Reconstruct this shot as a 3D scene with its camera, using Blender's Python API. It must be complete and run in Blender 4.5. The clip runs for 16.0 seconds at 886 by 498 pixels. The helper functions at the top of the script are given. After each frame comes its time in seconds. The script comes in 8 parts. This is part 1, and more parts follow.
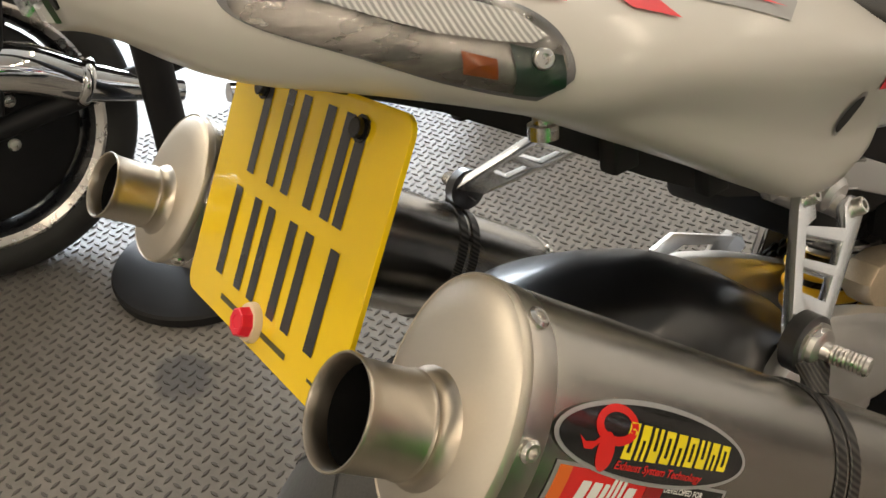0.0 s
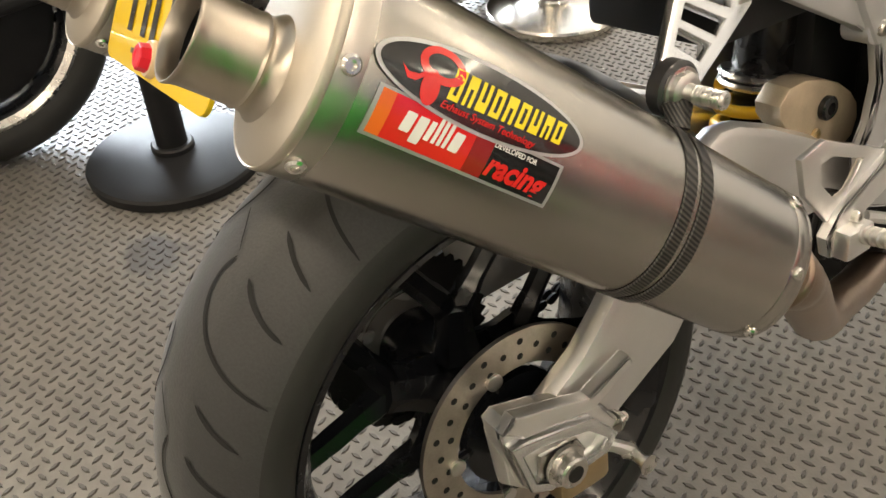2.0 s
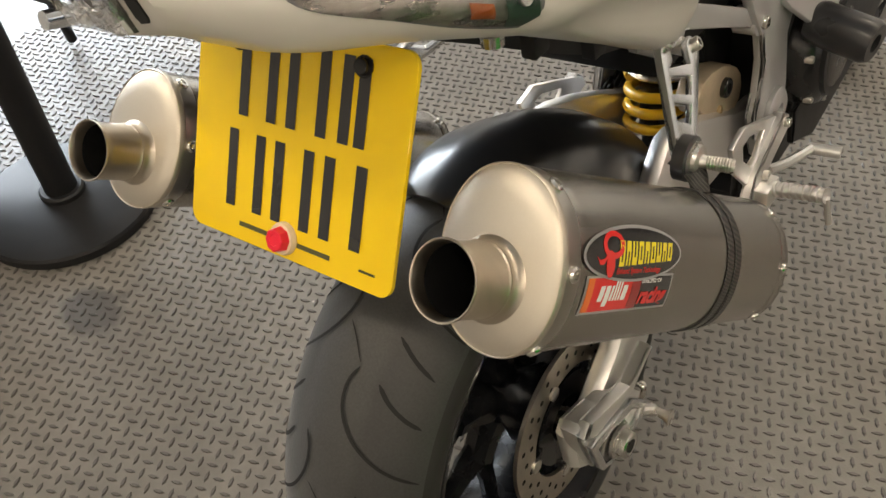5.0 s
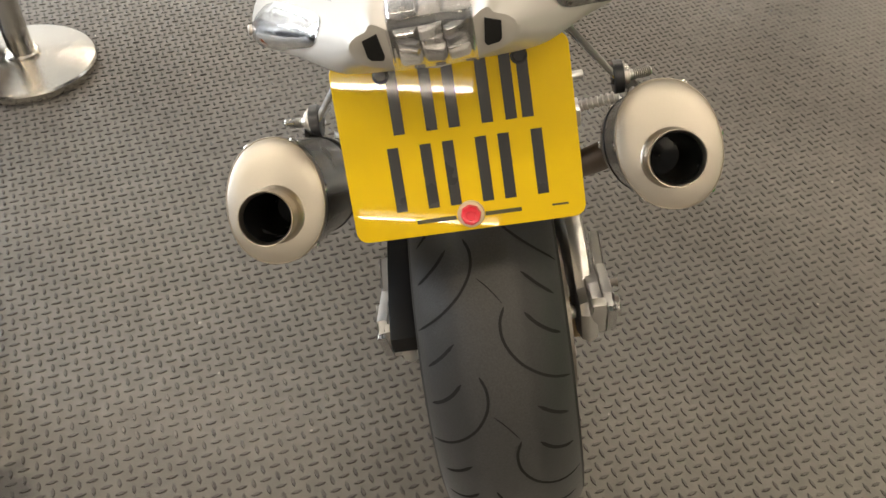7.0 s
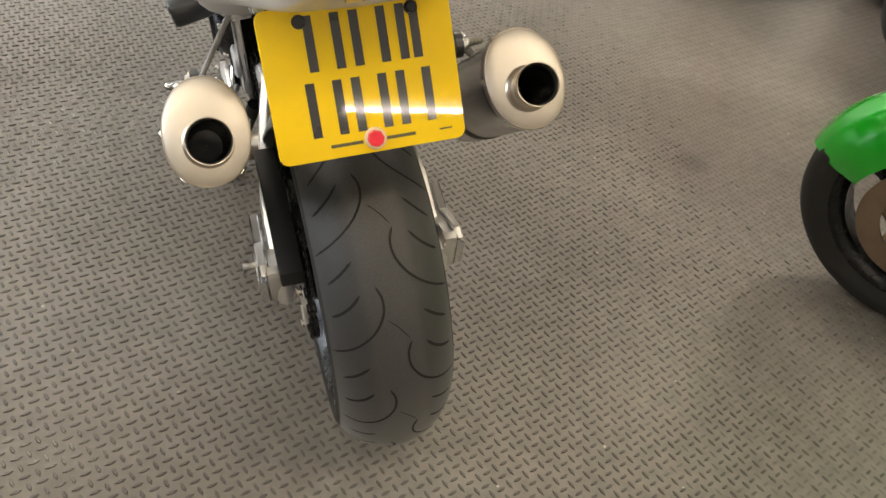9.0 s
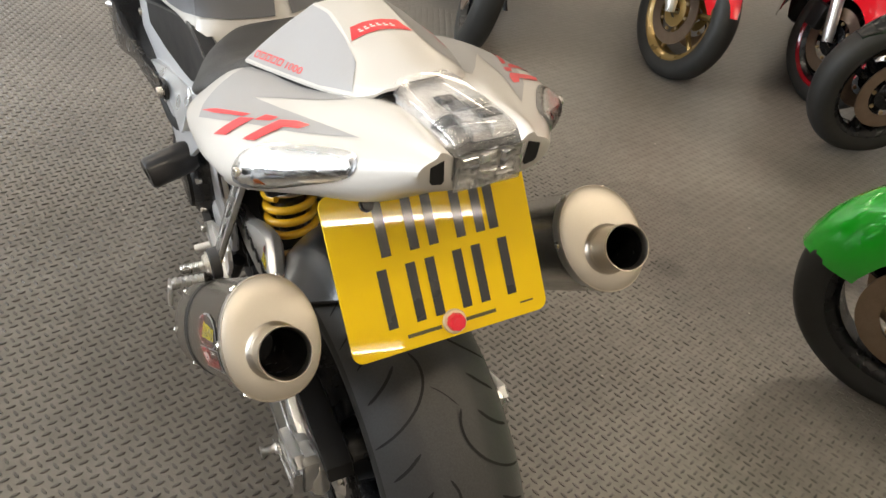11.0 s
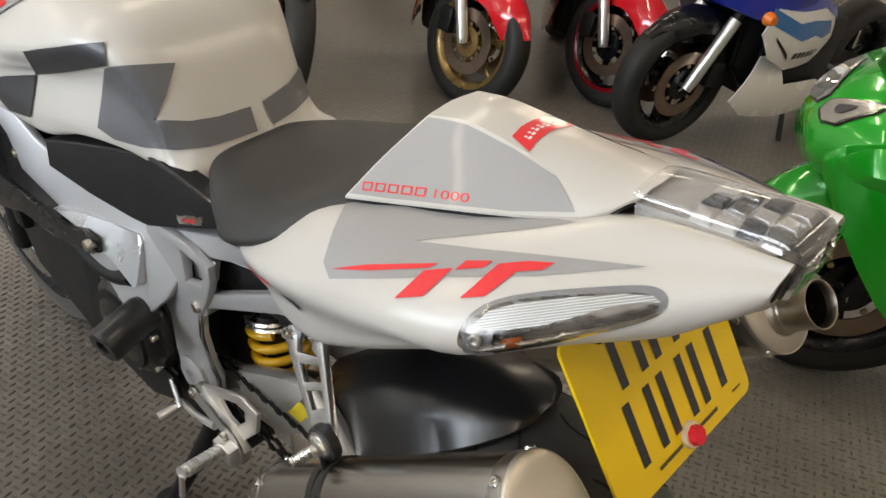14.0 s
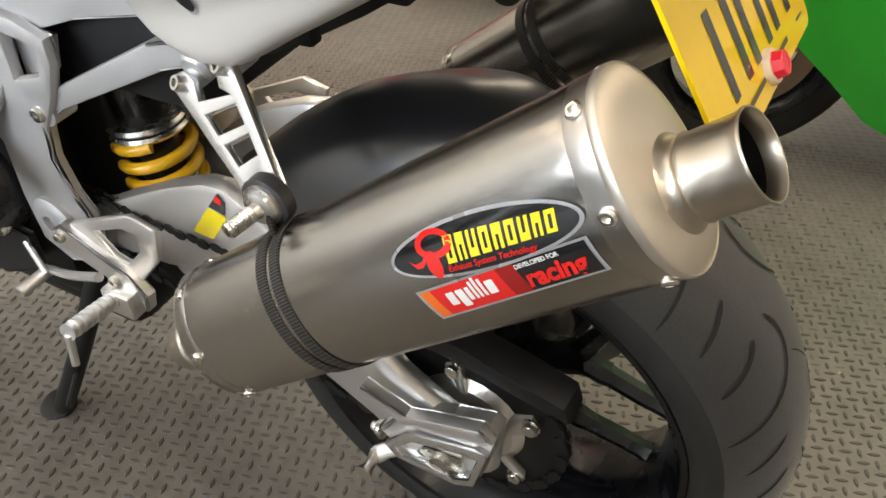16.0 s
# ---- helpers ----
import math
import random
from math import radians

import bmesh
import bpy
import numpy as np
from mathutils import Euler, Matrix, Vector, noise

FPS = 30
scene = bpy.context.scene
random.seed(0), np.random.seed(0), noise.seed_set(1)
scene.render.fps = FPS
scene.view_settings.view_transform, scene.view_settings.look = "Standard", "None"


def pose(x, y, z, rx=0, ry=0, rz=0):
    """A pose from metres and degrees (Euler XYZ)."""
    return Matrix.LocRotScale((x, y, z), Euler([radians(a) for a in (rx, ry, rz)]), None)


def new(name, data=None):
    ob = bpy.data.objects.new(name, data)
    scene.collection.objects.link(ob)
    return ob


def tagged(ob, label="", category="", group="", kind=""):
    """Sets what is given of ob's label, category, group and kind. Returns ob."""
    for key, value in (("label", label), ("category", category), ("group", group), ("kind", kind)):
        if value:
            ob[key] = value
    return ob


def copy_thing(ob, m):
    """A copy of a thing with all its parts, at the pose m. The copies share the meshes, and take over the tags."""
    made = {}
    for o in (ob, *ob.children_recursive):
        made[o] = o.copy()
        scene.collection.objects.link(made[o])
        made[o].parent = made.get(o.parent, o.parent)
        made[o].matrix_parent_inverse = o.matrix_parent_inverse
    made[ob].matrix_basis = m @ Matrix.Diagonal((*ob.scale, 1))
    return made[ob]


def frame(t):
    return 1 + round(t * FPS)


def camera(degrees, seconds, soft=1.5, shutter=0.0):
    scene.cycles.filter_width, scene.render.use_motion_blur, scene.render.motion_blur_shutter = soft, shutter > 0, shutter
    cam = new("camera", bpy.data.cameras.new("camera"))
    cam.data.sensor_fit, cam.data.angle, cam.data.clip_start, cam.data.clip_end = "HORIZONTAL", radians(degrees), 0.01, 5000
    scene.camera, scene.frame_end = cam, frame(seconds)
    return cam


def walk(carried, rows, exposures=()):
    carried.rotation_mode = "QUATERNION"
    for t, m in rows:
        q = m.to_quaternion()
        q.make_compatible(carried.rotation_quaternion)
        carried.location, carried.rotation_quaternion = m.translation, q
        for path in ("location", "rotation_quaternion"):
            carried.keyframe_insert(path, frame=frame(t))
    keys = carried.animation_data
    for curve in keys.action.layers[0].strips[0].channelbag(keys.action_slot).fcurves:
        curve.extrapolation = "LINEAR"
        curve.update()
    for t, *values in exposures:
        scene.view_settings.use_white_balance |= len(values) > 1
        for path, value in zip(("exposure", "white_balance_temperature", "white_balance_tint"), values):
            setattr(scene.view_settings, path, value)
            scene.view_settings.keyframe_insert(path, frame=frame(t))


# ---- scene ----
# camera: seconds, place, turn in degrees
cam = camera(55.76, 16.0)
PATH = [
    (0, 0.2761, -0.3201, 1.0584, 52.89, 1.42, 54.37),
    (0.5, 0.3394, -0.3180, 1.0576, 52.63, 2.25, 54.23),
    (1, 0.3807, -0.3188, 1.0345, 52.60, 2.55, 54.47),
    (1.5, 0.4105, -0.3253, 0.9860, 52.33, 2.25, 54.60),
    (2, 0.4291, -0.3302, 0.9563, 50.89, 1.48, 54.86),
    (2.5, 0.4406, -0.3286, 0.9345, 48.82, 0.39, 55.09),
    (3, 0.4615, -0.3293, 0.9771, 44.80, -0.43, 55.34),
    (3.5, 0.4549, -0.3200, 1.0592, 42.48, -0.98, 55.68),
    (4, 0.3861, -0.3535, 1.1222, 42.46, 0.37, 52.84),
    (4.2, 0.3484, -0.3697, 1.1388, 42.50, 1.14, 50.55),
    (6.3, -0.0204, -0.6838, 1.2147, 44.53, -0.65, 7.68),
    (6.5, -0.1008, -0.7050, 1.2305, 44.80, -0.83, 4.39),
    (7, -0.1956, -0.8057, 1.2481, 45.57, -2.02, -1.69),
    (7.5, -0.2333, -0.9589, 1.2420, 46.50, -4.43, -5.99),
    (8, -0.2951, -1.0497, 1.2589, 47.44, -6.63, -9.64),
    (8.2, -0.3135, -1.0544, 1.2616, 47.84, -7.85, -11.20),
    (10.3, -0.5127, -0.8567, 1.2416, 53.44, -11.11, -23.25),
    (10.5, -0.5202, -0.8474, 1.2421, 54.48, -11.08, -23.92),
    (11, -0.5293, -0.7936, 1.2371, 57.19, -9.96, -25.02),
    (11.5, -0.5271, -0.6595, 1.2219, 60.40, -7.01, -26.99),
    (12, -0.5426, -0.5381, 1.2288, 63.80, -6.16, -30.74),
    (12.5, -0.5998, -0.4712, 1.2186, 65.27, -6.76, -35.11),
    (13, -0.7093, -0.3940, 1.2243, 65.51, -6.19, -40.21),
    (13.5, -0.7621, -0.3646, 1.2133, 64.57, -6.21, -45.41),
    (14, -0.7854, -0.4107, 1.1870, 62.82, -6.19, -46.76),
    (14.5, -0.8196, -0.3987, 1.1371, 61.18, -4.65, -48.27),
    (15, -0.8118, -0.3021, 1.0434, 60.76, -3.73, -53.27),
    (15.5, -0.7436, -0.2620, 0.9302, 59.54, -1.95, -59.15),
    (16, -0.7415, -0.2659, 0.8938, 57.81, -1.82, -60.49),
]
walk(cam, [(t, pose(x, y, z, rx, ry, rz)) for t, x, y, z, rx, ry, rz in PATH],
     exposures=[(0.0, 0.05), (0.6, 0.06), (1.5, 0.39), (2.5, 0.74), (3.5, 0.88), (4.0, 0.62), (4.2, 0.52), (6.5, -0.06), (7.0, 0.0), (8.0, 0.25), (10.5, 0.17), (11.0, -0.02), (11.5, -0.34), (12.0, -0.50), (12.5, -0.62), (14.5, -0.54), (15.0, -0.48), (15.5, -0.18), (16.0, 0.13)])
# ---- end of path ----
# ---- world and lights ----
world = bpy.data.worlds.new("showroom_world")
scene.world = world
world.use_nodes = True
bg = world.node_tree.nodes["Background"]
sky = world.node_tree.nodes.new("ShaderNodeTexSky")
sky.sky_type, sky.sun_disc, sky.sun_elevation, sky.sun_rotation = "NISHITA", False, radians(35), radians(250)
world.node_tree.links.new(sky.outputs[0], bg.inputs[0])
bg.inputs[1].default_value = 0.08

CEILING = 3.0
TUBE_POWER = 21.0
DAY_POWER = 540.0
LIGHTS = [(x, y) for x in (-3.6, -1.4, 0.8, 3.0, 5.2) for y in (-7.9, -4.6, -1.3, 2.0, 5.3)]


def area_lamp(name, m, sx, sy, watts, colour):
    lamp = bpy.data.lights.new(name, "AREA")
    lamp.shape, lamp.size, lamp.size_y, lamp.energy, lamp.color = "RECTANGLE", sx, sy, watts, colour
    ob = new(name, lamp)
    ob.matrix_basis = m
    return ob


for lx, ly in LIGHTS:
    area_lamp("tube_light", pose(lx, ly, CEILING - 0.135, 0, 0, 0), 1.5, 0.09, TUBE_POWER, (1.0, 0.845, 0.64))
# daylight through the shop window in the west wall
area_lamp("window_daylight", pose(-5.9, 2.2, 1.75, 0, -90, 0), 2.1, 5.4, DAY_POWER, (0.86, 0.93, 1.0))

# ---- helpers ----
def principled(name):
    m = bpy.data.materials.new(name)
    m.use_nodes = True
    return m, m.node_tree, m.node_tree.nodes["Principled BSDF"]


def mat(name, base, rough=0.5, metal=0.0, coat=0.0, var=0.12, scale=14.0, fine=160.0, bump=0.0, stretch=(1, 1, 1), rvar=0.1, ior=1.45):
    """Paint, metal, rubber or plastic with two scales of variation in colour, gloss and relief."""
    m, nt, p = principled(name)
    nd, ln = nt.nodes.new, nt.links.new
    co, mp = nd("ShaderNodeTexCoord"), nd("ShaderNodeMapping")
    mp.inputs["Scale"].default_value = stretch
    ln(co.outputs["Object"], mp.inputs["Vector"])
    n1, n2 = nd("ShaderNodeTexNoise"), nd("ShaderNodeTexNoise")
    n1.inputs["Scale"].default_value, n1.inputs["Detail"].default_value = scale, 5
    n2.inputs["Scale"].default_value, n2.inputs["Detail"].default_value = fine, 3
    ln(mp.outputs[0], n1.inputs["Vector"])
    ln(mp.outputs[0], n2.inputs["Vector"])
    mx = nd("ShaderNodeMath")
    mx.operation = "MULTIPLY_ADD"
    mx.inputs[1].default_value = 0.35
    ln(n2.outputs["Fac"], mx.inputs[0])
    ln(n1.outputs["Fac"], mx.inputs[2])
    ramp = nd("ShaderNodeMapRange")
    ramp.inputs["From Min"].default_value, ramp.inputs["From Max"].default_value = 0.30, 1.05
    ln(mx.outputs[0], ramp.inputs["Value"])
    mix = nd("ShaderNodeMix")
    mix.data_type = "RGBA"
    mix.inputs["A"].default_value = (*[c * (1 - var) for c in base], 1)
    mix.inputs["B"].default_value = (*[min(1, c * (1 + var)) for c in base], 1)
    ln(ramp.outputs[0], mix.inputs["Factor"])
    ln(mix.outputs["Result"], p.inputs["Base Color"])
    rr = nd("ShaderNodeMapRange")
    rr.inputs["To Min"].default_value, rr.inputs["To Max"].default_value = max(0.02, rough - rvar), min(1, rough + rvar)
    ln(n1.outputs["Fac"], rr.inputs["Value"])
    ln(rr.outputs[0], p.inputs["Roughness"])
    p.inputs["Metallic"].default_value, p.inputs["Coat Weight"].default_value, p.inputs["IOR"].default_value = metal, coat, ior
    p.inputs["Coat Roughness"].default_value = 0.06
    if bump:
        b = nd("ShaderNodeBump")
        b.inputs["Strength"].default_value, b.inputs["Distance"].default_value = 1.0, bump
        ln(n2.outputs["Fac"], b.inputs["Height"])
        ln(b.outputs[0], p.inputs["Normal"])
    return m


def glass(name, tint=(1, 1, 1), rough=0.03):
    m, nt, p = principled(name)
    p.inputs["Base Color"].default_value = (*tint, 1)
    p.inputs["Roughness"].default_value, p.inputs["Transmission Weight"].default_value, p.inputs["IOR"].default_value = rough, 1.0, 1.35
    return m


def glow(name, colour, power):
    m, nt, p = principled(name)
    p.inputs["Base Color"].default_value = (*colour, 1)
    p.inputs["Emission Color"].default_value, p.inputs["Emission Strength"].default_value = (*colour, 1), power
    return m


M = {
    "white": mat("pearl_white_paint", (0.545, 0.52, 0.482), 0.36, 0, 0.35, 0.012, 2.5, 900, 0, (1, 1, 1), 0.02),
    "silver": mat("silver_decal", (0.33, 0.325, 0.325), 0.46, 0.15, 0.12, 0.06, 8, 500),
    "dark_grey": mat("dark_grey_decal", (0.045, 0.045, 0.050), 0.42, 0.1, 0.15, 0.06, 8, 500),
    "mid_grey": mat("mid_grey_decal", (0.120, 0.120, 0.127), 0.40, 0.1, 0.2, 0.06, 8, 500),
    "red_decal": mat("red_decal", (0.72, 0.03, 0.04), 0.35, 0, 0.3, 0.06, 8, 300),
    "titanium": mat("brushed_titanium", (0.45, 0.425, 0.39), 0.25, 1.0, 0, 0.07, 9, 240, 0.00003, (1, 1, 1), 0.06),
    "band": mat("polished_titanium", (0.50, 0.47, 0.43), 0.31, 1.0, 0, 0.05, 9, 240, 0.00002, (1, 1, 1), 0.05),
    "stamp": mat("stamped_steel", (0.50, 0.46, 0.39), 0.5, 1.0, 0, 0.3, 60, 600),
    "cap": mat("satin_steel", (0.58, 0.53, 0.455), 0.46, 0.9, 0, 0.05, 16, 500, 0.00002),
    "pipe": mat("outlet_steel", (0.48, 0.43, 0.36), 0.36, 1.0, 0, 0.08, 20, 300, 0.00002, (1, 6, 1)),
    "header": mat("heat_stained_pipe", (0.33, 0.25, 0.19), 0.34, 1.0, 0, 0.25, 18, 200, 0.00003),
    "bore": mat("sooty_bore", (0.008, 0.008, 0.008), 0.24, 0, 0, 0.3, 40, 300),
    # near-black standing in for the shade inside holes, slots and openings
    "hole_black": mat("hole_black", (0.006, 0.006, 0.006), 0.8, 0, 0, 0.3, 40, 300),
    "rivet": mat("bright_rivet", (0.78, 0.76, 0.72), 0.2, 1.0, 0, 0.05),
    "steel": mat("machined_steel", (0.62, 0.60, 0.57), 0.28, 1.0, 0, 0.12, 40, 400, 0.00003),
    "polished": mat("polished_aluminium", (0.78, 0.79, 0.80), 0.22, 0.95, 0, 0.04, 14, 400),
    "disc": mat("worn_brake_disc", (0.44, 0.40, 0.35), 0.40, 1.0, 0, 0.25, 40, 400, 0.00004),
    "alu": mat("satin_aluminium", (0.80, 0.79, 0.78), 0.36, 0.9, 0, 0.06, 14, 400, 0.00004),
    "frame": mat("painted_silver_frame", (0.50, 0.50, 0.51), 0.44, 0.55, 0.12, 0.06, 14, 400, 0.00003),
    "spar_panel": mat("brushed_spar_panel", (0.72, 0.73, 0.75), 0.30, 0.95, 0, 0.05, 14, 400, 0.00003),
    "chrome": mat("chrome", (0.80, 0.79, 0.77), 0.06, 1.0, 0, 0.03, 10, 200, 0, (1, 1, 1), 0.03),
    "black": mat("gloss_black_plastic", (0.010, 0.010, 0.011), 0.26, 0, 0.2, 0.2, 20, 300, 0.00002, (1, 1, 1), 0.08, 1.40),
    "satin_black": mat("satin_black_plastic", (0.012, 0.012, 0.013), 0.46, 0, 0, 0.25, 24, 500, 0.00006, (1, 1, 1), 0.08, 1.33),
    "hugger": mat("satin_hugger_plastic", (0.010, 0.010, 0.011), 0.30, 0, 0.15, 0.12, 9, 300, 0, (1, 1, 1), 0.06, 1.6),
    "bobbin": mat("black_nylon", (0.020, 0.020, 0.022), 0.32, 0, 0.1, 0.15, 20, 300, 0.00003),
    "rim": mat("black_wheel_paint", (0.004, 0.0045, 0.006), 0.27, 0, 0.08, 0.2, 20, 300, 0, (1, 1, 1), 0.05, 1.38),
    "sidewall": mat("tyre_sidewall", (0.024, 0.024, 0.023), 0.55, 0, 0, 0.2, 30, 500, 0.0001, (1, 1, 1), 0.08, 1.36),
    "groove": mat("tread_groove", (0.008, 0.008, 0.008), 0.8),
    "rubber": mat("rubber", (0.012, 0.012, 0.012), 0.6, 0, 0, 0.2, 40, 300, 0.0001, (1, 1, 1), 0.08, 1.33),
    "carbon": mat("carbon_strap", (0.028, 0.028, 0.03), 0.35, 0, 0.6, 0.35, 60, 900, 0.0001),
    "seat": mat("grained_seat_vinyl", (0.030, 0.029, 0.028), 0.52, 0, 0, 0.15, 12, 1300, 0.00022),
    "spring": mat("yellow_spring", (0.78, 0.44, 0.015), 0.3, 0, 0.5, 0.08),
    "brass": mat("bronze_anodised", (0.50, 0.38, 0.22), 0.33, 0.85, 0, 0.12, 20, 200),
    "plate_yellow": mat("yellow_reflective_plate", (0.84, 0.57, 0.002), 0.55, 0, 1.0, 0.035, 10, 900, 0, (1, 1, 1), 0.1, 1.25),
    "plate_black": mat("plate_black", (0.022, 0.022, 0.024), 0.3, 0, 0.6, 0.1),
    "plate_grey": mat("plate_small_print", (0.09, 0.08, 0.03), 0.35),
    "red_plastic": mat("red_plastic", (0.78, 0.015, 0.04), 0.32, 0, 0.2, 0.06, 60, 300),
    "cream": mat("cream_plastic", (0.72, 0.58, 0.40), 0.4, 0, 0, 0.05),
    "lens": glass("clear_lens", (1, 1, 1), 0.02),
    "lens_soft": glass("dull_clear_lens", (1, 1, 1), 0.16),
    "smoked": mat("smoked_lens", (0.07, 0.068, 0.065), 0.16, 0.4, 0.4, 0.4, 60, 200),
    "reflector": mat("lamp_reflector", (0.66, 0.66, 0.67), 0.20, 1.0, 0, 0.10, 60, 300, 0.00005),
    "ribbed": mat("ribbed_reflector", (0.60, 0.60, 0.60), 0.36, 0.7, 0, 0.08, 60, 500, 0.00005),
    "lamp_bowl": mat("lamp_bowl", (0.15, 0.14, 0.13), 0.28, 0.8, 0, 0.6, 34, 90, 0.0004, (1, 1, 3)),
    "tan": mat("pale_bronze_cover", (0.52, 0.43, 0.31), 0.42, 0.55, 0, 0.22, 40, 500, 0.0001),
    "orange_lens": mat("orange_signal_lens", (0.80, 0.20, 0.02), 0.2, 0, 0.6, 0.06),
    "amber": mat("amber_plastic", (0.17, 0.042, 0.006), 0.2, 0, 0.2, 0.06),
    "green_pcb": mat("green_housing", (0.008, 0.020, 0.014), 0.3),
    "st_black": mat("sticker_black", (0.012, 0.012, 0.013), 0.16, 0, 0.8, 0.1),
    "st_silver": mat("sticker_silver", (0.52, 0.52, 0.53), 0.3, 0.6, 0.3, 0.04),
    "st_red": mat("sticker_red", (0.72, 0.018, 0.015), 0.2, 0, 0.8, 0.05),
    "st_dark_red": mat("sticker_dark_red", (0.30, 0.010, 0.010), 0.2, 0, 0.8, 0.05),
    "st_orange": mat("sticker_orange", (0.80, 0.16, 0.02), 0.2, 0, 0.8, 0.05),
    "st_yellow": mat("sticker_yellow", (0.86, 0.70, 0.02), 0.22, 0, 0.6, 0.05),
    "st_white": mat("sticker_white", (0.82, 0.80, 0.78), 0.25, 0, 0.5, 0.04),
    "gold": mat("gold_fork", (0.62, 0.42, 0.10), 0.25, 0.95, 0, 0.08),
    "gold_rim": mat("gold_wheel_paint", (0.30, 0.20, 0.07), 0.3, 0.6, 0.3, 0.12),
    "red_paint": mat("red_paint", (0.62, 0.010, 0.018), 0.16, 0, 1.0, 0.05),
    "dark_red": mat("dark_red_paint", (0.24, 0.006, 0.012), 0.16, 0, 1.0, 0.06),
    "blue_paint": mat("blue_paint", (0.010, 0.025, 0.36), 0.16, 0, 1.0, 0.05),
    "light_blue": mat("light_blue_paint", (0.03, 0.17, 0.48), 0.2, 0, 1.0, 0.05),
    "green_paint": mat("green_paint", (0.012, 0.42, 0.018), 0.18, 0.15, 1.0, 0.06),
    "screen": glass("smoked_screen", (0.25, 0.25, 0.27), 0.03),
    "wall": mat("painted_wall", (0.55, 0.53, 0.50), 0.8, 0, 0, 0.06, 3, 60, 0.0006),
    "ceil": mat("ceiling_paint", (0.62, 0.60, 0.56), 0.85, 0, 0, 0.05, 3, 60, 0.0006),
    "column": mat("white_column_paint", (0.72, 0.70, 0.66), 0.55, 0, 0, 0.06, 4, 80, 0.0004),
    "stainless": mat("stainless_post", (0.64, 0.61, 0.56), 0.22, 1.0, 0, 0.06, 14, 300, 0.00003),
    "diffuser": glow("tube_glow", (1.0, 0.88, 0.72), 5.0),
    "window_glow": glow("daylight_pane", (0.72, 0.85, 1.0), 3.0),
}


def woven(name, dark, pale, scale):
    """Twill-woven carbon: fine slanting bands under a thin lacquer."""
    m, nt, p = principled(name)
    nd, ln = nt.nodes.new, nt.links.new
    co, wv, cr = nd("ShaderNodeTexCoord"), nd("ShaderNodeTexWave"), nd("ShaderNodeValToRGB")
    wv.bands_direction = "DIAGONAL"
    wv.inputs["Scale"].default_value, wv.inputs["Distortion"].default_value = scale, 0.6
    ln(co.outputs["Object"], wv.inputs["Vector"])
    cr.color_ramp.elements[0].position, cr.color_ramp.elements[0].color = 0.35, (*dark, 1)
    cr.color_ramp.elements[1].position, cr.color_ramp.elements[1].color = 0.75, (*pale, 1)
    ln(wv.outputs["Fac"], cr.inputs["Fac"])
    ln(cr.outputs[0], p.inputs["Base Color"])
    p.inputs["Roughness"].default_value, p.inputs["Metallic"].default_value = 0.42, 0.3
    b = nd("ShaderNodeBump")
    b.inputs["Distance"].default_value = 0.0003
    ln(wv.outputs["Fac"], b.inputs["Height"])
    ln(b.outputs[0], p.inputs["Normal"])
    return m


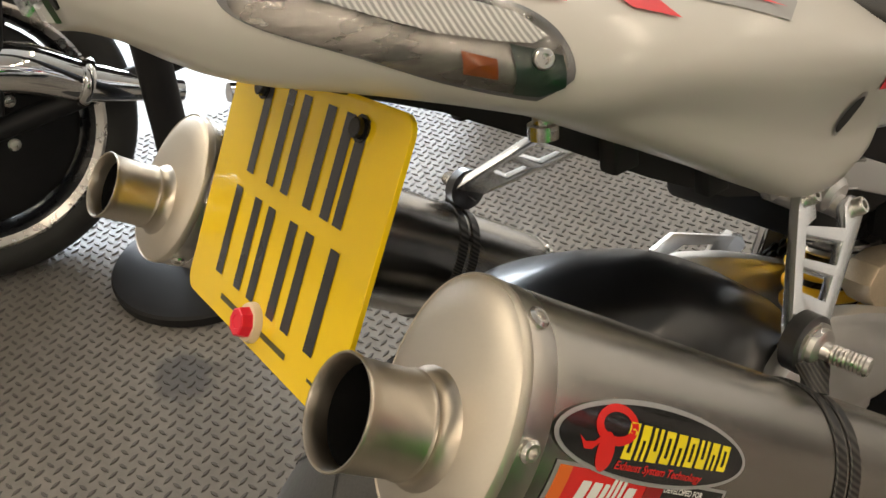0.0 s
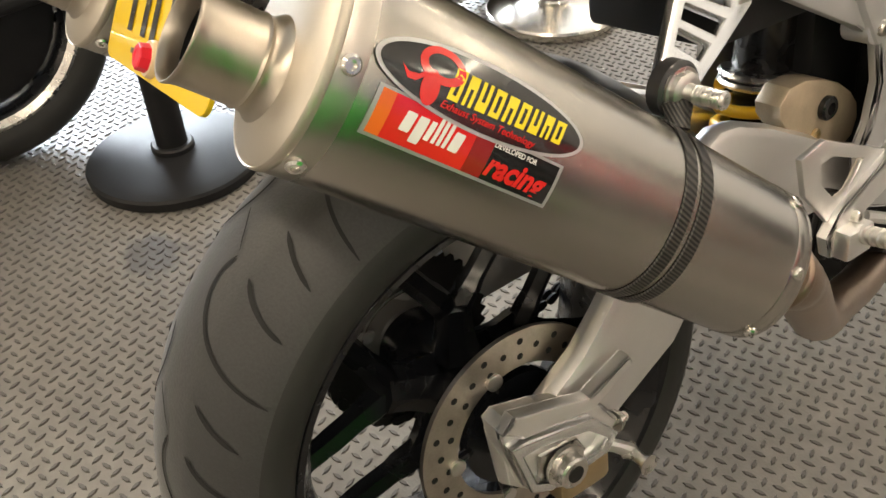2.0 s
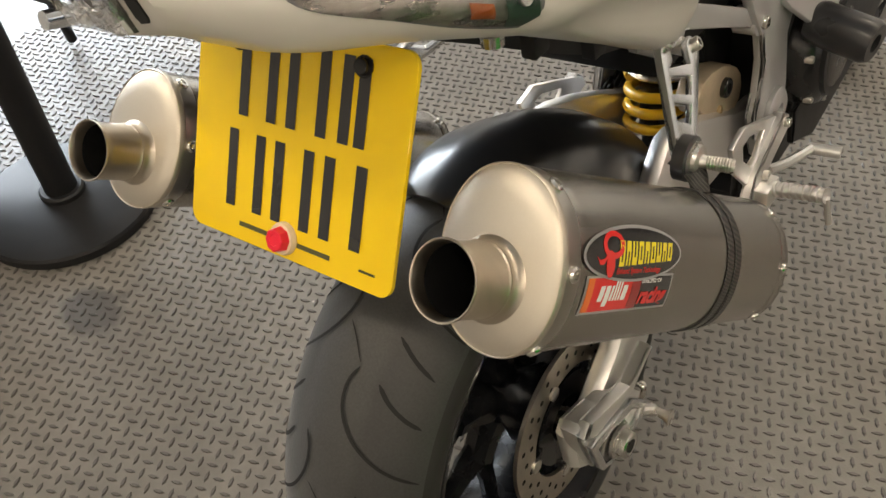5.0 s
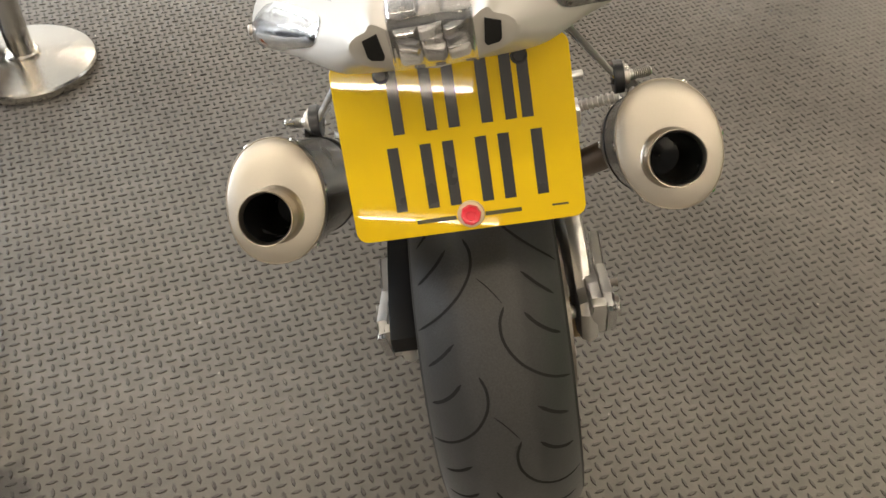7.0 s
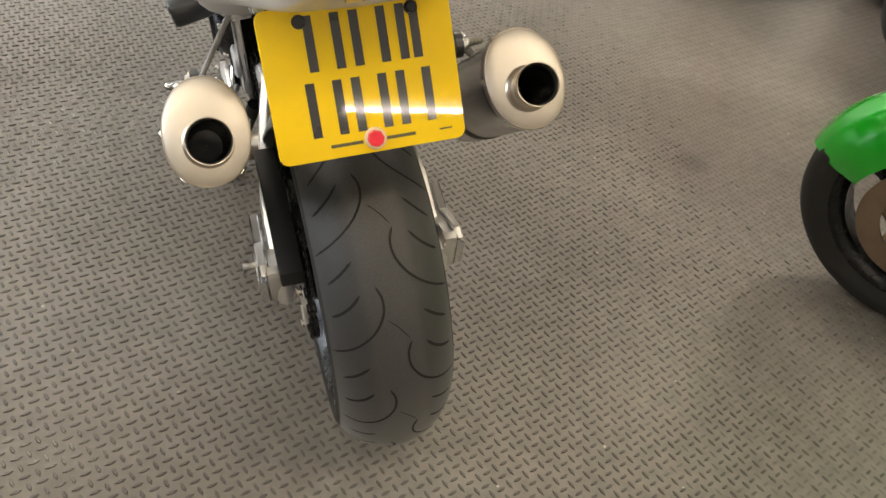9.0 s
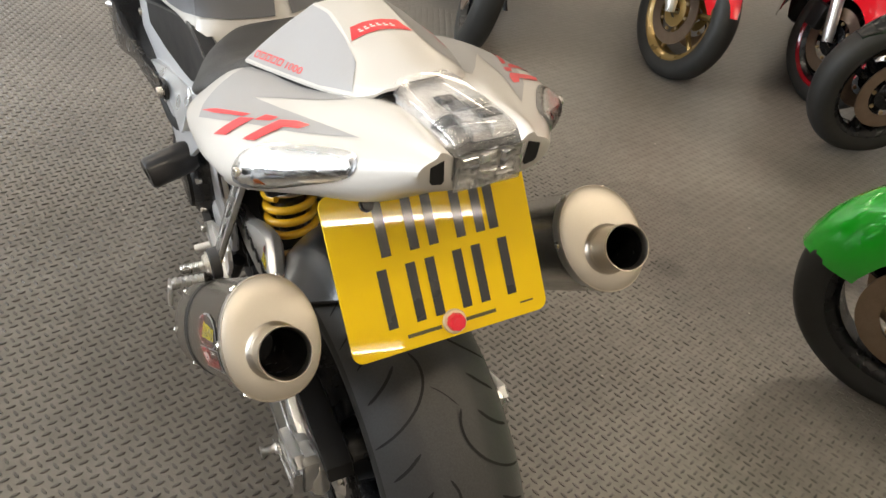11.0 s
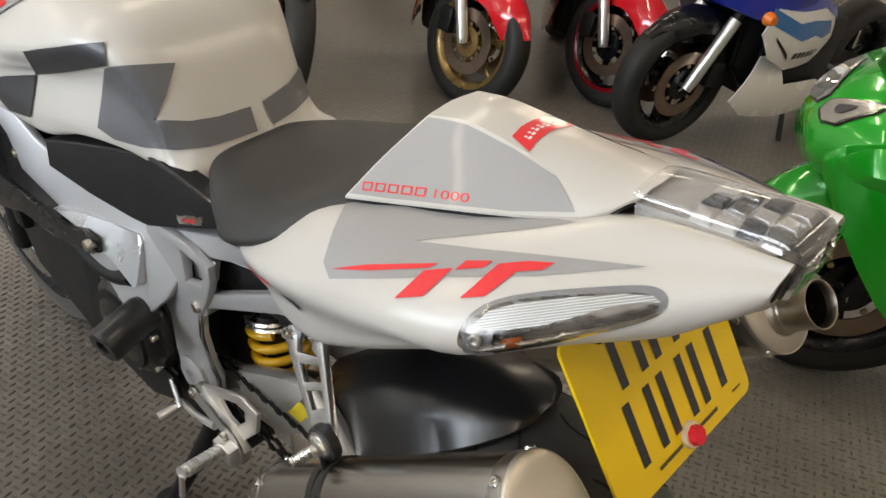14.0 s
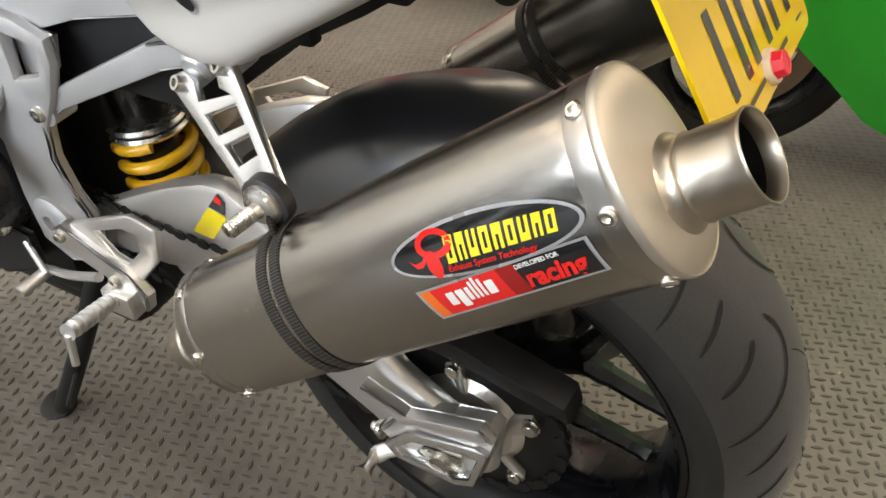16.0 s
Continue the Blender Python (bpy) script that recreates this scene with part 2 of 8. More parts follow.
M["weave"] = woven("carbon_twill", (0.012, 0.012, 0.012), (0.065, 0.060, 0.055), 150.0)
def tread_rubber():
    """Tyre rubber, dark at the shoulders and scrubbed paler in the middle, with a ragged edge between."""
    m, nt, p = principled("worn_tyre_rubber")
    nd, ln = nt.nodes.new, nt.links.new
    co, sep = nd("ShaderNodeTexCoord"), nd("ShaderNodeSeparateXYZ")
    ln(co.outputs["Object"], sep.inputs[0])
    big, fine = nd("ShaderNodeTexNoise"), nd("ShaderNodeTexNoise")
    big.inputs["Scale"].default_value, big.inputs["Detail"].default_value = 22, 6
    fine.inputs["Scale"].default_value, fine.inputs["Detail"].default_value = 420, 3
    for n in (big, fine):
        ln(co.outputs["Object"], n.inputs["Vector"])
    away = nd("ShaderNodeMath")
    away.operation = "ABSOLUTE"
    ln(sep.outputs["X"], away.inputs[0])
    ragged = nd("ShaderNodeMath")
    ragged.operation = "MULTIPLY_ADD"
    ragged.inputs[1].default_value = 0.022
    ln(big.outputs["Fac"], ragged.inputs[0])
    ln(away.outputs[0], ragged.inputs[2])
    wear = nd("ShaderNodeMapRange")
    wear.interpolation_type = "SMOOTHSTEP"
    for key, val in (("From Min", 0.040), ("From Max", 0.056), ("To Min", 1.0), ("To Max", 0.0)):
        wear.inputs[key].default_value = val
    ln(ragged.outputs[0], wear.inputs["Value"])
    tone = nd("ShaderNodeMix")
    tone.data_type = "RGBA"
    tone.inputs["A"].default_value, tone.inputs["B"].default_value = (0.016, 0.016, 0.0165, 1), (0.027, 0.027, 0.027, 1)
    ln(wear.outputs[0], tone.inputs["Factor"])
    speck = nd("ShaderNodeMix")
    speck.data_type, speck.blend_type = "RGBA", "MULTIPLY"
    speck.inputs["Factor"].default_value = 0.5
    lift = nd("ShaderNodeMapRange")
    for key, val in (("From Min", 0.3), ("From Max", 0.7), ("To Min", 0.55), ("To Max", 1.4)):
        lift.inputs[key].default_value = val
    ln(fine.outputs["Fac"], lift.inputs["Value"])
    ln(tone.outputs["Result"], speck.inputs["A"])
    ln(lift.outputs[0], speck.inputs["B"])
    ln(speck.outputs["Result"], p.inputs["Base Color"])
    p.inputs["Roughness"].default_value, p.inputs["IOR"].default_value = 0.54, 1.55
    p.inputs["Sheen Weight"].default_value, p.inputs["Sheen Roughness"].default_value = 0.22, 0.5
    bp = nd("ShaderNodeBump")
    bp.inputs["Distance"].default_value = 0.00025
    ln(fine.outputs["Fac"], bp.inputs["Height"])
    ln(bp.outputs[0], p.inputs["Normal"])
    return m


M["tyre"] = tread_rubber()
M["ribs"] = woven("ribbed_lamp_silver", (0.22, 0.22, 0.22), (0.42, 0.42, 0.41), 170.0)
M["plate_yellow"].node_tree.nodes["Principled BSDF"].inputs["Coat Roughness"].default_value = 0.02
M["white"].node_tree.nodes["Principled BSDF"].inputs["Coat Roughness"].default_value = 0.16


def floor_material(name, relief, shade=1.0):
    """Grey rubber floor with a raised tread, scuffed, stained and polished by traffic."""
    m, nt, p = principled(name)
    nd, ln = nt.nodes.new, nt.links.new
    co = nd("ShaderNodeTexCoord")
    n1, n2, n3 = nd("ShaderNodeTexNoise"), nd("ShaderNodeTexNoise"), nd("ShaderNodeTexNoise")
    for n, s, d in ((n1, 1.3, 6), (n2, 26, 5), (n3, 260, 2)):
        n.inputs["Scale"].default_value, n.inputs["Detail"].default_value = s, d
        ln(co.outputs["Object"], n.inputs["Vector"])
    cr = nd("ShaderNodeValToRGB")
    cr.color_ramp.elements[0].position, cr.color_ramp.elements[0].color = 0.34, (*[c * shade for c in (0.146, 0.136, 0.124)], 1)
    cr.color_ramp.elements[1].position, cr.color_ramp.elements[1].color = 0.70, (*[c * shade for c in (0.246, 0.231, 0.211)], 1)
    ln(n1.outputs["Fac"], cr.inputs["Fac"])
    mix = nd("ShaderNodeMix")
    mix.data_type, mix.blend_type = "RGBA", "MULTIPLY"
    mix.inputs["Factor"].default_value = 0.55
    cr2 = nd("ShaderNodeValToRGB")
    cr2.color_ramp.elements[0].position, cr2.color_ramp.elements[0].color = 0.30, (0.62, 0.61, 0.60, 1)
    cr2.color_ramp.elements[1].position, cr2.color_ramp.elements[1].color = 0.72, (1.15, 1.14, 1.12, 1)
    ln(n2.outputs["Fac"], cr2.inputs["Fac"])
    ln(cr.outputs[0], mix.inputs["A"])
    ln(cr2.outputs[0], mix.inputs["B"])
    # pale scuffs
    sc = nd("ShaderNodeTexNoise")
    sc.inputs["Scale"].default_value, sc.inputs["Detail"].default_value, sc.inputs["Roughness"].default_value = 7, 8, 0.75
    ln(co.outputs["Object"], sc.inputs["Vector"])
    scr = nd("ShaderNodeMapRange")
    scr.inputs["From Min"].default_value, scr.inputs["From Max"].default_value, scr.inputs["To Max"].default_value = 0.66, 0.80, 0.5
    ln(sc.outputs["Fac"], scr.inputs["Value"])
    m2 = nd("ShaderNodeMix")
    m2.data_type = "RGBA"
    m2.inputs["B"].default_value = (0.30, 0.285, 0.26, 1)
    ln(scr.outputs[0], m2.inputs["Factor"])
    ln(mix.outputs["Result"], m2.inputs["A"])
    # dark oily drip marks
    vo = nd("ShaderNodeTexVoronoi")
    vo.inputs["Scale"].default_value = 1.7
    ln(co.outputs["Object"], vo.inputs["Vector"])
    vr = nd("ShaderNodeMapRange")
    vr.inputs["From Min"].default_value, vr.inputs["From Max"].default_value = 0.05, 0.11
    vr.inputs["To Min"].default_value, vr.inputs["To Max"].default_value = 0.55, 0.0
    ln(vo.outputs["Distance"], vr.inputs["Value"])
    m3 = nd("ShaderNodeMix")
    m3.data_type = "RGBA"
    m3.inputs["B"].default_value = (0.05, 0.047, 0.043, 1)
    ln(vr.outputs[0], m3.inputs["Factor"])
    ln(m2.outputs["Result"], m3.inputs["A"])
    # one spilt-oil stain by the barrier post, with a ragged edge
    off = nd("ShaderNodeVectorMath")
    off.operation = "SUBTRACT"
    off.inputs[1].default_value = (-0.853, -0.103, 0.0)
    ln(co.outputs["Object"], off.inputs[0])
    ln_ = nd("ShaderNodeVectorMath")
    ln_.operation = "LENGTH"
    ln(off.outputs[0], ln_.inputs[0])
    wob = nd("ShaderNodeMath")
    wob.operation = "MULTIPLY_ADD"
    wob.inputs[1].default_value = 0.05
    ln(n2.outputs["Fac"], wob.inputs[0])
    ln(ln_.outputs["Value"], wob.inputs[2])
    st = nd("ShaderNodeMapRange")
    st.inputs["From Min"].default_value, st.inputs["From Max"].default_value = 0.070, 0.088
    st.inputs["To Min"].default_value, st.inputs["To Max"].default_value = 0.72, 0.0
    ln(wob.outputs[0], st.inputs["Value"])
    m4 = nd("ShaderNodeMix")
    m4.data_type = "RGBA"
    m4.inputs["B"].default_value = (0.045, 0.043, 0.041, 1)
    ln(st.outputs[0], m4.inputs["Factor"])
    ln(m3.outputs["Result"], m4.inputs["A"])
    # pale chips and crumbs
    ch = nd("ShaderNodeTexVoronoi")
    ch.inputs["Scale"].default_value = 17.0
    ln(co.outputs["Object"], ch.inputs["Vector"])
    pick = nd("ShaderNodeSeparateColor")
    ln(ch.outputs["Color"], pick.inputs[0])
    size = nd("ShaderNodeMapRange")
    size.inputs["From Min"].default_value, size.inputs["From Max"].default_value = 0.72, 1.0
    size.inputs["To Min"].default_value, size.inputs["To Max"].default_value = 0.0, 0.065
    ln(pick.outputs[0], size.inputs["Value"])
    hit = nd("ShaderNodeMath")
    hit.operation = "LESS_THAN"
    ln(ch.outputs["Distance"], hit.inputs[0])
    ln(size.outputs[0], hit.inputs[1])
    m5 = nd("ShaderNodeMix")
    m5.data_type = "RGBA"
    m5.inputs["B"].default_value = (0.52, 0.49, 0.44, 1)
    ln(hit.outputs[0], m5.inputs["Factor"])
    ln(m4.outputs["Result"], m5.inputs["A"])
    ln(m5.outputs["Result"], p.inputs["Base Color"])
    rr = nd("ShaderNodeMapRange")
    rr.inputs["From Min"].default_value, rr.inputs["From Max"].default_value = 0.3, 0.7
    rr.inputs["To Min"].default_value, rr.inputs["To Max"].default_value = (0.28, 0.44) if relief else (0.30, 0.48)
    ln(n1.outputs["Fac"], rr.inputs["Value"])
    ln(rr.outputs[0], p.inputs["Roughness"])
    b = nd("ShaderNodeBump")
    b.inputs["Distance"].default_value = 0.0005
    ln(n3.outputs["Fac"], b.inputs["Height"])
    if relief:
        # the tread goes on as relief where single studs can no longer be told apart
        w = []
        for turn in (-21, 69):
            mp = nd("ShaderNodeMapping")
            mp.inputs["Rotation"].default_value = (0, 0, radians(turn))
            mp.inputs["Scale"].default_value = (1 / 0.0285, 1 / 0.0285, 1)
            ln(co.outputs["Object"], mp.inputs["Vector"])
            v = nd("ShaderNodeTexVoronoi")
            v.inputs["Scale"].default_value, v.inputs["Randomness"].default_value = 1.0, 0.0
            ln(mp.outputs[0], v.inputs["Vector"])
            r = nd("ShaderNodeMapRange")
            r.inputs["From Min"].default_value, r.inputs["From Max"].default_value = 0.42, 0.12
            ln(v.outputs["Distance"], r.inputs["Value"])
            w.append(r)
        mxx = nd("ShaderNodeMath")
        mxx.operation = "MAXIMUM"
        ln(w[0].outputs[0], mxx.inputs[0])
        ln(w[1].outputs[0], mxx.inputs[1])
        b2 = nd("ShaderNodeBump")
        b2.inputs["Distance"].default_value, b2.inputs["Strength"].default_value = 0.0007, 0.6
        ln(mxx.outputs[0], b2.inputs["Height"])
        ln(b.outputs[0], b2.inputs["Normal"])
        b = b2
        dk = nd("ShaderNodeMix")
        dk.data_type, dk.blend_type = "RGBA", "MULTIPLY"
        dk.inputs["B"].default_value = (0.74, 0.74, 0.74, 1)
        ln(mxx.outputs[0], dk.inputs["Factor"])
        ln(m5.outputs["Result"], dk.inputs["A"])
        ln(dk.outputs["Result"], p.inputs["Base Color"])
    ln(b.outputs[0], p.inputs["Normal"])
    return m


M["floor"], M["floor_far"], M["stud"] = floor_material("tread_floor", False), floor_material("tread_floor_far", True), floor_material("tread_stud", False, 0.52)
stud_shader = M["stud"].node_tree.nodes["Principled BSDF"]
stud_shader.inputs["Coat Weight"].default_value, stud_shader.inputs["Coat Roughness"].default_value = 0.35, 0.16
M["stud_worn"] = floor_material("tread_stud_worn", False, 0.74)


def link(name, me, material, parent=None, label="", angle=38):
    ob = new(name, me)
    me.materials.append(material)
    me.shade_smooth()
    me.set_sharp_from_angle(angle=radians(angle))
    if parent:
        ob.parent = parent
    if label:
        ob["label"] = label
    return ob


def part(name, bm, material, parent, label="", angle=38):
    """One mesh object under a thing or under a part."""
    bmesh.ops.recalc_face_normals(bm, faces=bm.faces)
    me = bpy.data.meshes.new(name)
    bm.to_mesh(me)
    bm.free()
    return link(name, me, material, parent, label, angle)


def thing(name, label, category, m=None, group="", kind=""):
    ob = new(name)
    ob.empty_display_size = 0.1
    if m is not None:
        ob.matrix_basis = m
    return tagged(ob, label, category, group, kind)


def V(*a):
    return Vector(a)


def smooth_path(pts, n=6):
    """Catmull-Rom through the points."""
    p = [Vector(a) for a in pts]
    p = [2 * p[0] - p[1]] + p + [2 * p[-1] - p[-2]]
    out = []
    for i in range(1, len(p) - 2):
        for k in range(n):
            t = k / n
            out.append(0.5 * (2 * p[i] + (p[i + 1] - p[i - 1]) * t + (2 * p[i - 1] - 5 * p[i] + 4 * p[i + 1] - p[i + 2]) * t * t
                              + (3 * p[i] - p[i - 1] - 3 * p[i + 1] + p[i + 2]) * t ** 3))
    return out + [p[-2]]


def loft(rings, caps=True, closed=True, bm=None):
    """Skin over rings of equally many points."""
    bm = bm or bmesh.new()
    vs = [[bm.verts.new(p) for p in r] for r in rings]
    n = len(rings[0])
    for a, b in zip(vs, vs[1:]):
        for i in range(n if closed else n - 1):
            j = (i + 1) % n
            bm.faces.new((a[i], a[j], b[j], b[i]))
    if caps and closed:
        bm.faces.new(vs[0])
        bm.faces.new(vs[-1][::-1])
    return bm


def tube(pts, radius, seg=12, caps=True, bm=None, flat=1.0):
    """A round bar along the points; radius: a number or one for each point."""
    pts = [Vector(p) for p in pts]
    rad = [radius] * len(pts) if isinstance(radius, (int, float)) else radius
    rings, up = [], None
    for i, p in enumerate(pts):
        d = (pts[min(i + 1, len(pts) - 1)] - pts[max(i - 1, 0)]).normalized()
        if up is None:
            up = d.orthogonal().normalized()
        up = (up - d * up.dot(d)).normalized()
        side = d.cross(up)
        rings.append([p + rad[i] * (math.cos(a) * up + flat * math.sin(a) * side) for a in [2 * math.pi * k / seg for k in range(seg)]])
    return loft(rings, caps, True, bm)


def lathe(profile, seg=48, axis="X", centre=(0, 0, 0), bm=None, closed=False):
    """Turns (along, radius) pairs about an axis through centre."""
    c = Vector(centre)
    rings = []
    for along, r in profile:
        ring = []
        for k in range(seg):
            a = 2 * math.pi * k / seg
            u, w = r * math.cos(a), r * math.sin(a)
            ring.append(c + (V(along, u, w) if axis == "X" else V(u, w, along) if axis == "Z" else V(w, along, u)))
        rings.append(ring)
    if closed:
        rings.append(rings[0])
    bm = loft(rings, False, True, bm)
    if closed:
        bmesh.ops.remove_doubles(bm, verts=bm.verts, dist=1e-6)
    elif profile[0][1] < 1e-4 or profile[-1][1] < 1e-4:
        bmesh.ops.remove_doubles(bm, verts=bm.verts, dist=1e-5)
    return bm


def turned(profile, p0, p1, seg=24, bm=None):
    """Turns (fraction along p0-p1, radius) pairs about that line."""
    a, b = Vector(p0), Vector(p1)
    d = (b - a).normalized()
    u = d.orthogonal().normalized()
    w = d.cross(u)
    rings = [[a + (b - a) * t + r * (math.cos(2 * math.pi * k / seg) * u + math.sin(2 * math.pi * k / seg) * w) for k in range(seg)] for t, r in profile]
    bm = loft(rings, True, True, bm)
    return bm


def box(x0, x1, y0, y1, z0, z1, bevel=0.0, bm=None, seg=2):
    own = bm is None
    bm = bm or bmesh.new()
    vs = [bm.verts.new((x, y, z)) for x in (x0, x1) for y in (y0, y1) for z in (z0, z1)]
    fs = [bm.faces.new([vs[i] for i in f]) for f in ((0, 1, 3, 2), (4, 6, 7, 5), (0, 4, 5, 1), (2, 3, 7, 6), (0, 2, 6, 4), (1, 5, 7, 3))]
    if bevel:
        es = list({e for f in fs for e in f.edges})
        bmesh.ops.bevel(bm, geom=es, offset=bevel, segments=seg, profile=0.5, affect="EDGES")
    return bm


def slab(outline, x0, x1, holes=(), bevel=0.0, bm=None, to=None):
    """A plate: an outline of (y, z) pairs, with holes, between x0 and x1. x0, x1 may be functions of (y, z)."""
    bm = bm or bmesh.new()
    f0 = x0 if callable(x0) else lambda y, z: x0
    f1 = x1 if callable(x1) else lambda y, z: x1
    tmp = bmesh.new()
    loops = []
    for o in (outline, *holes):
        vs = [tmp.verts.new((0, y, z)) for y, z in o]
        loops.append(vs)
        for i in range(len(vs)):
            tmp.edges.new((vs[i], vs[(i + 1) % len(vs)]))
    bmesh.ops.triangle_fill(tmp, use_beauty=True, use_dissolve=False, edges=tmp.edges[:])
    tmp.verts.index_update()
    fa = [bm.verts.new((f0(v.co.y, v.co.z), v.co.y, v.co.z)) for v in tmp.verts]
    fb = [bm.verts.new((f1(v.co.y, v.co.z), v.co.y, v.co.z)) for v in tmp.verts]
    for f in tmp.faces:
        ids = [v.index for v in f.verts]
        bm.faces.new([fa[i] for i in ids])
        bm.faces.new([fb[i] for i in ids][::-1])
    rim = []
    for vs in loops:
        for i in range(len(vs)):
            a, b = vs[i].index, vs[(i + 1) % len(vs)].index
            rim.append(bm.faces.new((fa[a], fa[b], fb[b], fb[a])))
    tmp.free()
    if bevel:
        inner = {f for f in rim}
        es = [e for f in rim for e in f.edges if len([g for g in e.link_faces if g in inner]) == 1]
        bmesh.ops.bevel(bm, geom=list(set(es)), offset=bevel, segments=2, profile=0.5, affect="EDGES")
    return bm


def bolt(p, d, r, h, bm=None, seg=6):
    """A hexagon head with a flange."""
    p, d = Vector(p), Vector(d).normalized()
    bm = turned([(0, r * 1.35), (0.25, r * 1.35), (0.26, r * 1.02), (0.9, r), (1, r * 0.88)], p, p + d * h, seg * 2 if seg == 6 else seg, bm)
    return bm


def socket_bolt(name, p, d, r, h, parent, material=None, label=""):
    p, d = Vector(p), Vector(d).normalized()
    bm = turned([(0, r), (0.75, r), (1, r * 0.85), (1.0, r * 0.5), (0.45, r * 0.48), (0.44, 0.0001)], p, p + d * h, 16)
    return part(name, bm, material or M["steel"], parent, label, 30)


def mapped(bm, fn):
    for v in bm.verts:
        v.co = fn(v.co)
    return bm


def flat_poly(pts, cell=0.006, holes=()):
    """A flat outline filled with small faces, to be laid on a curved surface."""
    bm = bmesh.new()
    for o in (pts, *holes):
        vs = [bm.verts.new((a, b, 0)) for a, b in o]
        for i in range(len(vs)):
            bm.edges.new((vs[i], vs[(i + 1) % len(vs)]))
    bmesh.ops.triangle_fill(bm, use_beauty=True, use_dissolve=False, edges=bm.edges[:])
    xs, ys = [p[0] for p in pts], [p[1] for p in pts]
    for axis, lo, hi in ((0, min(xs), max(xs)), (1, min(ys), max(ys))):
        k = lo + cell
        while k < hi:
            co, no = ((k, 0, 0), (1, 0, 0)) if axis == 0 else ((0, k, 0), (0, 1, 0))
            bmesh.ops.bisect_plane(bm, geom=bm.verts[:] + bm.edges[:] + bm.faces[:], plane_co=co, plane_no=no)
            k += cell
    return bm


def lettering(body, size, shear=0.0, bold=0.0):
    """Flat mesh of words in the built-in font, left edge at 0, baseline at 0."""
    cu = bpy.data.curves.new("words", "FONT")
    cu.body, cu.size, cu.shear, cu.offset = body, size, shear, bold
    ob = bpy.data.objects.new("words", cu)
    scene.collection.objects.link(ob)
    bpy.context.view_layer.update()
    me = bpy.data.meshes.new_from_object(ob.evaluated_get(bpy.context.evaluated_depsgraph_get()))
    bpy.data.objects.remove(ob)
    bpy.data.curves.remove(cu)
    bm = bmesh.new()
    bm.from_mesh(me)
    bpy.data.meshes.remove(me)
    return bm


def ellipse(cx, cy, a, b, n=40, n2=2.0):
    out = []
    for k in range(n):
        t = 2 * math.pi * k / n
        c, s = math.cos(t), math.sin(t)
        out.append((cx + a * math.copysign(abs(c) ** (2 / n2), c), cy + b * math.copysign(abs(s) ** (2 / n2), s)))
    return out


# ---- the room ----
X0, X1, Y0, Y1 = -5.9, 6.6, -9.6, 6.4


def structure(name, bm, material, label, category):
    ob = part(name, bm, material, None)
    return tagged(ob, label, category, "", "structure")


floor_bm = bmesh.new()
NEAR = (-1.75, 1.45, -1.3, 2.9)
gx, gy = [X0 - 0.2, NEAR[0], NEAR[1], X1 + 0.2], [Y0 - 0.2, NEAR[2], NEAR[3], Y1 + 0.2]
gv = [[floor_bm.verts.new((x, y, 0)) for y in gy] for x in gx]
for i in range(3):
    for j in range(3):
        f = floor_bm.faces.new((gv[i][j], gv[i + 1][j], gv[i + 1][j + 1], gv[i][j + 1]))
        f.material_index = 0 if (i, j) == (1, 1) else 1
floor = structure("floor", floor_bm, M["floor"], "worn grey tread-pattern rubber showroom floor", "floor")
floor.data.materials.append(M["floor_far"])


STUD_PITCH, STUD_LEN, STUD_WID, STUD_TURN, STUD_HIGH = 0.0202, 0.0205, 0.0066, 21.0, 0.0027
STUD_SHAPE = [(-0.5, 0), (-0.2, -0.46), (0.2, -0.46), (0.5, 0), (0.2, 0.46), (-0.2, 0.46)]
SINGLE = (-0.52, -0.17, -0.60, -0.25)


def stud_at(i, j):
    ca, sa = math.cos(radians(STUD_TURN)), math.sin(radians(STUD_TURN))
    return 0.3 + STUD_PITCH * (i * ca - j * sa), 0.35 + STUD_PITCH * (i * sa + j * ca), STUD_TURN + (90 if (i + j) % 2 else 0)


def stud_body(cx, cy, turn, worn, verts, faces):
    c, s = math.cos(radians(turn)), math.sin(radians(turn))
    k = len(verts)
    for sc, z in ((1.0, 0.0), (0.72, STUD_HIGH * worn)):
        for u, w in STUD_SHAPE:
            a, b = u * STUD_LEN * sc, w * STUD_WID * sc
            verts.append((cx + c * a - s * b, cy + s * a + c * b, z))
    for q in range(6):
        r = (q + 1) % 6
        faces.append((k + q, k + r, k + 6 + r, k + 6 + q))
    faces.append(tuple(range(k + 6, k + 12)))


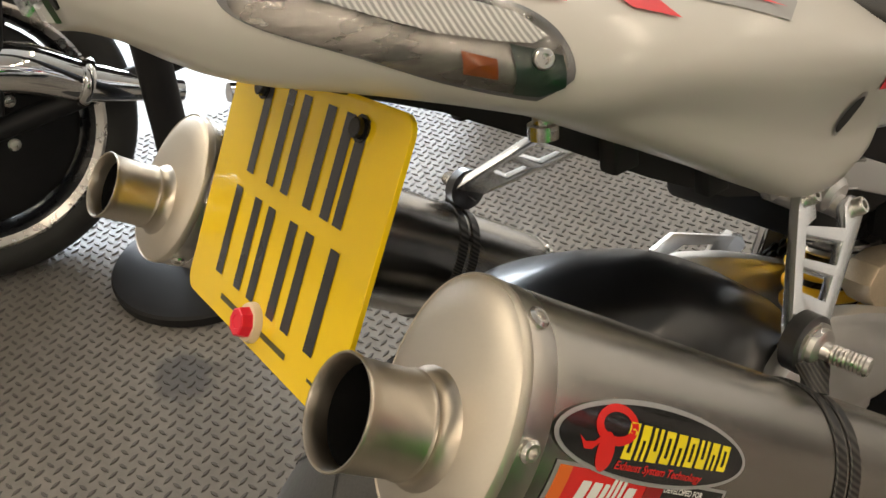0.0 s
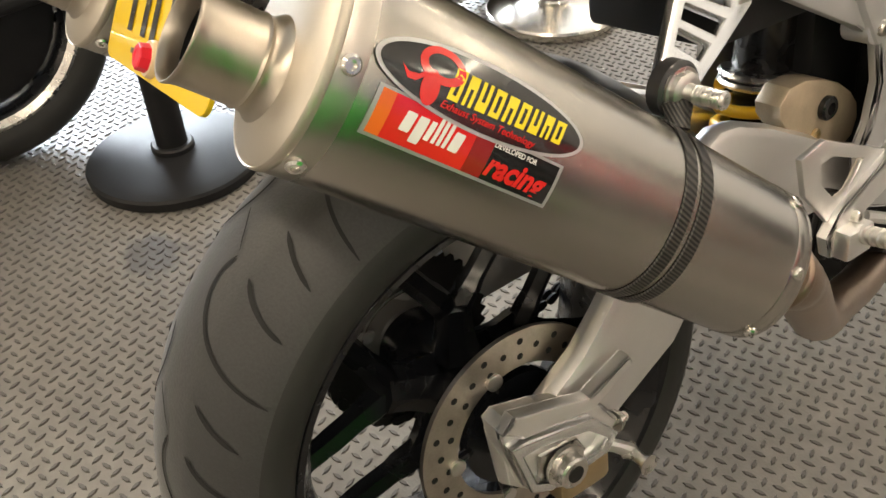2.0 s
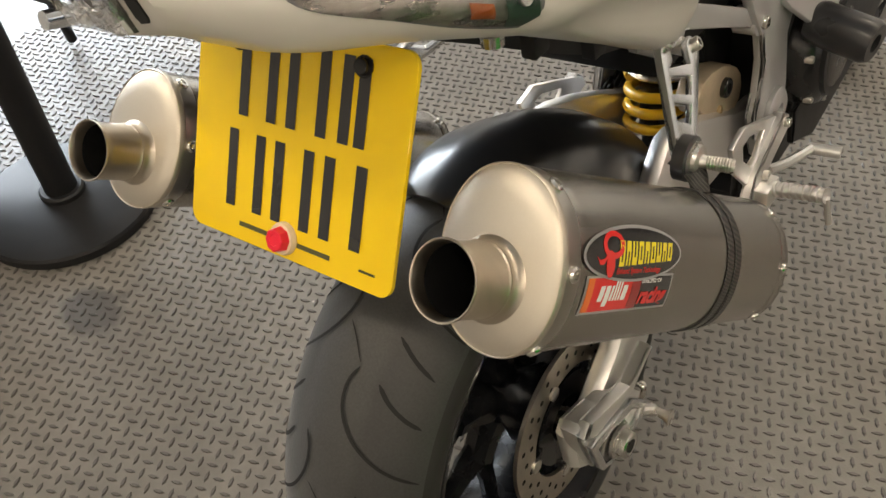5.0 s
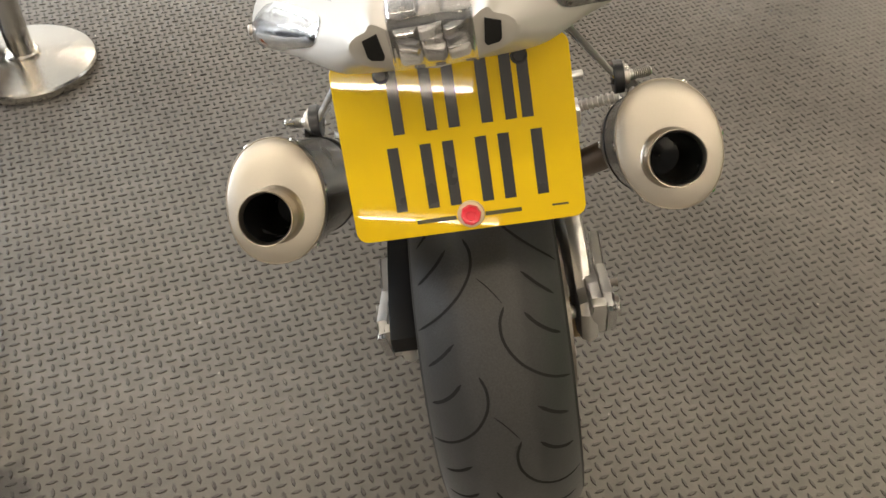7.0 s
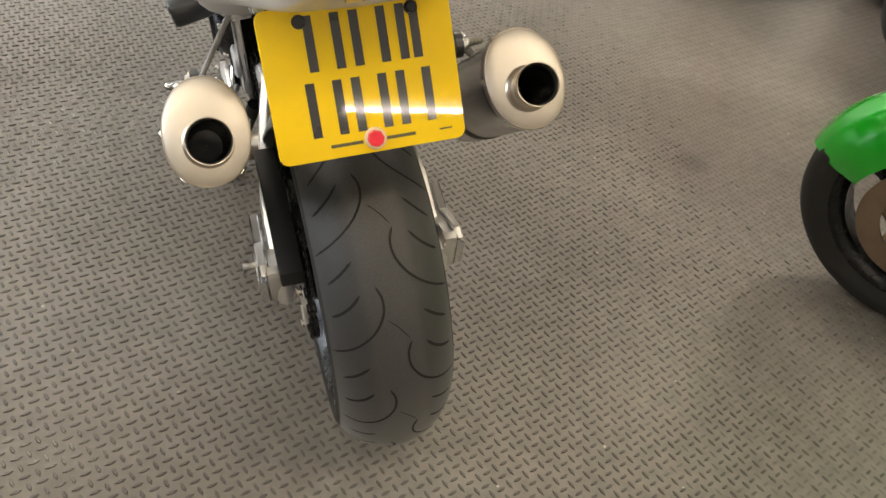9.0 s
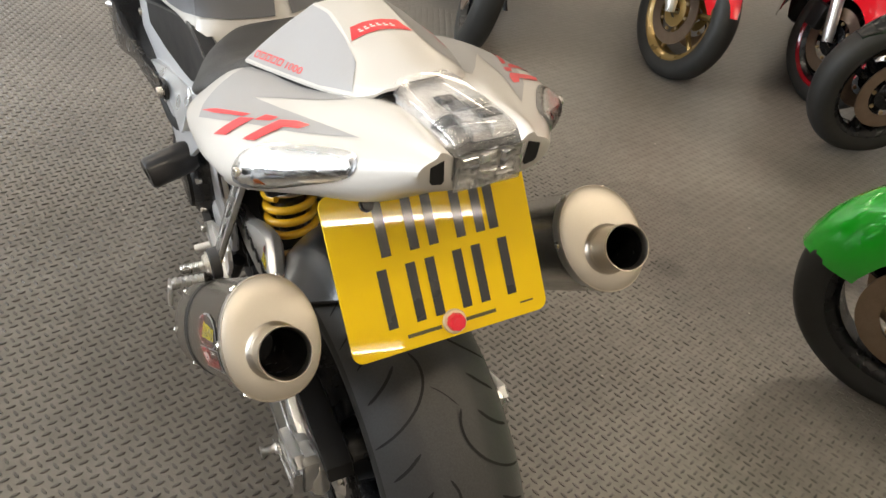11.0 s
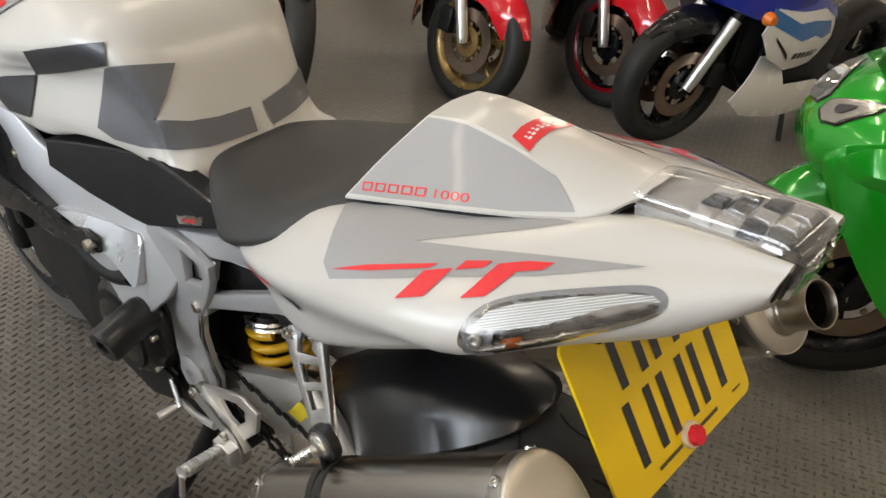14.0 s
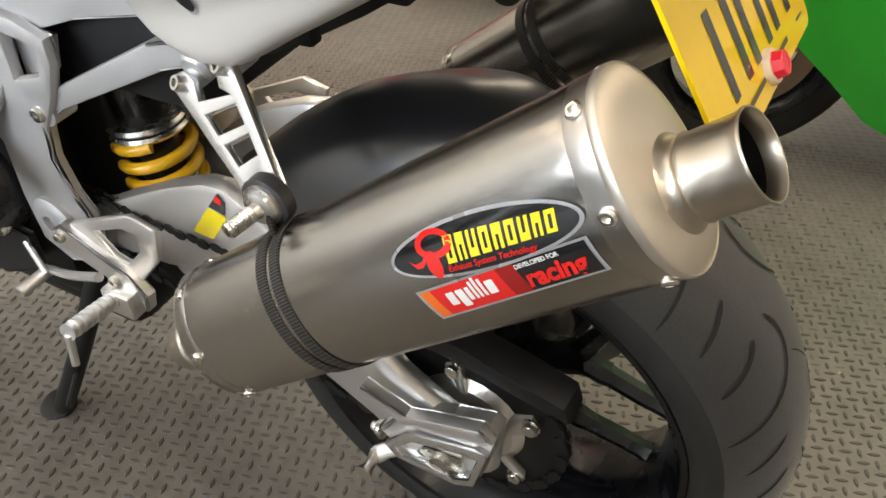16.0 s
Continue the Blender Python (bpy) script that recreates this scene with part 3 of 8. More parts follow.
def studs():
    """Raised almond studs of the tread, laid crosswise: single ones in one patch, the rest joined."""
    one_v, one_f = [], []
    stud_body(0, 0, 0, 1, one_v, one_f)
    one = bpy.data.meshes.new("stud")
    one.from_pydata(one_v, [], one_f)
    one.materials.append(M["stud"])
    verts, faces, singles = [], [], []
    flat_v, flat_f = [], []
    rng = np.random.default_rng(3)
    for i in range(-260, 261):
        for j in range(-260, 261):
            cx, cy, turn = stud_at(i, j)
            if not (NEAR[0] < cx < NEAR[1] and NEAR[2] < cy < NEAR[3]):
                continue
            worn = 0.75 + 0.25 * rng.random()
            if rng.random() < (cx - 0.45) / 0.8:
                stud_body(cx, cy, turn, worn * 0.45, flat_v, flat_f)
                continue
            if SINGLE[0] < cx < SINGLE[1] and SINGLE[2] < cy < SINGLE[3]:
                singles.append((cx, cy, turn))
            else:
                stud_body(cx, cy, turn, worn, verts, faces)
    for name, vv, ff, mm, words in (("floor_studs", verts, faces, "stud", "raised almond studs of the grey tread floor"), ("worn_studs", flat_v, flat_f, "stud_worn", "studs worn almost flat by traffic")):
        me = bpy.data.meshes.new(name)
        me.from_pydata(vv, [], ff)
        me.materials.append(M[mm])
        rest = new(name, me)
        rest.parent = floor
        tagged(rest, words, "", "", "stuff")
    for cx, cy, turn in singles:
        ob = new("stud", one)
        ob.parent = floor
        ob.matrix_basis = pose(cx, cy, 0, 0, 0, turn)


studs()

T = 0.2
structure("ceiling", box(X0 - T, X1 + T, Y0 - T, Y1 + T, CEILING, CEILING + T), M["ceil"], "plain painted showroom ceiling", "ceiling")
structure("wall_south", box(X0 - T, X1 + T, Y0 - T, Y0, 0, CEILING), M["wall"], "plain painted showroom wall", "wall")
structure("wall_north", box(X0 - T, X1 + T, Y1, Y1 + T, 0, CEILING), M["wall"], "plain painted showroom wall", "wall")
structure("wall_east", box(X1, X1 + T, Y0, Y1, 0, CEILING), M["wall"], "plain painted showroom wall", "wall")
wb = box(X0 - T, X0, Y0, -0.6, 0, CEILING)
box(X0 - T, X0, 5.0, Y1, 0, CEILING, 0, wb)
box(X0 - T, X0, -0.6, 5.0, 0, 0.6, 0, wb)
box(X0 - T, X0, -0.6, 5.0, 2.8, CEILING, 0, wb)
structure("wall_west", wb, M["wall"], "painted wall with a wide shop window", "wall")
win = thing("window_1", "wide shop window with daylight outside", "window", None, "", "structure")
wf = bmesh.new()
for y in (-0.6, 1.24, 3.1, 4.94):
    box(X0 - 0.14, X0 - 0.08, y, y + 0.06, 0.6, 2.8, 0.004, wf)
for z in (0.6, 2.74):
    box(X0 - 0.135, X0 - 0.085, -0.6, 5.0, z, z + 0.06, 0.004, wf)
part("window_frame", wf, M["satin_black"], win)
part("pane", box(X0 - 0.165, X0 - 0.16, -0.6, 5.0, 0.6, 2.8), M["window_glow"], win, "bright daylight beyond the glass")
col = box(4.40, 4.62, 3.02, 3.24, 0, CEILING, 0.012)
structure("column", col, M["column"], "white painted square showroom column", "column")

fit = None
for lx, ly in LIGHTS:
    if fit is None:
        fit = thing("ceiling_light", "long white fluorescent batten light under the ceiling", "light", pose(lx, ly, CEILING), "ceiling lights")
        part("housing", box(-0.78, 0.78, -0.06, 0.06, -0.06, 0, 0.008), M["column"], fit)
        part("tube", tube([(-0.75, 0, -0.09), (0.75, 0, -0.09)], 0.019, 14), M["diffuser"], fit, "glowing fluorescent tube")
    else:
        copy_thing(fit, pose(lx, ly, CEILING))

# ---- the white motorcycle ----
LEAN_SIDE = 10.76
bike = thing("motorcycle", "pearl white and silver naked sports motorcycle leaning on its side stand", "motorcycle", pose(0, 0, 0, 0, -LEAN_SIDE, 0))
AXLE = V(0, 0.010, 0.3055)


def both(fn):
    for side in (1, -1):
        fn(side)


def polar(a, r, x=0.0):
    return V(x, AXLE.y + r * math.cos(a), AXLE.z + r * math.sin(a))


# rear wheel: rim with five forked spokes, tyre, brake disc, sprocket and chain
def rear_wheel():
    half = [(0.0, 0.196), (0.022, 0.196), (0.046, 0.205), (0.068, 0.220), (0.083, 0.2265), (0.0885, 0.2235), (0.0865, 0.2165), (0.070, 0.2075), (0.052, 0.194), (0.024, 0.185), (0.0, 0.184)]
    rim = lathe([(-x, r) for x, r in half[1:-1]][::-1] + [half[0]] + half[1:], 72, "X", AXLE, None, True)
    wheel = part("rear_wheel", rim, M["rim"], bike, "gloss black cast rear wheel")
    part("hub", lathe([(-0.085, 0.02), (-0.085, 0.045), (-0.05, 0.05), (-0.03, 0.038), (0.03, 0.038), (0.05, 0.05), (0.088, 0.048), (0.088, 0.02)], 32, "X", AXLE), M["rim"], wheel)
    for k in range(5):
        a0 = radians(13.5 + 72 * k)
        bm = bmesh.new()
        tube([polar(a0, 0.036), polar(a0, 0.066), polar(a0, 0.094)], [0.026, 0.020, 0.019], 8, True, bm, 1.3)
        for s in (-1, 1):
            tube(smooth_path([polar(a0 + s * 0.03, 0.082), polar(a0 + s * 0.24, 0.118), polar(a0 + s * 0.36, 0.160), polar(a0 + s * 0.40, 0.1935)], 4), [0.0135] * 4 + [0.0115] * 4 + [0.0110] * 3 + [0.0130, 0.0165], 6, True, bm, 1.25)
        part("spoke", bm, M["rim"], wheel, "", 25)
    R, W = 0.3085, 0.0955
    # a round crown that runs well down the flanks, then a short sidewall in to the rim
    arc = 0.101
    flank_ = [(x, R - arc + math.sqrt(arc * arc - x * x)) for x in [0.0885 * math.sin(math.pi / 2 * k / 14) for k in range(15)]]
    edge = flank_[-1]
    flank_ += [(edge[0] + 0.0030, edge[1] - 0.006), (edge[0] + 0.0036, edge[1] - 0.014), (edge[0] + 0.0022, edge[1] - 0.022), (0.0880, 0.2262)]
    prof = [(-x, r) for x, r in flank_[1:]][::-1] + flank_
    tyre = part("tyre", lathe(prof + [(0.078, 0.214), (-0.078, 0.214)], 96, "X", AXLE, None, True), M["sidewall"], wheel, "worn black sports tyre", 60)

    def surf(x, ang, lift):
        t = 0
        for (xa, ra), (xb, rb) in zip(prof, prof[1:]):
            if xa <= x <= xb:
                t = (x - xa) / max(1e-6, xb - xa)
                r = ra + (rb - ra) * t
                return polar(ang, r + lift, x)
        return polar(ang, 0.25, x)

    tread = bmesh.new()
    xs = [0.0884 * math.sin(math.pi / 2 * (k / 10 - 1)) for k in range(21)]
    vs = [[tread.verts.new(surf(x, 2 * math.pi * k / 96, 0.0005)) for x in xs] for k in range(96)]
    for k in range(96):
        for i in range(20):
            tread.faces.new((vs[k][i], vs[k][i + 1], vs[(k + 1) % 96][i + 1], vs[(k + 1) % 96][i]))
    part("tread", tread, M["tyre"], wheel, "dusty grey tread rubber", 60)
    def groove(pts, w, bm):
        path = smooth_path([(x, a, 0) for x, a in pts], 6)
        row = []
        for i, p in enumerate(path):
            d = path[min(i + 1, len(path) - 1)] - path[max(i - 1, 0)]
            d = V(d.x, d.y * 0.3, 0).normalized()
            nrm = V(-d.y, d.x, 0)
            end = min(i, len(path) - 1 - i)
            ww = w * min(1, 0.25 + end * 0.4)
            row.append([bm.verts.new(surf(p.x + s * nrm.x * ww, p.y + s * nrm.y * ww / 0.3, 0.0016)) for s in (-1, 1)])
        for a, b in zip(row, row[1:]):
            bm.faces.new((a[0], a[1], b[1], b[0]))

    # one long swept groove, two short cuts and a thin link on each side, twelve times round
    deg = radians(1)
    for k in range(12):
        for sx, off in ((1, 7.9), (-1, -8.0)):
            b = radians(30 * k + off)
            cuts = [([(0.019, 0), (0.0125, 3.4), (0.0145, 7.5), (0.027, 11.6), (0.044, 14.6), (0.064, 17.0), (0.086, 18.8)], 0.0017),
                    ([(0.041, 1.6), (0.053, 4.2), (0.068, 6.3), (0.080, 7.4)], 0.0021),
                    ([(0.043, -7.4), (0.060, -4.6), (0.078, -2.2)], 0.0020)]
            if sx < 0:
                cuts.append(([(-0.0085, 9.2), (0.004, 11.6), (0.018, 15.2)], -0.0007))
            for pts, w in cuts:
                m_ = sx if w > 0 else 1
                sign = 1 if w > 0 else -1
                bm = bmesh.new()
                groove([(m_ * x if sign > 0 else x, b + a * deg) for x, a in pts], abs(w), bm)
                part("tread_groove", bm, M["groove"], wheel)
    # brake disc on the right
    disc = bmesh.new()
    prof_d = [(0.0985, 0.072), (0.0985, 0.110), (0.1035, 0.110), (0.1035, 0.072)]
    lathe(prof_d, 60, "X", AXLE, disc, True)
    d = part("brake_disc", disc, M["disc"], wheel, "worn drilled steel rear brake disc")
    for k in range(30):
        an = 2 * math.pi * k / 30
        for r in (0.083, 0.099) if k % 2 else (0.091,):
            c = polar(an, r, 0.1037)
            # flat near-black disc on the surface, painted as the dark of a drilled hole
            hole_ = bmesh.new()
            hole_.faces.new([hole_.verts.new(c + V(0.0003, 0.0035 * math.cos(q), 0.0035 * math.sin(q))) for q in [2 * math.pi * i / 10 for i in range(10)]])
            part("drilled_hole", hole_, M["hole_black"], d, "", 0)
    car = bmesh.new()
    lathe([(0.088, 0.03), (0.100, 0.03), (0.100, 0.060), (0.088, 0.060)], 40, "X", AXLE, car, True)
    for k in range(5):
        a = radians(36 + 72 * k)
        tube([polar(a, 0.055, 0.095), polar(a, 0.077, 0.097)], 0.010, 8, True, car, 0.5)
    part("disc_carrier", car, M["rim"], wheel)
    for k in range(5):
        a = radians(36 + 72 * k)
        part("disc_bolt", turned([(0, 0.0085), (0.8, 0.0085), (1, 0.006)], polar(a, 0.074, 0.102), polar(a, 0.074, 0.1075), 14), M["steel"], wheel)
    # sprocket and chain on the left
    spr = bmesh.new()
    nt = 42
    pts = []
    for k in range(nt * 2):
        r = 0.107 if k % 2 else 0.0995
        an = 2 * math.pi * k / (nt * 2)
        pts.append((AXLE.y + r * math.cos(an), AXLE.z + r * math.sin(an)))
    slab(pts, -0.100, -0.094, [[(AXLE.y + 0.062 * math.cos(-2 * math.pi * i / 24), AXLE.z + 0.062 * math.sin(-2 * math.pi * i / 24)) for i in range(24)]], 0, spr)
    part("sprocket", spr, M["satin_black"], wheel)
    hubc = bmesh.new()
    lathe([(-0.094, 0.02), (-0.108, 0.03), (-0.108, 0.052), (-0.096, 0.066), (-0.09, 0.066)], 36, "X", AXLE, hubc)
    for k in range(5):
        tube([polar(radians(10 + 72 * k), 0.05, -0.102), polar(radians(10 + 72 * k), 0.083, -0.102)], 0.013, 10, True, hubc, 0.5)
    part("sprocket_carrier", hubc, M["alu"], wheel, "satin aluminium sprocket carrier")
    for k in range(5):
        p = polar(radians(10 + 72 * k), 0.080, -0.106)
        part("sprocket_nut", bolt(p, (-1, 0, 0), 0.0075, 0.009), M["steel"], wheel)
    # chain: links round the sprocket and forward to the gearbox
    chain = bmesh.new()
    run = []
    for k in range(0, 22):
        a = math.pi * (0.55 + k / 21 * 0.95)
        run.append((AXLE.y + 0.1035 * math.cos(a), AXLE.z + 0.1035 * math.sin(a)))
    top = [(0.60 + (run[0][0] - 0.60) * t, 0.435 + (run[0][1] - 0.435) * t) for t in [i / 36 for i in range(37)]]
    bot = [(run[-1][0] + (0.60 - run[-1][0]) * t, run[-1][1] + (0.375 - run[-1][1]) * t) for t in [i / 36 for i in range(37)]]
    allp = top + run + bot
    for i, (p, q) in enumerate(zip(allp, allp[1:])):
        c = V(0, (p[0] + q[0]) / 2, (p[1] + q[1]) / 2)
        dd = V(0, q[0] - p[0], q[1] - p[1])
        if dd.length < 1e-4:
            continue
        dd.normalize()
        up = V(0, -dd.z, dd.y)
        for x in ((-0.1045, -0.1015), (-0.0925, -0.0895)) if i % 2 else ((-0.1020, -0.099), (-0.095, -0.092)):
            ring = [[V(xx, 0, 0) + c + dd * (0.0095 * math.cos(t)) + up * (0.0065 * math.sin(t)) for t in [2 * math.pi * m / 8 for m in range(8)]] for xx in x]
            loft(ring, True, True, chain)
    part("chain", chain, M["satin_black"], bike, "oily black drive chain")
    part("rear_axle", turned([(0, 0.012), (1, 0.012)], (-0.168, AXLE.y, AXLE.z), (0.172, AXLE.y, AXLE.z), 20), M["steel"], bike)
    nut = part("axle_nut", bolt((0.166, AXLE.y, AXLE.z), (1, 0, 0), 0.016, 0.016), M["steel"], bike)
    # near-black disc on the nut, drawn for the shaded hollow of the axle
    part("axle_bore", turned([(0, 0.0085), (1, 0.0085)], (0.1815, AXLE.y, AXLE.z), (0.1828, AXLE.y, AXLE.z), 16), M["hole_black"], nut)


rear_wheel()

# mufflers: each side has its own stance, taken in a frame mirrored for the left one
class Stance:
    def __init__(self, c, d, a, b, n, shear, egg, length):
        self.c, self.d = Vector(c), Vector(d).normalized()
        self.m2 = V(0, -self.d.z, self.d.y)
        self.m2 = (self.m2 - self.d * self.m2.dot(self.d)).normalized()
        self.m1 = self.d.cross(self.m2)
        if self.m1.x < 0:
            self.m1 = -self.m1
        self.a, self.b, self.n, self.shear, self.egg, self.length = a, b, n, shear, egg, length


STANCE = {1: Stance((0.1988, -0.1682, 0.7411), (0.0793, 0.782, -0.6169), 0.0492, 0.0626, 2.10, -0.072, 0.01, 0.425),
          -1: Stance((0.1899, -0.1696, 0.7389), (0.0615, 0.782, -0.5876), 0.0490, 0.0628, 2.10, -0.040, 0.05, 0.446)}


def mside(p, side):
    return V(p.x * side, p.y, p.z)


def msect(side, t, k=1.0):
    q = STANCE[side]
    c, s = math.cos(t), math.sin(t)
    z = q.b * math.copysign(abs(s) ** (2 / q.n), s)
    x = q.a * math.copysign(abs(c) ** (2 / q.n), c) * (1 - q.egg * z / q.b)
    return (x + q.shear * z) * k, z * k


def mring(side, s, k=1.0, n=56, dx=0.0, dz=0.0):
    q = STANCE[side]
    out = []
    for i in range(n):
        x, z = msect(side, 2 * math.pi * i / n, k)
        out.append(mside(q.c + q.d * s + q.m1 * (x + dx) + q.m2 * (z + dz), side))
    return out


def mouter(side, s, v, lift):
    q = STANCE[side]
    x = q.a * (1 - min(0.999, abs(v / q.b)) ** q.n) ** (1 / q.n) * (1 - q.egg * v / q.b) + q.shear * v
    return mside(q.c + q.d * s + q.m1 * (x + lift) + q.m2 * v, side)


def merged(pieces):
    """Joins several flat pieces into one."""
    out = bmesh.new()
    for tmp in pieces:
        me = bpy.data.meshes.new("t")
        tmp.to_mesh(me)
        tmp.free()
        out.from_mesh(me)
        bpy.data.meshes.remove(me)
    return out


def muffler(side):
    q = STANCE[side]
    MC, MD, M1, M2, ML = q.c, q.d, q.m1, q.m2, q.length
    words = "brushed titanium oval silencer with racing stickers"
    muf = part("muffler", loft([mring(side, 0.0, 0.985), mring(side, 0.003), mring(side, 0.03), mring(side, 0.2), mring(side, 0.40), mring(side, ML - 0.003), mring(side, ML, 0.985)], False), M["titanium"], bike, words)
    part("end_band", loft([mring(side, 0.001, 1.001), mring(side, 0.0015, 1.003), mring(side, 0.0165, 1.003), mring(side, 0.0172, 1.001)], False), M["band"], muf, "polished band behind the end cap")
    part("front_band", loft([mring(side, ML - 0.0162, 1.001), mring(side, ML - 0.0155, 1.006), mring(side, ML - 0.001, 1.006), mring(side, ML - 0.0005, 1.001)], False), M["titanium"], muf)
    # rear cap: thin rolled rim, domed plate, outlet pipe
    oc = MC + M1 * 0.0005 + M2 * -0.0128
    turn = [2 * math.pi * k / 56 for k in range(56)]
    hole_ring = [mside(oc - MD * 0.0110 + 0.0285 * (math.cos(a) * M1 + math.sin(a) * M2), side) for a in turn]
    cap = [mring(side, 0.002, 1.004), mring(side, 0.0014, 1.012), mring(side, -0.0010, 1.015), mring(side, -0.0034, 1.012), mring(side, -0.0044, 1.002), mring(side, -0.0036, 0.990), mring(side, -0.0044, 0.972), mring(side, -0.0062, 0.92), mring(side, -0.0092, 0.74, 56, 0.0003, -0.003), hole_ring]
    part("end_cap", loft(cap, False), M["cap"], muf, "pale satin steel end cap")
    back = -MD
    prof = [(0.0095, 0.0312), (0.0112, 0.0288), (0.0135, 0.0268), (0.0160, 0.0256), (0.0185, 0.0252), (0.0200, 0.0252), (0.0212, 0.0259), (0.0224, 0.0252), (0.0232, 0.0250), (0.036, 0.0249), (0.0500, 0.0250), (0.0535, 0.0255), (0.0555, 0.0262), (0.0570, 0.0265), (0.0578, 0.0261), (0.0576, 0.0252), (0.0565, 0.0246), (0.052, 0.0240), (0.046, 0.0237), (0.02, 0.0233)]
    rings = [[mside(oc + back * a + r * (math.cos(2 * math.pi * k / 40) * M1 + math.sin(2 * math.pi * k / 40) * M2), side) for k in range(40)] for a, r in prof]
    part("outlet_pipe", loft(rings, False), M["pipe"], muf, "flared steel outlet pipe")
    rings = [[mside(oc + back * a + r * (math.cos(2 * math.pi * k / 32) * M1 + math.sin(2 * math.pi * k / 32) * M2), side) for k in range(32)] for a, r in ((0.0470, 0.0229), (0.02, 0.0226), (-0.02, 0.0224), (-0.10, 0.020), (-0.102, 0.001))]
    part("pipe_bore", loft(rings, False), M["bore"], muf, "sooty black bore")
    # stamped marks on the cap, too worn to read
    mark = bmesh.new()
    for row, (c, h, n) in enumerate(((0.0425, 0.0042, 6), (0.0350, 0.0050, 5), (0.0310, 0.0016, 4))):
        for k in range(n):
            a = -0.014 + 0.0042 * k + 0.002 * row
            b = a + (0.0026 if k % 3 else 0.0034)
            mark.faces.new([mark.verts.new(mside(MC - MD * (0.0087 if row else 0.0078) + M1 * x * (1 if side > 0 else -1) + M2 * z, side)) for x, z in ((a, c), (b, c + 0.0004), (b + 0.0006, c + h), (a + 0.0006, c + h - 0.0006 * (k % 2)))])
    part("stamp", mark, M["stamp"], muf, "faint stamped marks")
    # front cap, neck and link pipe
    part("front_cap", loft([mring(side, ML - 0.001, 1.004), mring(side, ML + 0.003, 1.006), mring(side, ML + 0.005, 0.97), mring(side, ML + 0.009, 0.80), mring(side, ML + 0.016, 0.56), mring(side, ML + 0.036, 0.45)]), M["titanium"], muf)
    e = MC + MD * (ML + 0.026)
    path = smooth_path([e, e + MD * 0.045, e + MD * 0.075 + V(-0.030, 0, -0.014), e + V(-0.100, 0.085, -0.075), e + V(-0.150, 0.150, -0.075)], 7) if side < 0 else smooth_path([e, e + MD * 0.04, e + MD * 0.085 + V(-0.016, 0, -0.006), V(0.168, 0.372, 0.282), V(0.138, 0.455, 0.246), V(0.106, 0.560, 0.214), V(0.070, 0.680, 0.195)], 6)
    part("link_pipe", tube([mside(p, side) for p in path], [0.031, 0.031, 0.0305, 0.030, 0.029, 0.028, 0.027, 0.026] + [0.0245] * (len(path) - 8), 18), M["header"] if side > 0 else M["pipe"], bike, "heat-stained exhaust link pipe")
    collar = e + MD * 0.012
    part("pipe_collar", turned([(0, 0.0305), (0.3, 0.0325), (0.7, 0.0325), (1, 0.0305)], mside(collar, side), mside(collar + MD * 0.012, side), 28), M["header"] if side > 0 else M["pipe"], muf)
    # strap of two woven bands
    s_in = 0.2650 if side > 0 else 0.2835
    strap = bmesh.new()
    for s0, s1 in ((s_in, s_in + 0.0125), (s_in + 0.0180, s_in + 0.0305)):
        loft([mring(side, s0, 1.008), mring(side, s0 + 0.001, 1.03), mring(side, s1 - 0.001, 1.03), mring(side, s1, 1.008)], False, True, strap)
    part("clamp_strap", strap, M["weave"], muf, "double woven carbon clamp strap")
    # rivets
    for s in (0.0085, ML - 0.0085):
        for t in (61, 119, 4, 176, -52, -128):
            a = radians(t)
            x, z = msect(side, a, 1.004)
            p = MC + MD * s + M1 * x + M2 * z
            nrm = (M1 * math.cos(a) * q.b + M2 * math.sin(a) * q.a).normalized()
            rv = turned([(0, 0.0056), (0.55, 0.0056), (0.9, 0.0042), (0.9, 0.0026), (0.3, 0.0024), (0.3, 0.0001)], mside(p - nrm * 0.0006, side), mside(p + nrm * 0.0034, side), 14)
            part("rivet", rv, M["rivet"], muf)

    # stickers: u runs with the words, v up
    def lay(lift):
        if side > 0:
            return lambda c: mouter(1, 0.0183 + c.x, c.y, lift)
        return lambda c: mouter(-1, 0.1668 - c.x, c.y, lift)

    def put(name, bm, material, lift, label=""):
        return part(name, mapped(bm, lay(lift)), material, muf, label)

    quad = [(0.0072, -0.0231), (0.1376, -0.0229), (0.1384, 0.0040), (0.0082, 0.0040)] if side > 0 else [(0.0094, -0.0262), (0.1414, -0.0256), (0.1410, -0.0008), (0.0054, -0.0012)]

    def inq(a, b):
        p, r, t, s4 = [V(*c, 0) for c in quad]
        return (p * (1 - a) + r * a) * (1 - b) + (s4 * (1 - a) + t * a) * b

    def q4(a0, a1, b0, b1):
        return [tuple(inq(a, b)[:2]) for a, b in ((a0, b0), (a1, b0), (a1, b1), (a0, b1))]

    put("sticker_border", flat_poly(q4(0, 1, 0, 1)), M["st_silver"], 0.0005, "silver-edged label")
    put("sticker_stripe", flat_poly(q4(0.02, 0.085, 0.07, 0.94)), M["st_orange"], 0.0008)
    put("sticker_red", flat_poly(q4(0.085, 0.50, 0.07, 0.94)), M["st_red"], 0.0008, "red label field")
    put("sticker_black", flat_poly(q4(0.50, 0.98, 0.07, 0.94)), M["st_black"], 0.0008, "black label field")
    put("sticker_blend", flat_poly(q4(0.50, 0.60, 0.07, 0.94)), M["st_dark_red"], 0.0010, "dark red field between red and black")
    marks = []
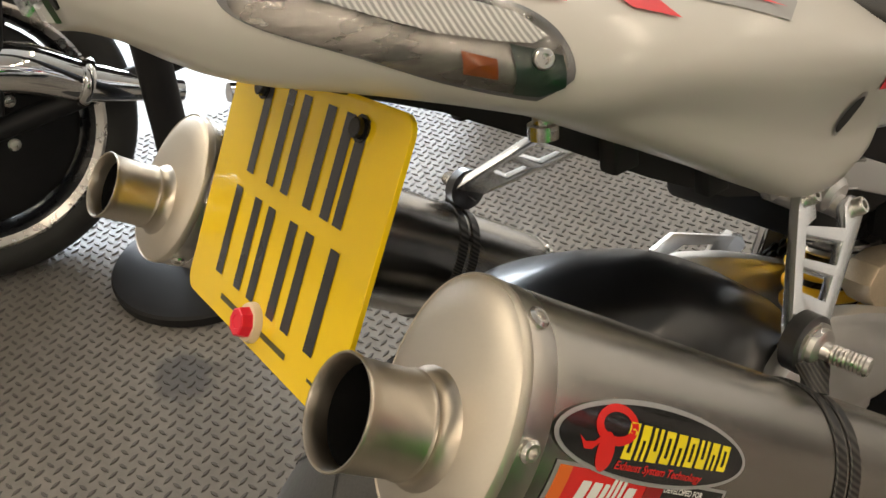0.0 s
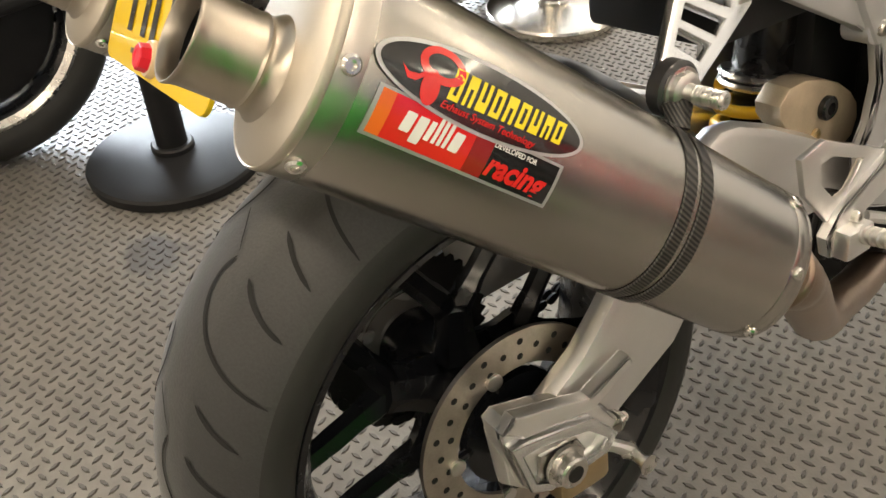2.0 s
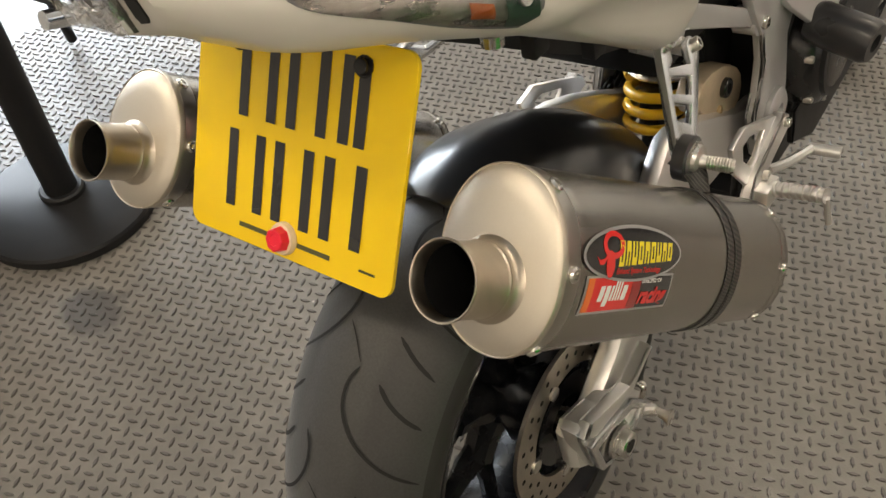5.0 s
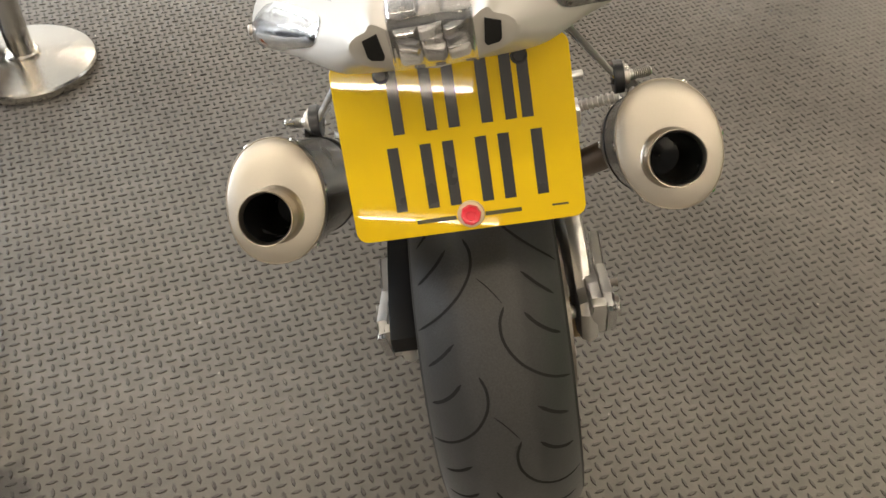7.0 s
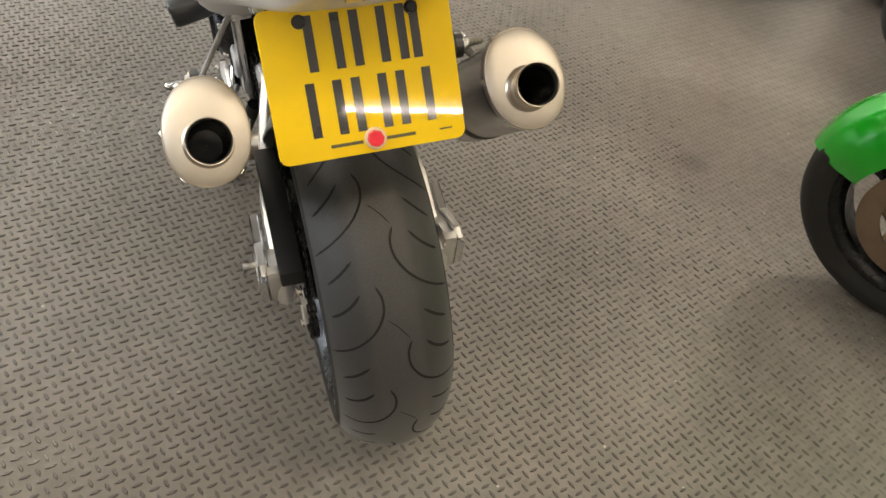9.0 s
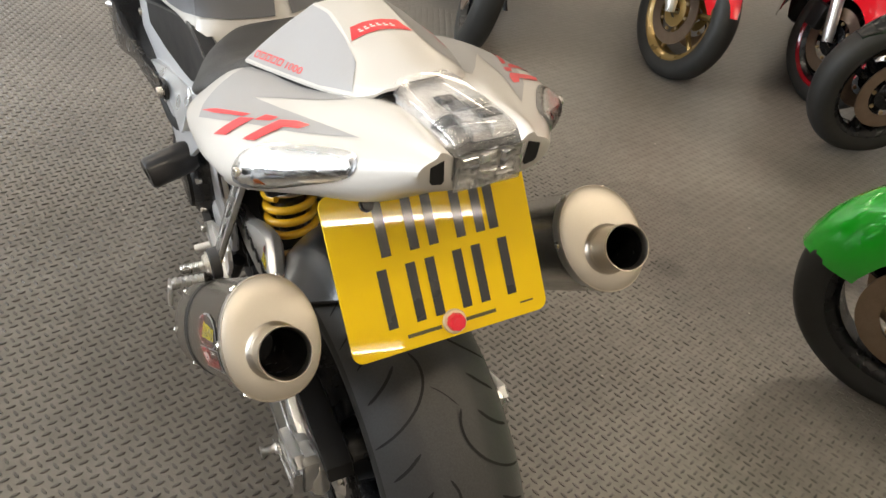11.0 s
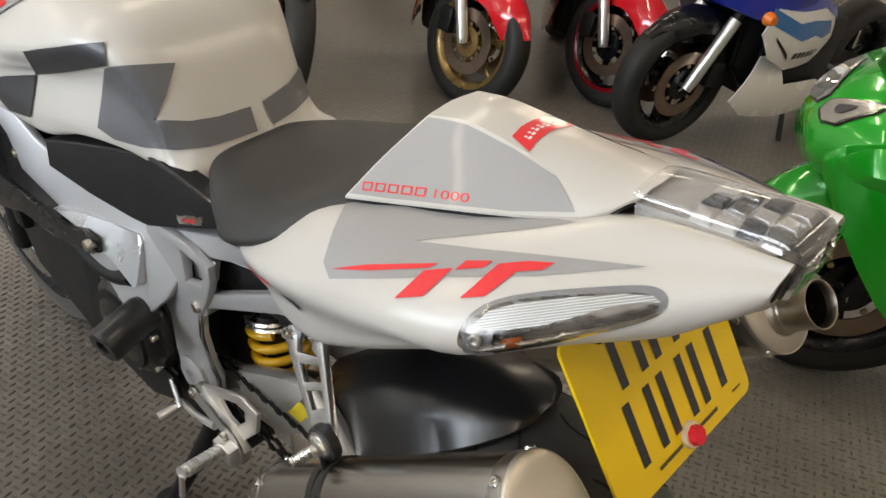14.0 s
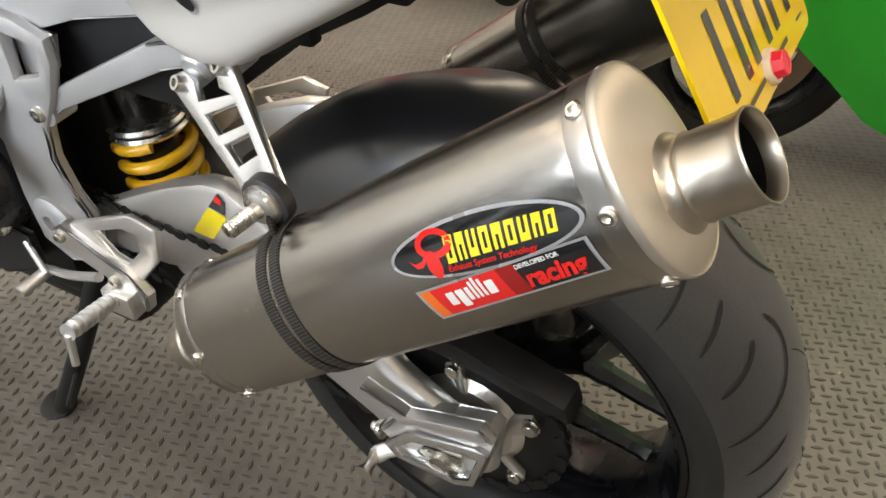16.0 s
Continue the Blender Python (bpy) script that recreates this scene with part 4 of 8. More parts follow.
    for w0, wd, h0, h1 in ((0.0, 0.048, 0.0, 0.40), (0.060, 0.048, -0.14, 0.40), (0.120, 0.026, 0.0, 0.40), (0.158, 0.018, 0.0, 0.52), (0.186, 0.018, 0.0, 0.60), (0.214, 0.018, 0.0, 0.52), (0.244, 0.050, 0.0, 0.40)):
        def at(a, b):
            return tuple(inq(0.145 + w0 + wd * a + 0.012 * b, 0.34 + h0 + (h1 - h0) * b)[:2])

        marks.append(flat_poly([at(a, b) for a, b in ((0.06, 0), (0.94, 0), (1, 0.1), (1, 0.9), (0.94, 1), (0.06, 1), (0, 0.9), (0, 0.1))]))
    put("white_mark", merged(marks), M["st_white"], 0.0012, "plain white maker's mark")
    base = inq(0.60, 0.20)
    ax = (inq(0.95, 0.2) - base).normalized()
    ay = V(-ax.y, ax.x, 0)
    put("sticker_word", mapped(lettering("racing", 0.0180, 0.25, 0.0007), lambda c: base + ax * c.x * 0.98 + ay * c.y), M["st_red"], 0.0013)
    base2 = inq(0.60, 0.775)
    put("sticker_small_word", mapped(lettering("DEVELOPED FOR", 0.0042, 0.0, 0.0001), lambda c: base2 + ax * c.x + ay * c.y), M["st_white"], 0.0013)
    cx, cy = 0.0735, 0.0183 if side > 0 else 0.0163
    tilt = radians(0.8 if side > 0 else -3.6)
    half_h = 0.0190 if side > 0 else 0.0180

    def turn2(pts):
        c, s = math.cos(tilt), math.sin(tilt)
        return [(cx + a * c - b * s, cy + a * s + b * c) for a, b in pts]

    put("oval_border", flat_poly(turn2(ellipse(0, 0, 0.0738, half_h, 48)), 0.005), M["st_silver"], 0.0014, "silver-edged oval sticker")
    put("oval_field", flat_poly(turn2(ellipse(0, 0, 0.0708, half_h - 0.0021, 48)), 0.005), M["st_black"], 0.0017, "black oval sticker")
    hoop = flat_poly(turn2(ellipse(-0.0335, 0.0062, 0.0150, 0.0090, 28)), 0.005, [turn2(ellipse(-0.0335, 0.0066, 0.0100, 0.0052, 28))])
    stem = flat_poly(turn2(ellipse(-0.0385, -0.0062, 0.0058, 0.0092, 24)), 0.005)
    claw = flat_poly(turn2([(-0.0575, -0.0005), (-0.0530, -0.0030), (-0.0470, -0.0022), (-0.0425, 0.0015), (-0.0430, -0.0020), (-0.0480, -0.0060), (-0.0530, -0.0062)]), 0.005)
    put("red_mark", merged([hoop, stem, claw]), M["st_red"], 0.0020, "plain red looped mark")
    # tall slanting figures of the yellow mark, drawn as plain shapes
    pieces = []
    xx = -0.0275
    for i in range(9):
        wd = 0.0072 if i not in (1, 7) else 0.0064
        h = 0.0168 - 0.0005 * i
        y0 = -0.0078 + 0.0003 * i

        def at(a, b):
            return (xx + wd * a + 0.0032 * b, y0 + h * b)

        if i in (1, 4, 7):
            pts = [at(a, b) for a, b in ((0, 0), (0.34, 0), (0.34, 0.58), (0.66, 0.58), (0.66, 0), (1, 0), (1, 1), (0, 1))]
            pieces.append(flat_poly(turn2(pts), 0.006))
        elif i in (2, 6):
            pts = [at(a, b) for a, b in ((0, 0), (1, 0), (1, 1), (0.66, 1), (0.66, 0.34), (0.34, 0.34), (0.34, 1), (0, 1))]
            pieces.append(flat_poly(turn2(pts), 0.006))
        else:
            pieces.append(flat_poly(turn2([at(0, 0), at(1, 0), at(1, 1), at(0, 1)]), 0.006, [turn2([at(0.34, 0.18), at(0.66, 0.18), at(0.66, 0.80), at(0.34, 0.80)])]))
        xx += wd + 0.0024
    put("yellow_mark", merged(pieces), M["st_yellow"], 0.0020, "plain yellow maker's mark")
    script = lettering("Exhaust System Technology", 0.0056, 0.3, 0.00008)

    def written(c):
        a, b = turn2([(-0.030 + c.x * 1.06, -0.0128 + c.y)])[0]
        return V(a, b, 0)

    part("oval_small_word", mapped(mapped(script, written), lay(0.0020)), M["st_red"], muf)


both(muffler)


# muffler hangers: ladder-cut arms from two lugs under the tail to the clamp bush
def hanger(side):
    A, B, C = V(side * 0.133, 0.199, 0.690), V(side * 0.133, 0.266, 0.655), V(side * 0.196, 0.111, 0.635)
    if side < 0:
        B, C = V(-0.133, 0.253, 0.662), V(-0.197, 0.117, 0.630)
    mid = (A + B) / 2
    ep = (C - mid).normalized()
    eq = (B - A) - ep * (B - A).dot(ep)
    eq.normalize()
    en = ep.cross(eq)
    if en.x * side < 0:
        en = -en
    L = (C - mid).length
    pa, qa, pb, qb = (A - mid).dot(ep), (A - mid).dot(eq), (B - mid).dot(ep), (B - mid).dot(eq)

    def edge(t, inset, right):
        """A point of the outer edge, t of the way from a lug to the bush, moved in by inset."""
        if right:
            return pb + (L - pb) * t, qb + 0.011 + (0.017 - qb - 0.011) * t - inset
        return pa + (L - pa) * t, qa - 0.011 + (-0.017 - qa + 0.011) * t + inset

    arc = [(L + 0.017 * math.sin(w), 0.017 * math.cos(w)) for w in [math.pi * k / 8 for k in range(9)]]
    lug_b = [(pb + 0.011 * math.sin(w) * -1, qb + 0.011 * math.cos(w)) for w in [math.pi * k / 5 for k in range(6)]]
    lug_a = [(pa - 0.011 * math.sin(w), qa + 0.011 * math.cos(w)) for w in [math.pi * k / 5 for k in range(6)]]
    out = [edge(0.5, 0, True)] + lug_b + [edge(0.08, 0.024, True), edge(0.20, 0.0150, True), edge(0.20, 0.0150, False), edge(0.08, 0.024, False)] + lug_a + [edge(0.5, 0, False)] + arc[::-1]
    holes = [[edge(0.30, 0.0125, True), edge(0.30, 0.0125, False), edge(0.47, 0.0115, False), edge(0.47, 0.0115, True)], [edge(0.55, 0.0110, True), edge(0.55, 0.0110, False), edge(0.72, 0.0105, False), edge(0.72, 0.0105, True)]]
    bm = mapped(slab(out, -0.004, 0.004, holes, 0.0012), lambda c: mid + en * c.x + ep * c.y + eq * c.z)
    hg = part("muffler_hanger", bm, M["polished"], bike, "ladder-cut aluminium silencer hanger")
    for P in (A, B):
        socket_bolt("hanger_bolt", P + en * 0.003, en, 0.0075, 0.008, hg)
        part("spacer", turned([(0, 0.010), (1, 0.010)], P - V(side * 0.030, 0, 0), P - en * 0.003, 16), M["alu"], hg)
        part("lug", turned([(0, 0.016), (0.8, 0.016), (1, 0.012)], P + V(-side * 0.034, 0, 0.012), P + V(-side * 0.012, 0, 0.006), 16), M["frame"], hg)
    # rubber bush and stud
    part("bush", turned([(0, 0.019), (0.08, 0.0215), (0.9, 0.0215), (1, 0.019)], C + V(-side * 0.004, 0, 0), C + V(side * 0.010, 0, 0), 24), M["carbon"], hg)
    part("stud_washer", turned([(0, 0.0175), (0.3, 0.0175), (0.35, 0.015), (0.8, 0.014), (1, 0.011)], C + V(side * 0.010, 0, 0), C + V(side * 0.018, 0, 0), 20), M["steel"], hg)
    prof = [(0, 0.0075)]
    for k in range(9):
        prof += [(0.2 + k * 0.085, 0.0062), (0.24 + k * 0.085, 0.0072)]
    prof += [(1, 0.006), (1, 0.0032), (0.9, 0.003), (0.9, 0.0001)]
    part("stud", turned(prof, C + V(side * 0.016, 0, 0), C + V(side * 0.046, 0.006, -0.002), 14), M["steel"], hg, "threaded steel stud")
    # strap lug rising from the muffler
    s_mid = 0.280 if side > 0 else 0.2985
    foot = mouter(side, s_mid, 0.0622, 0.0)
    lug = bmesh.new()
    tube(smooth_path([foot, foot.lerp(C, 0.5) + V(side * 0.004, 0, 0.002), C], 4), [0.009, 0.009, 0.009, 0.010, 0.011, 0.012, 0.013, 0.015, 0.017], 12, True, lug, 0.35)
    part("strap_lug", lug, M["weave"], hg)


both(hanger)


# tail unit
def tail_section(y, half, n=5):
    """half: (x, z) pairs from the top middle round to the bottom middle, on the left."""
    left = smooth_path([(x, y, z) for x, z in half], n)
    right = [V(-p.x, p.y, p.z) for p in left[1:-1]][::-1]
    return left + right


TAIL = [
    (0.400, [(0, 0.750), (-0.080, 0.756), (-0.100, 0.758), (-0.112, 0.756), (-0.116, 0.752), (-0.112, 0.748), (-0.095, 0.744), (0, 0.742)]),
    (0.330, [(0, 0.775), (-0.085, 0.778), (-0.112, 0.779), (-0.132, 0.774), (-0.139, 0.762), (-0.124, 0.738), (-0.09, 0.726), (0, 0.722)]),
    (0.260, [(0, 0.800), (-0.100, 0.806), (-0.135, 0.808), (-0.159, 0.803), (-0.171, 0.785), (-0.151, 0.738), (-0.128, 0.703), (0, 0.700)]),
    (0.190, [(0, 0.850), (-0.105, 0.860), (-0.140, 0.853), (-0.174, 0.829), (-0.190, 0.806), (-0.162, 0.756), (-0.140, 0.696), (0, 0.70)]),
    (0.100, [(0, 0.885), (-0.105, 0.893), (-0.150, 0.882), (-0.180, 0.860), (-0.197, 0.828), (-0.176, 0.788), (-0.150, 0.746), (0, 0.75)]),
    (0.010, [(0, 0.900), (-0.090, 0.910), (-0.142, 0.897), (-0.180, 0.880), (-0.198, 0.852), (-0.180, 0.826), (-0.146, 0.798), (0, 0.80)]),
    (-0.060, [(0, 0.915), (-0.068, 0.929), (-0.122, 0.915), (-0.164, 0.898), (-0.186, 0.868), (-0.172, 0.845), (-0.125, 0.836), (0, 0.835)]),
    (-0.130, [(0, 0.922), (-0.046, 0.949), (-0.094, 0.932), (-0.128, 0.916), (-0.146, 0.893), (-0.134, 0.872), (-0.10, 0.862), (0, 0.86)]),
    (-0.185, [(0, 0.926), (-0.040, 0.956), (-0.070, 0.944), (-0.096, 0.930), (-0.106, 0.910), (-0.098, 0.890), (-0.078, 0.880), (0, 0.876)]),
    (-0.230, [(0, 0.924), (-0.040, 0.960), (-0.056, 0.954), (-0.072, 0.944), (-0.079, 0.930), (-0.075, 0.915), (-0.058, 0.907), (0, 0.904)]),
    (-0.252, [(0, 0.920), (-0.038, 0.960), (-0.048, 0.956), (-0.058, 0.951), (-0.063, 0.943), (-0.060, 0.932), (-0.046, 0.920), (0, 0.911)]),
]
from mathutils.bvhtree import BVHTree


def surface_of(bm):
    bm.normal_update()
    return BVHTree.FromBMesh(bm)


def surface_of_mesh(ob):
    bm = bmesh.new()
    bm.from_mesh(ob.data)
    tree = surface_of(bm)
    bm.free()
    return tree


def dense(sections, n=4, m=5):
    """Runs smooth lines through the sections from front to back."""
    rings = [tail_section(y, h, m) for y, h in sections]
    cols = [smooth_path([r[i] for r in rings], n) for i in range(len(rings[0]))]
    return [[c[k] for c in cols] for k in range(len(cols[0]))]


def lean_end(p):
    """The tail's end overhangs: its top reaches further back than its foot."""
    t = min(1.0, max(0.0, (-0.20 - p.y) / 0.05))
    return V(p.x, p.y - 0.22 * t * (p.z - 0.940), p.z)


tail_bm = mapped(loft(dense(TAIL)), lean_end)
TAIL_SURF = surface_of(tail_bm)
tail = part("tail_unit", tail_bm, M["white"], bike, "pearl white tail fairing with silver and red graphics", 50)


def onto(surf, origin, way, lift, side=1):
    """Lays flat points, given as (a, b) in a frame looking along way, onto a surface."""
    way = Vector(way).normalized()

    def fn(c):
        p = Vector(origin(c.x, c.y))
        hit, nrm, _, _ = surf.ray_cast(p - way * 0.6, way)
        if hit is None:
            hit, nrm, _, _ = surf.find_nearest(p)
        if nrm.dot(way) > 0:
            nrm = -nrm
        q = hit + nrm * lift
        return V(q.x * side, q.y, q.z)

    return fn


# seat cowl
cowl = bmesh.new()
COWL = [
    [(0.036, 0.108, 0.960), (0, 0.110, 0.961), (-0.036, 0.108, 0.959), (-0.078, 0.128, 0.925), (-0.115, 0.147, 0.889)],
    [(0.032, 0.060, 0.967), (0, 0.060, 0.969), (-0.032, 0.060, 0.966), (-0.072, 0.082, 0.930), (-0.107, 0.095, 0.901)],
    [(0.034, 0.005, 0.963), (0, 0.005, 0.966), (-0.034, 0.005, 0.962), (-0.066, 0.025, 0.937), (-0.094, 0.032, 0.914)],
    [(0.040, -0.050, 0.956), (0, -0.050, 0.963), (-0.040, -0.050, 0.955), (-0.060, -0.030, 0.942), (-0.079, -0.030, 0.926)],
    [(0.048, -0.090, 0.950), (0, -0.097, 0.961), (-0.046, -0.090, 0.951), (-0.054, -0.084, 0.946), (-0.061, -0.086, 0.938)],
    [(0.028, -0.126, 0.959), (0, -0.130, 0.964), (-0.028, -0.126, 0.959), (-0.038, -0.117, 0.954), (-0.046, -0.108, 0.946)],
]
rings = []
for r in COWL:
    l3 = [Vector(p) for p in r[1:]]
    rings.append(l3[::-1] + [V(-p.x, p.y, p.z) for p in l3[1:]])
def fine_ring(r):
    """Rounds each field between the creases and leaves the creases sharp."""
    return smooth_path(r[:3], 3)[:-1] + smooth_path(r[2:5], 3)[:-1] + smooth_path(r[4:], 3)


rings = [fine_ring(r) for r in rings]
cols = [smooth_path([r[i] for r in rings], 5) for i in range(len(rings[0]))]
rows = [[c[k] for c in cols] for k in range(len(cols[0]))]
loft(rows, False, False, cowl)
skin = surface_of(cowl)
geo = bmesh.ops.extrude_face_region(cowl, geom=cowl.faces[:])
for v in [g for g in geo["geom"] if isinstance(g, bmesh.types.BMVert)]:
    v.co += V(0, 0.001, -0.0035)
cowl_ob = part("seat_cowl", cowl, M["white"], tail, "pointed white and silver pillion seat cowl", 24)
cowl_gap = bmesh.new()
loft([[p + V(0, 0.002, -0.0075) for p in r] for r in rows], False, False, cowl_gap)
for v in cowl_gap.verts:
    v.co.x *= 0.995
bmesh.ops.recalc_face_normals(cowl_gap, faces=cowl_gap.faces)
part("cowl_seal", cowl_gap, M["satin_black"], tail)


def cowl_decal(name, pts, material, lift, sides=(1, -1), label=""):
    for side in sides:
        bm = flat_poly(pts, 0.008)
        part(name, mapped(bm, onto(skin, lambda a, b: (b, a, 0.95), (0, 0, -1), lift, side)), material, cowl_ob, label)


cowl_decal("silver_panel", [(0.143, -0.1125), (0.106, -0.038), (0.06, -0.0345), (0.0, -0.0365), (-0.05, -0.042), (-0.083, -0.0595), (-0.03, -0.0775), (0.032, -0.0925), (0.094, -0.1055)], M["silver"], 0.0007, (1, -1), "silver cowl panel")
# red arched badge on the ridge, with a plain pale mark
arc = [(-0.013, -0.0335), (0.013, -0.0260), (0.0160, -0.010), (0.0160, 0.010), (0.013, 0.0260), (-0.013, 0.0335), (-0.0095, 0.020), (-0.0085, 0.0), (-0.0095, -0.020)]
bm = flat_poly(arc, 0.006)
part("red_badge", mapped(bm, onto(skin, lambda a, b: (b, a, 0.95), (0, 0.0, -1), 0.0008)), M["red_decal"], cowl_ob, "red arched badge")
bm = bmesh.new()
for k in range(6):
    b0 = -0.0205 + 0.007 * k
    lift_ = 0.004 * (1 - abs(k - 2.5) / 2.5)
    for q in ((-0.003 + lift_, 0.0045), (0.001 + lift_, 0.0025)):
        bm.faces.new([bm.verts.new((q[0] + da, b0 + db, 0)) for da, db in ((0, 0), (0.0030, 0), (0.0030, q[1]), (0, q[1]))])
part("badge_mark", mapped(bm, onto(skin, lambda a, b: (b, a, 0.95), (0, 0.0, -1), 0.0012)), M["st_white"], cowl_ob, "plain pale maker's mark")
# model mark: plain bars for the name, then the displacement figures
for side in (1, -1):
    bm = bmesh.new()
    for k in range(5):
        y0 = 0.130 - k * 0.0152
        t = flat_poly([(y0, 0), (y0 - 0.012, 0), (y0 - 0.012, 0.012), (y0, 0.012)], 0.006, [[(y0 - 0.002, 0.002), (y0 - 0.010, 0.002), (y0 - 0.010, 0.010), (y0 - 0.002, 0.010)]])
        me = bpy.data.meshes.new("t")
        t.to_mesh(me)
        t.free()
        bm.from_mesh(me)
        bpy.data.meshes.remove(me)

    def cowl_line(a, b):
        return (-0.1075 + (0.130 - a) * 0.185 + b * 0.55, a + b * 0.30, 0.898 + (0.130 - a) * 0.215 + b * 0.45)

    part("model_mark", mapped(bm, onto(skin, cowl_line, (0.6, 0.05, -1), 0.0012, side)), M["red_decal"], cowl_ob, "plain red outline model mark")
    lt = lettering("1000", 0.0170)
    if side > 0:
        fn = onto(skin, lambda a, b: cowl_line(0.052 - a * 1.2, b * 0.95), (0.6, 0.05, -1), 0.0012, 1)
    else:
        fn = onto(skin, lambda a, b: cowl_line(0.004 + a * 1.2, b * 0.95), (0.6, 0.05, -1), 0.0012, -1)
    part("model_figures", mapped(lt, fn), M["red_decal"], cowl_ob)

# flank graphics
def decal(surf, name, pts, way, material, parent, lift=0.0008, label="", cell=0.010, sides=(1, -1)):
    """Lays an outline of places near a surface onto it, looking along way, and the same on the other side."""
    way = Vector(way).normalized()
    u = way.cross(V(0, 0, 1)).normalized()
    w = u.cross(way)
    o = sum((Vector(p) for p in pts), V(0, 0, 0)) / len(pts)
    flat = [((Vector(p) - o).dot(u), (Vector(p) - o).dot(w)) for p in pts]
    for side in sides:
        bm = flat_poly(flat, cell)
        part(name, mapped(bm, onto(surf, lambda a, b: o + u * a + w * b, way, lift, side)), material, parent, label)


SIDE_WAY = (0.337, 0.394, -0.435)
decal(TAIL_SURF, "silver_flank", [(-0.112, 0.146, 0.890), (-0.150, 0.126, 0.874), (-0.177, 0.110, 0.860), (-0.184, 0.094, 0.852), (-0.178, 0.038, 0.877), (-0.155, -0.027, 0.899), (-0.125, -0.097, 0.918), (-0.082, -0.167, 0.938), (-0.102, -0.103, 0.927),
                                  (-0.120, -0.034, 0.912), (-0.134, 0.030, 0.898), (-0.090, -0.052, 0.924), (-0.067, -0.090, 0.937), (-0.070, -0.049, 0.929), (-0.090, 0.028, 0.914)], SIDE_WAY, M["silver"], tail, 0.0008, "silver flank panel")
for pts in ([(-0.180, 0.096, 0.860), (-0.171, 0.055, 0.880), (-0.146, -0.010, 0.899), (-0.154, -0.005, 0.896), (-0.174, 0.047, 0.879)],
            [(-0.157, -0.003, 0.894), (-0.146, -0.026, 0.902), (-0.176, -0.020, 0.887), (-0.184, 0.006, 0.876)],
            [(-0.135, -0.031, 0.906), (-0.127, -0.053, 0.912), (-0.136, -0.051, 0.909), (-0.147, -0.029, 0.902)],
            [(-0.128, -0.060, 0.913), (-0.116, -0.082, 0.920), (-0.109, -0.102, 0.924), (-0.119, -0.097, 0.920), (-0.129, -0.079, 0.915), (-0.157, -0.070, 0.902), (-0.166, -0.052, 0.896)]):
    decal(TAIL_SURF, "red_slash", pts, SIDE_WAY, M["red_decal"], tail, 0.0015, "red slash graphic")
tab = [V(-0.163, 0.272, 0.777), V(-0.184, 0.200, 0.798), V(-0.187, 0.200, 0.784), V(-0.166, 0.269, 0.764)]
for a0, a1, mm in ((0.0, 0.36, "red_decal"), (0.36, 0.58, "st_red"), (0.64, 0.98, "red_decal")):
    decal(TAIL_SURF, "red_tab", [tab[0].lerp(tab[1], a0), tab[0].lerp(tab[1], a1), tab[3].lerp(tab[2], a1), tab[3].lerp(tab[2], a0)], (1, 0.3, -0.2), M[mm], tail, 0.0010, "small red mark", 0.006)
oval = [V(-0.19, 0.180 + 0.0095 * math.cos(q) + 0.004 * math.sin(q), 0.7725 + 0.0155 * math.sin(q) - 0.003 * math.cos(q)) for q in [2 * math.pi * k / 24 for k in range(24)]]
mid = sum(oval, V(0, 0, 0)) / 24
decal(TAIL_SURF, "plug_rim", oval, (1, 0.3, -0.2), M["silver"], tail, 0.0008, "silver-edged oval", 0.006)
decal(TAIL_SURF, "oval_plug", [mid + (q - mid) * 0.82 for q in oval], (1, 0.3, -0.2), M["satin_black"], tail, 0.0014, "black oval plug", 0.006)


# tail light: clear shell over a silver tray with moulded reflector blocks
lt_rows = []
for y, w, zt, zb in ((-0.118, 0.031, 0.9635, 0.948), (-0.150, 0.0325, 0.9665, 0.945), (-0.200, 0.033, 0.9700, 0.940), (-0.238, 0.0325, 0.9720, 0.934), (-0.251, 0.0320, 0.9700, 0.931), (-0.258, 0.0310, 0.964, 0.930), (-0.2605, 0.0300, 0.955, 0.930), (-0.2610, 0.029, 0.948, 0.930)):
    lt_rows.append([V(-w, y, zb), V(-w, y, zt - 0.008), V(-w + 0.002, y, zt - 0.003), V(-w + 0.006, y, zt), V(0, y, zt + 0.001), V(w - 0.006, y, zt), V(w - 0.002, y, zt - 0.003), V(w, y, zt - 0.008), V(w, y, zb)])
cols = [smooth_path([r[i] for r in lt_rows], 3) for i in range(9)]
lens_bm = loft([[c[k] for c in cols] for k in range(len(cols[0]))], False, False)
bmesh.ops.solidify(lens_bm, geom=lens_bm.faces[:], thickness=0.0016)
light = part("tail_light", lens_bm, M["lens"], tail, "clear tail light lens", 40)
light.visible_shadow = False
part("light_tray", loft([[V(-0.0295, y, z), V(0.0295, y, z), V(0.0285, y, z - 0.014), V(-0.0285, y, z - 0.014)] for y, z in ((-0.12, 0.952), (-0.16, 0.955), (-0.225, 0.957), (-0.2490, 0.955), (-0.2515, 0.947))]), M["ribbed"], tail, "silver lamp tray")
rng_t = random.Random(4)
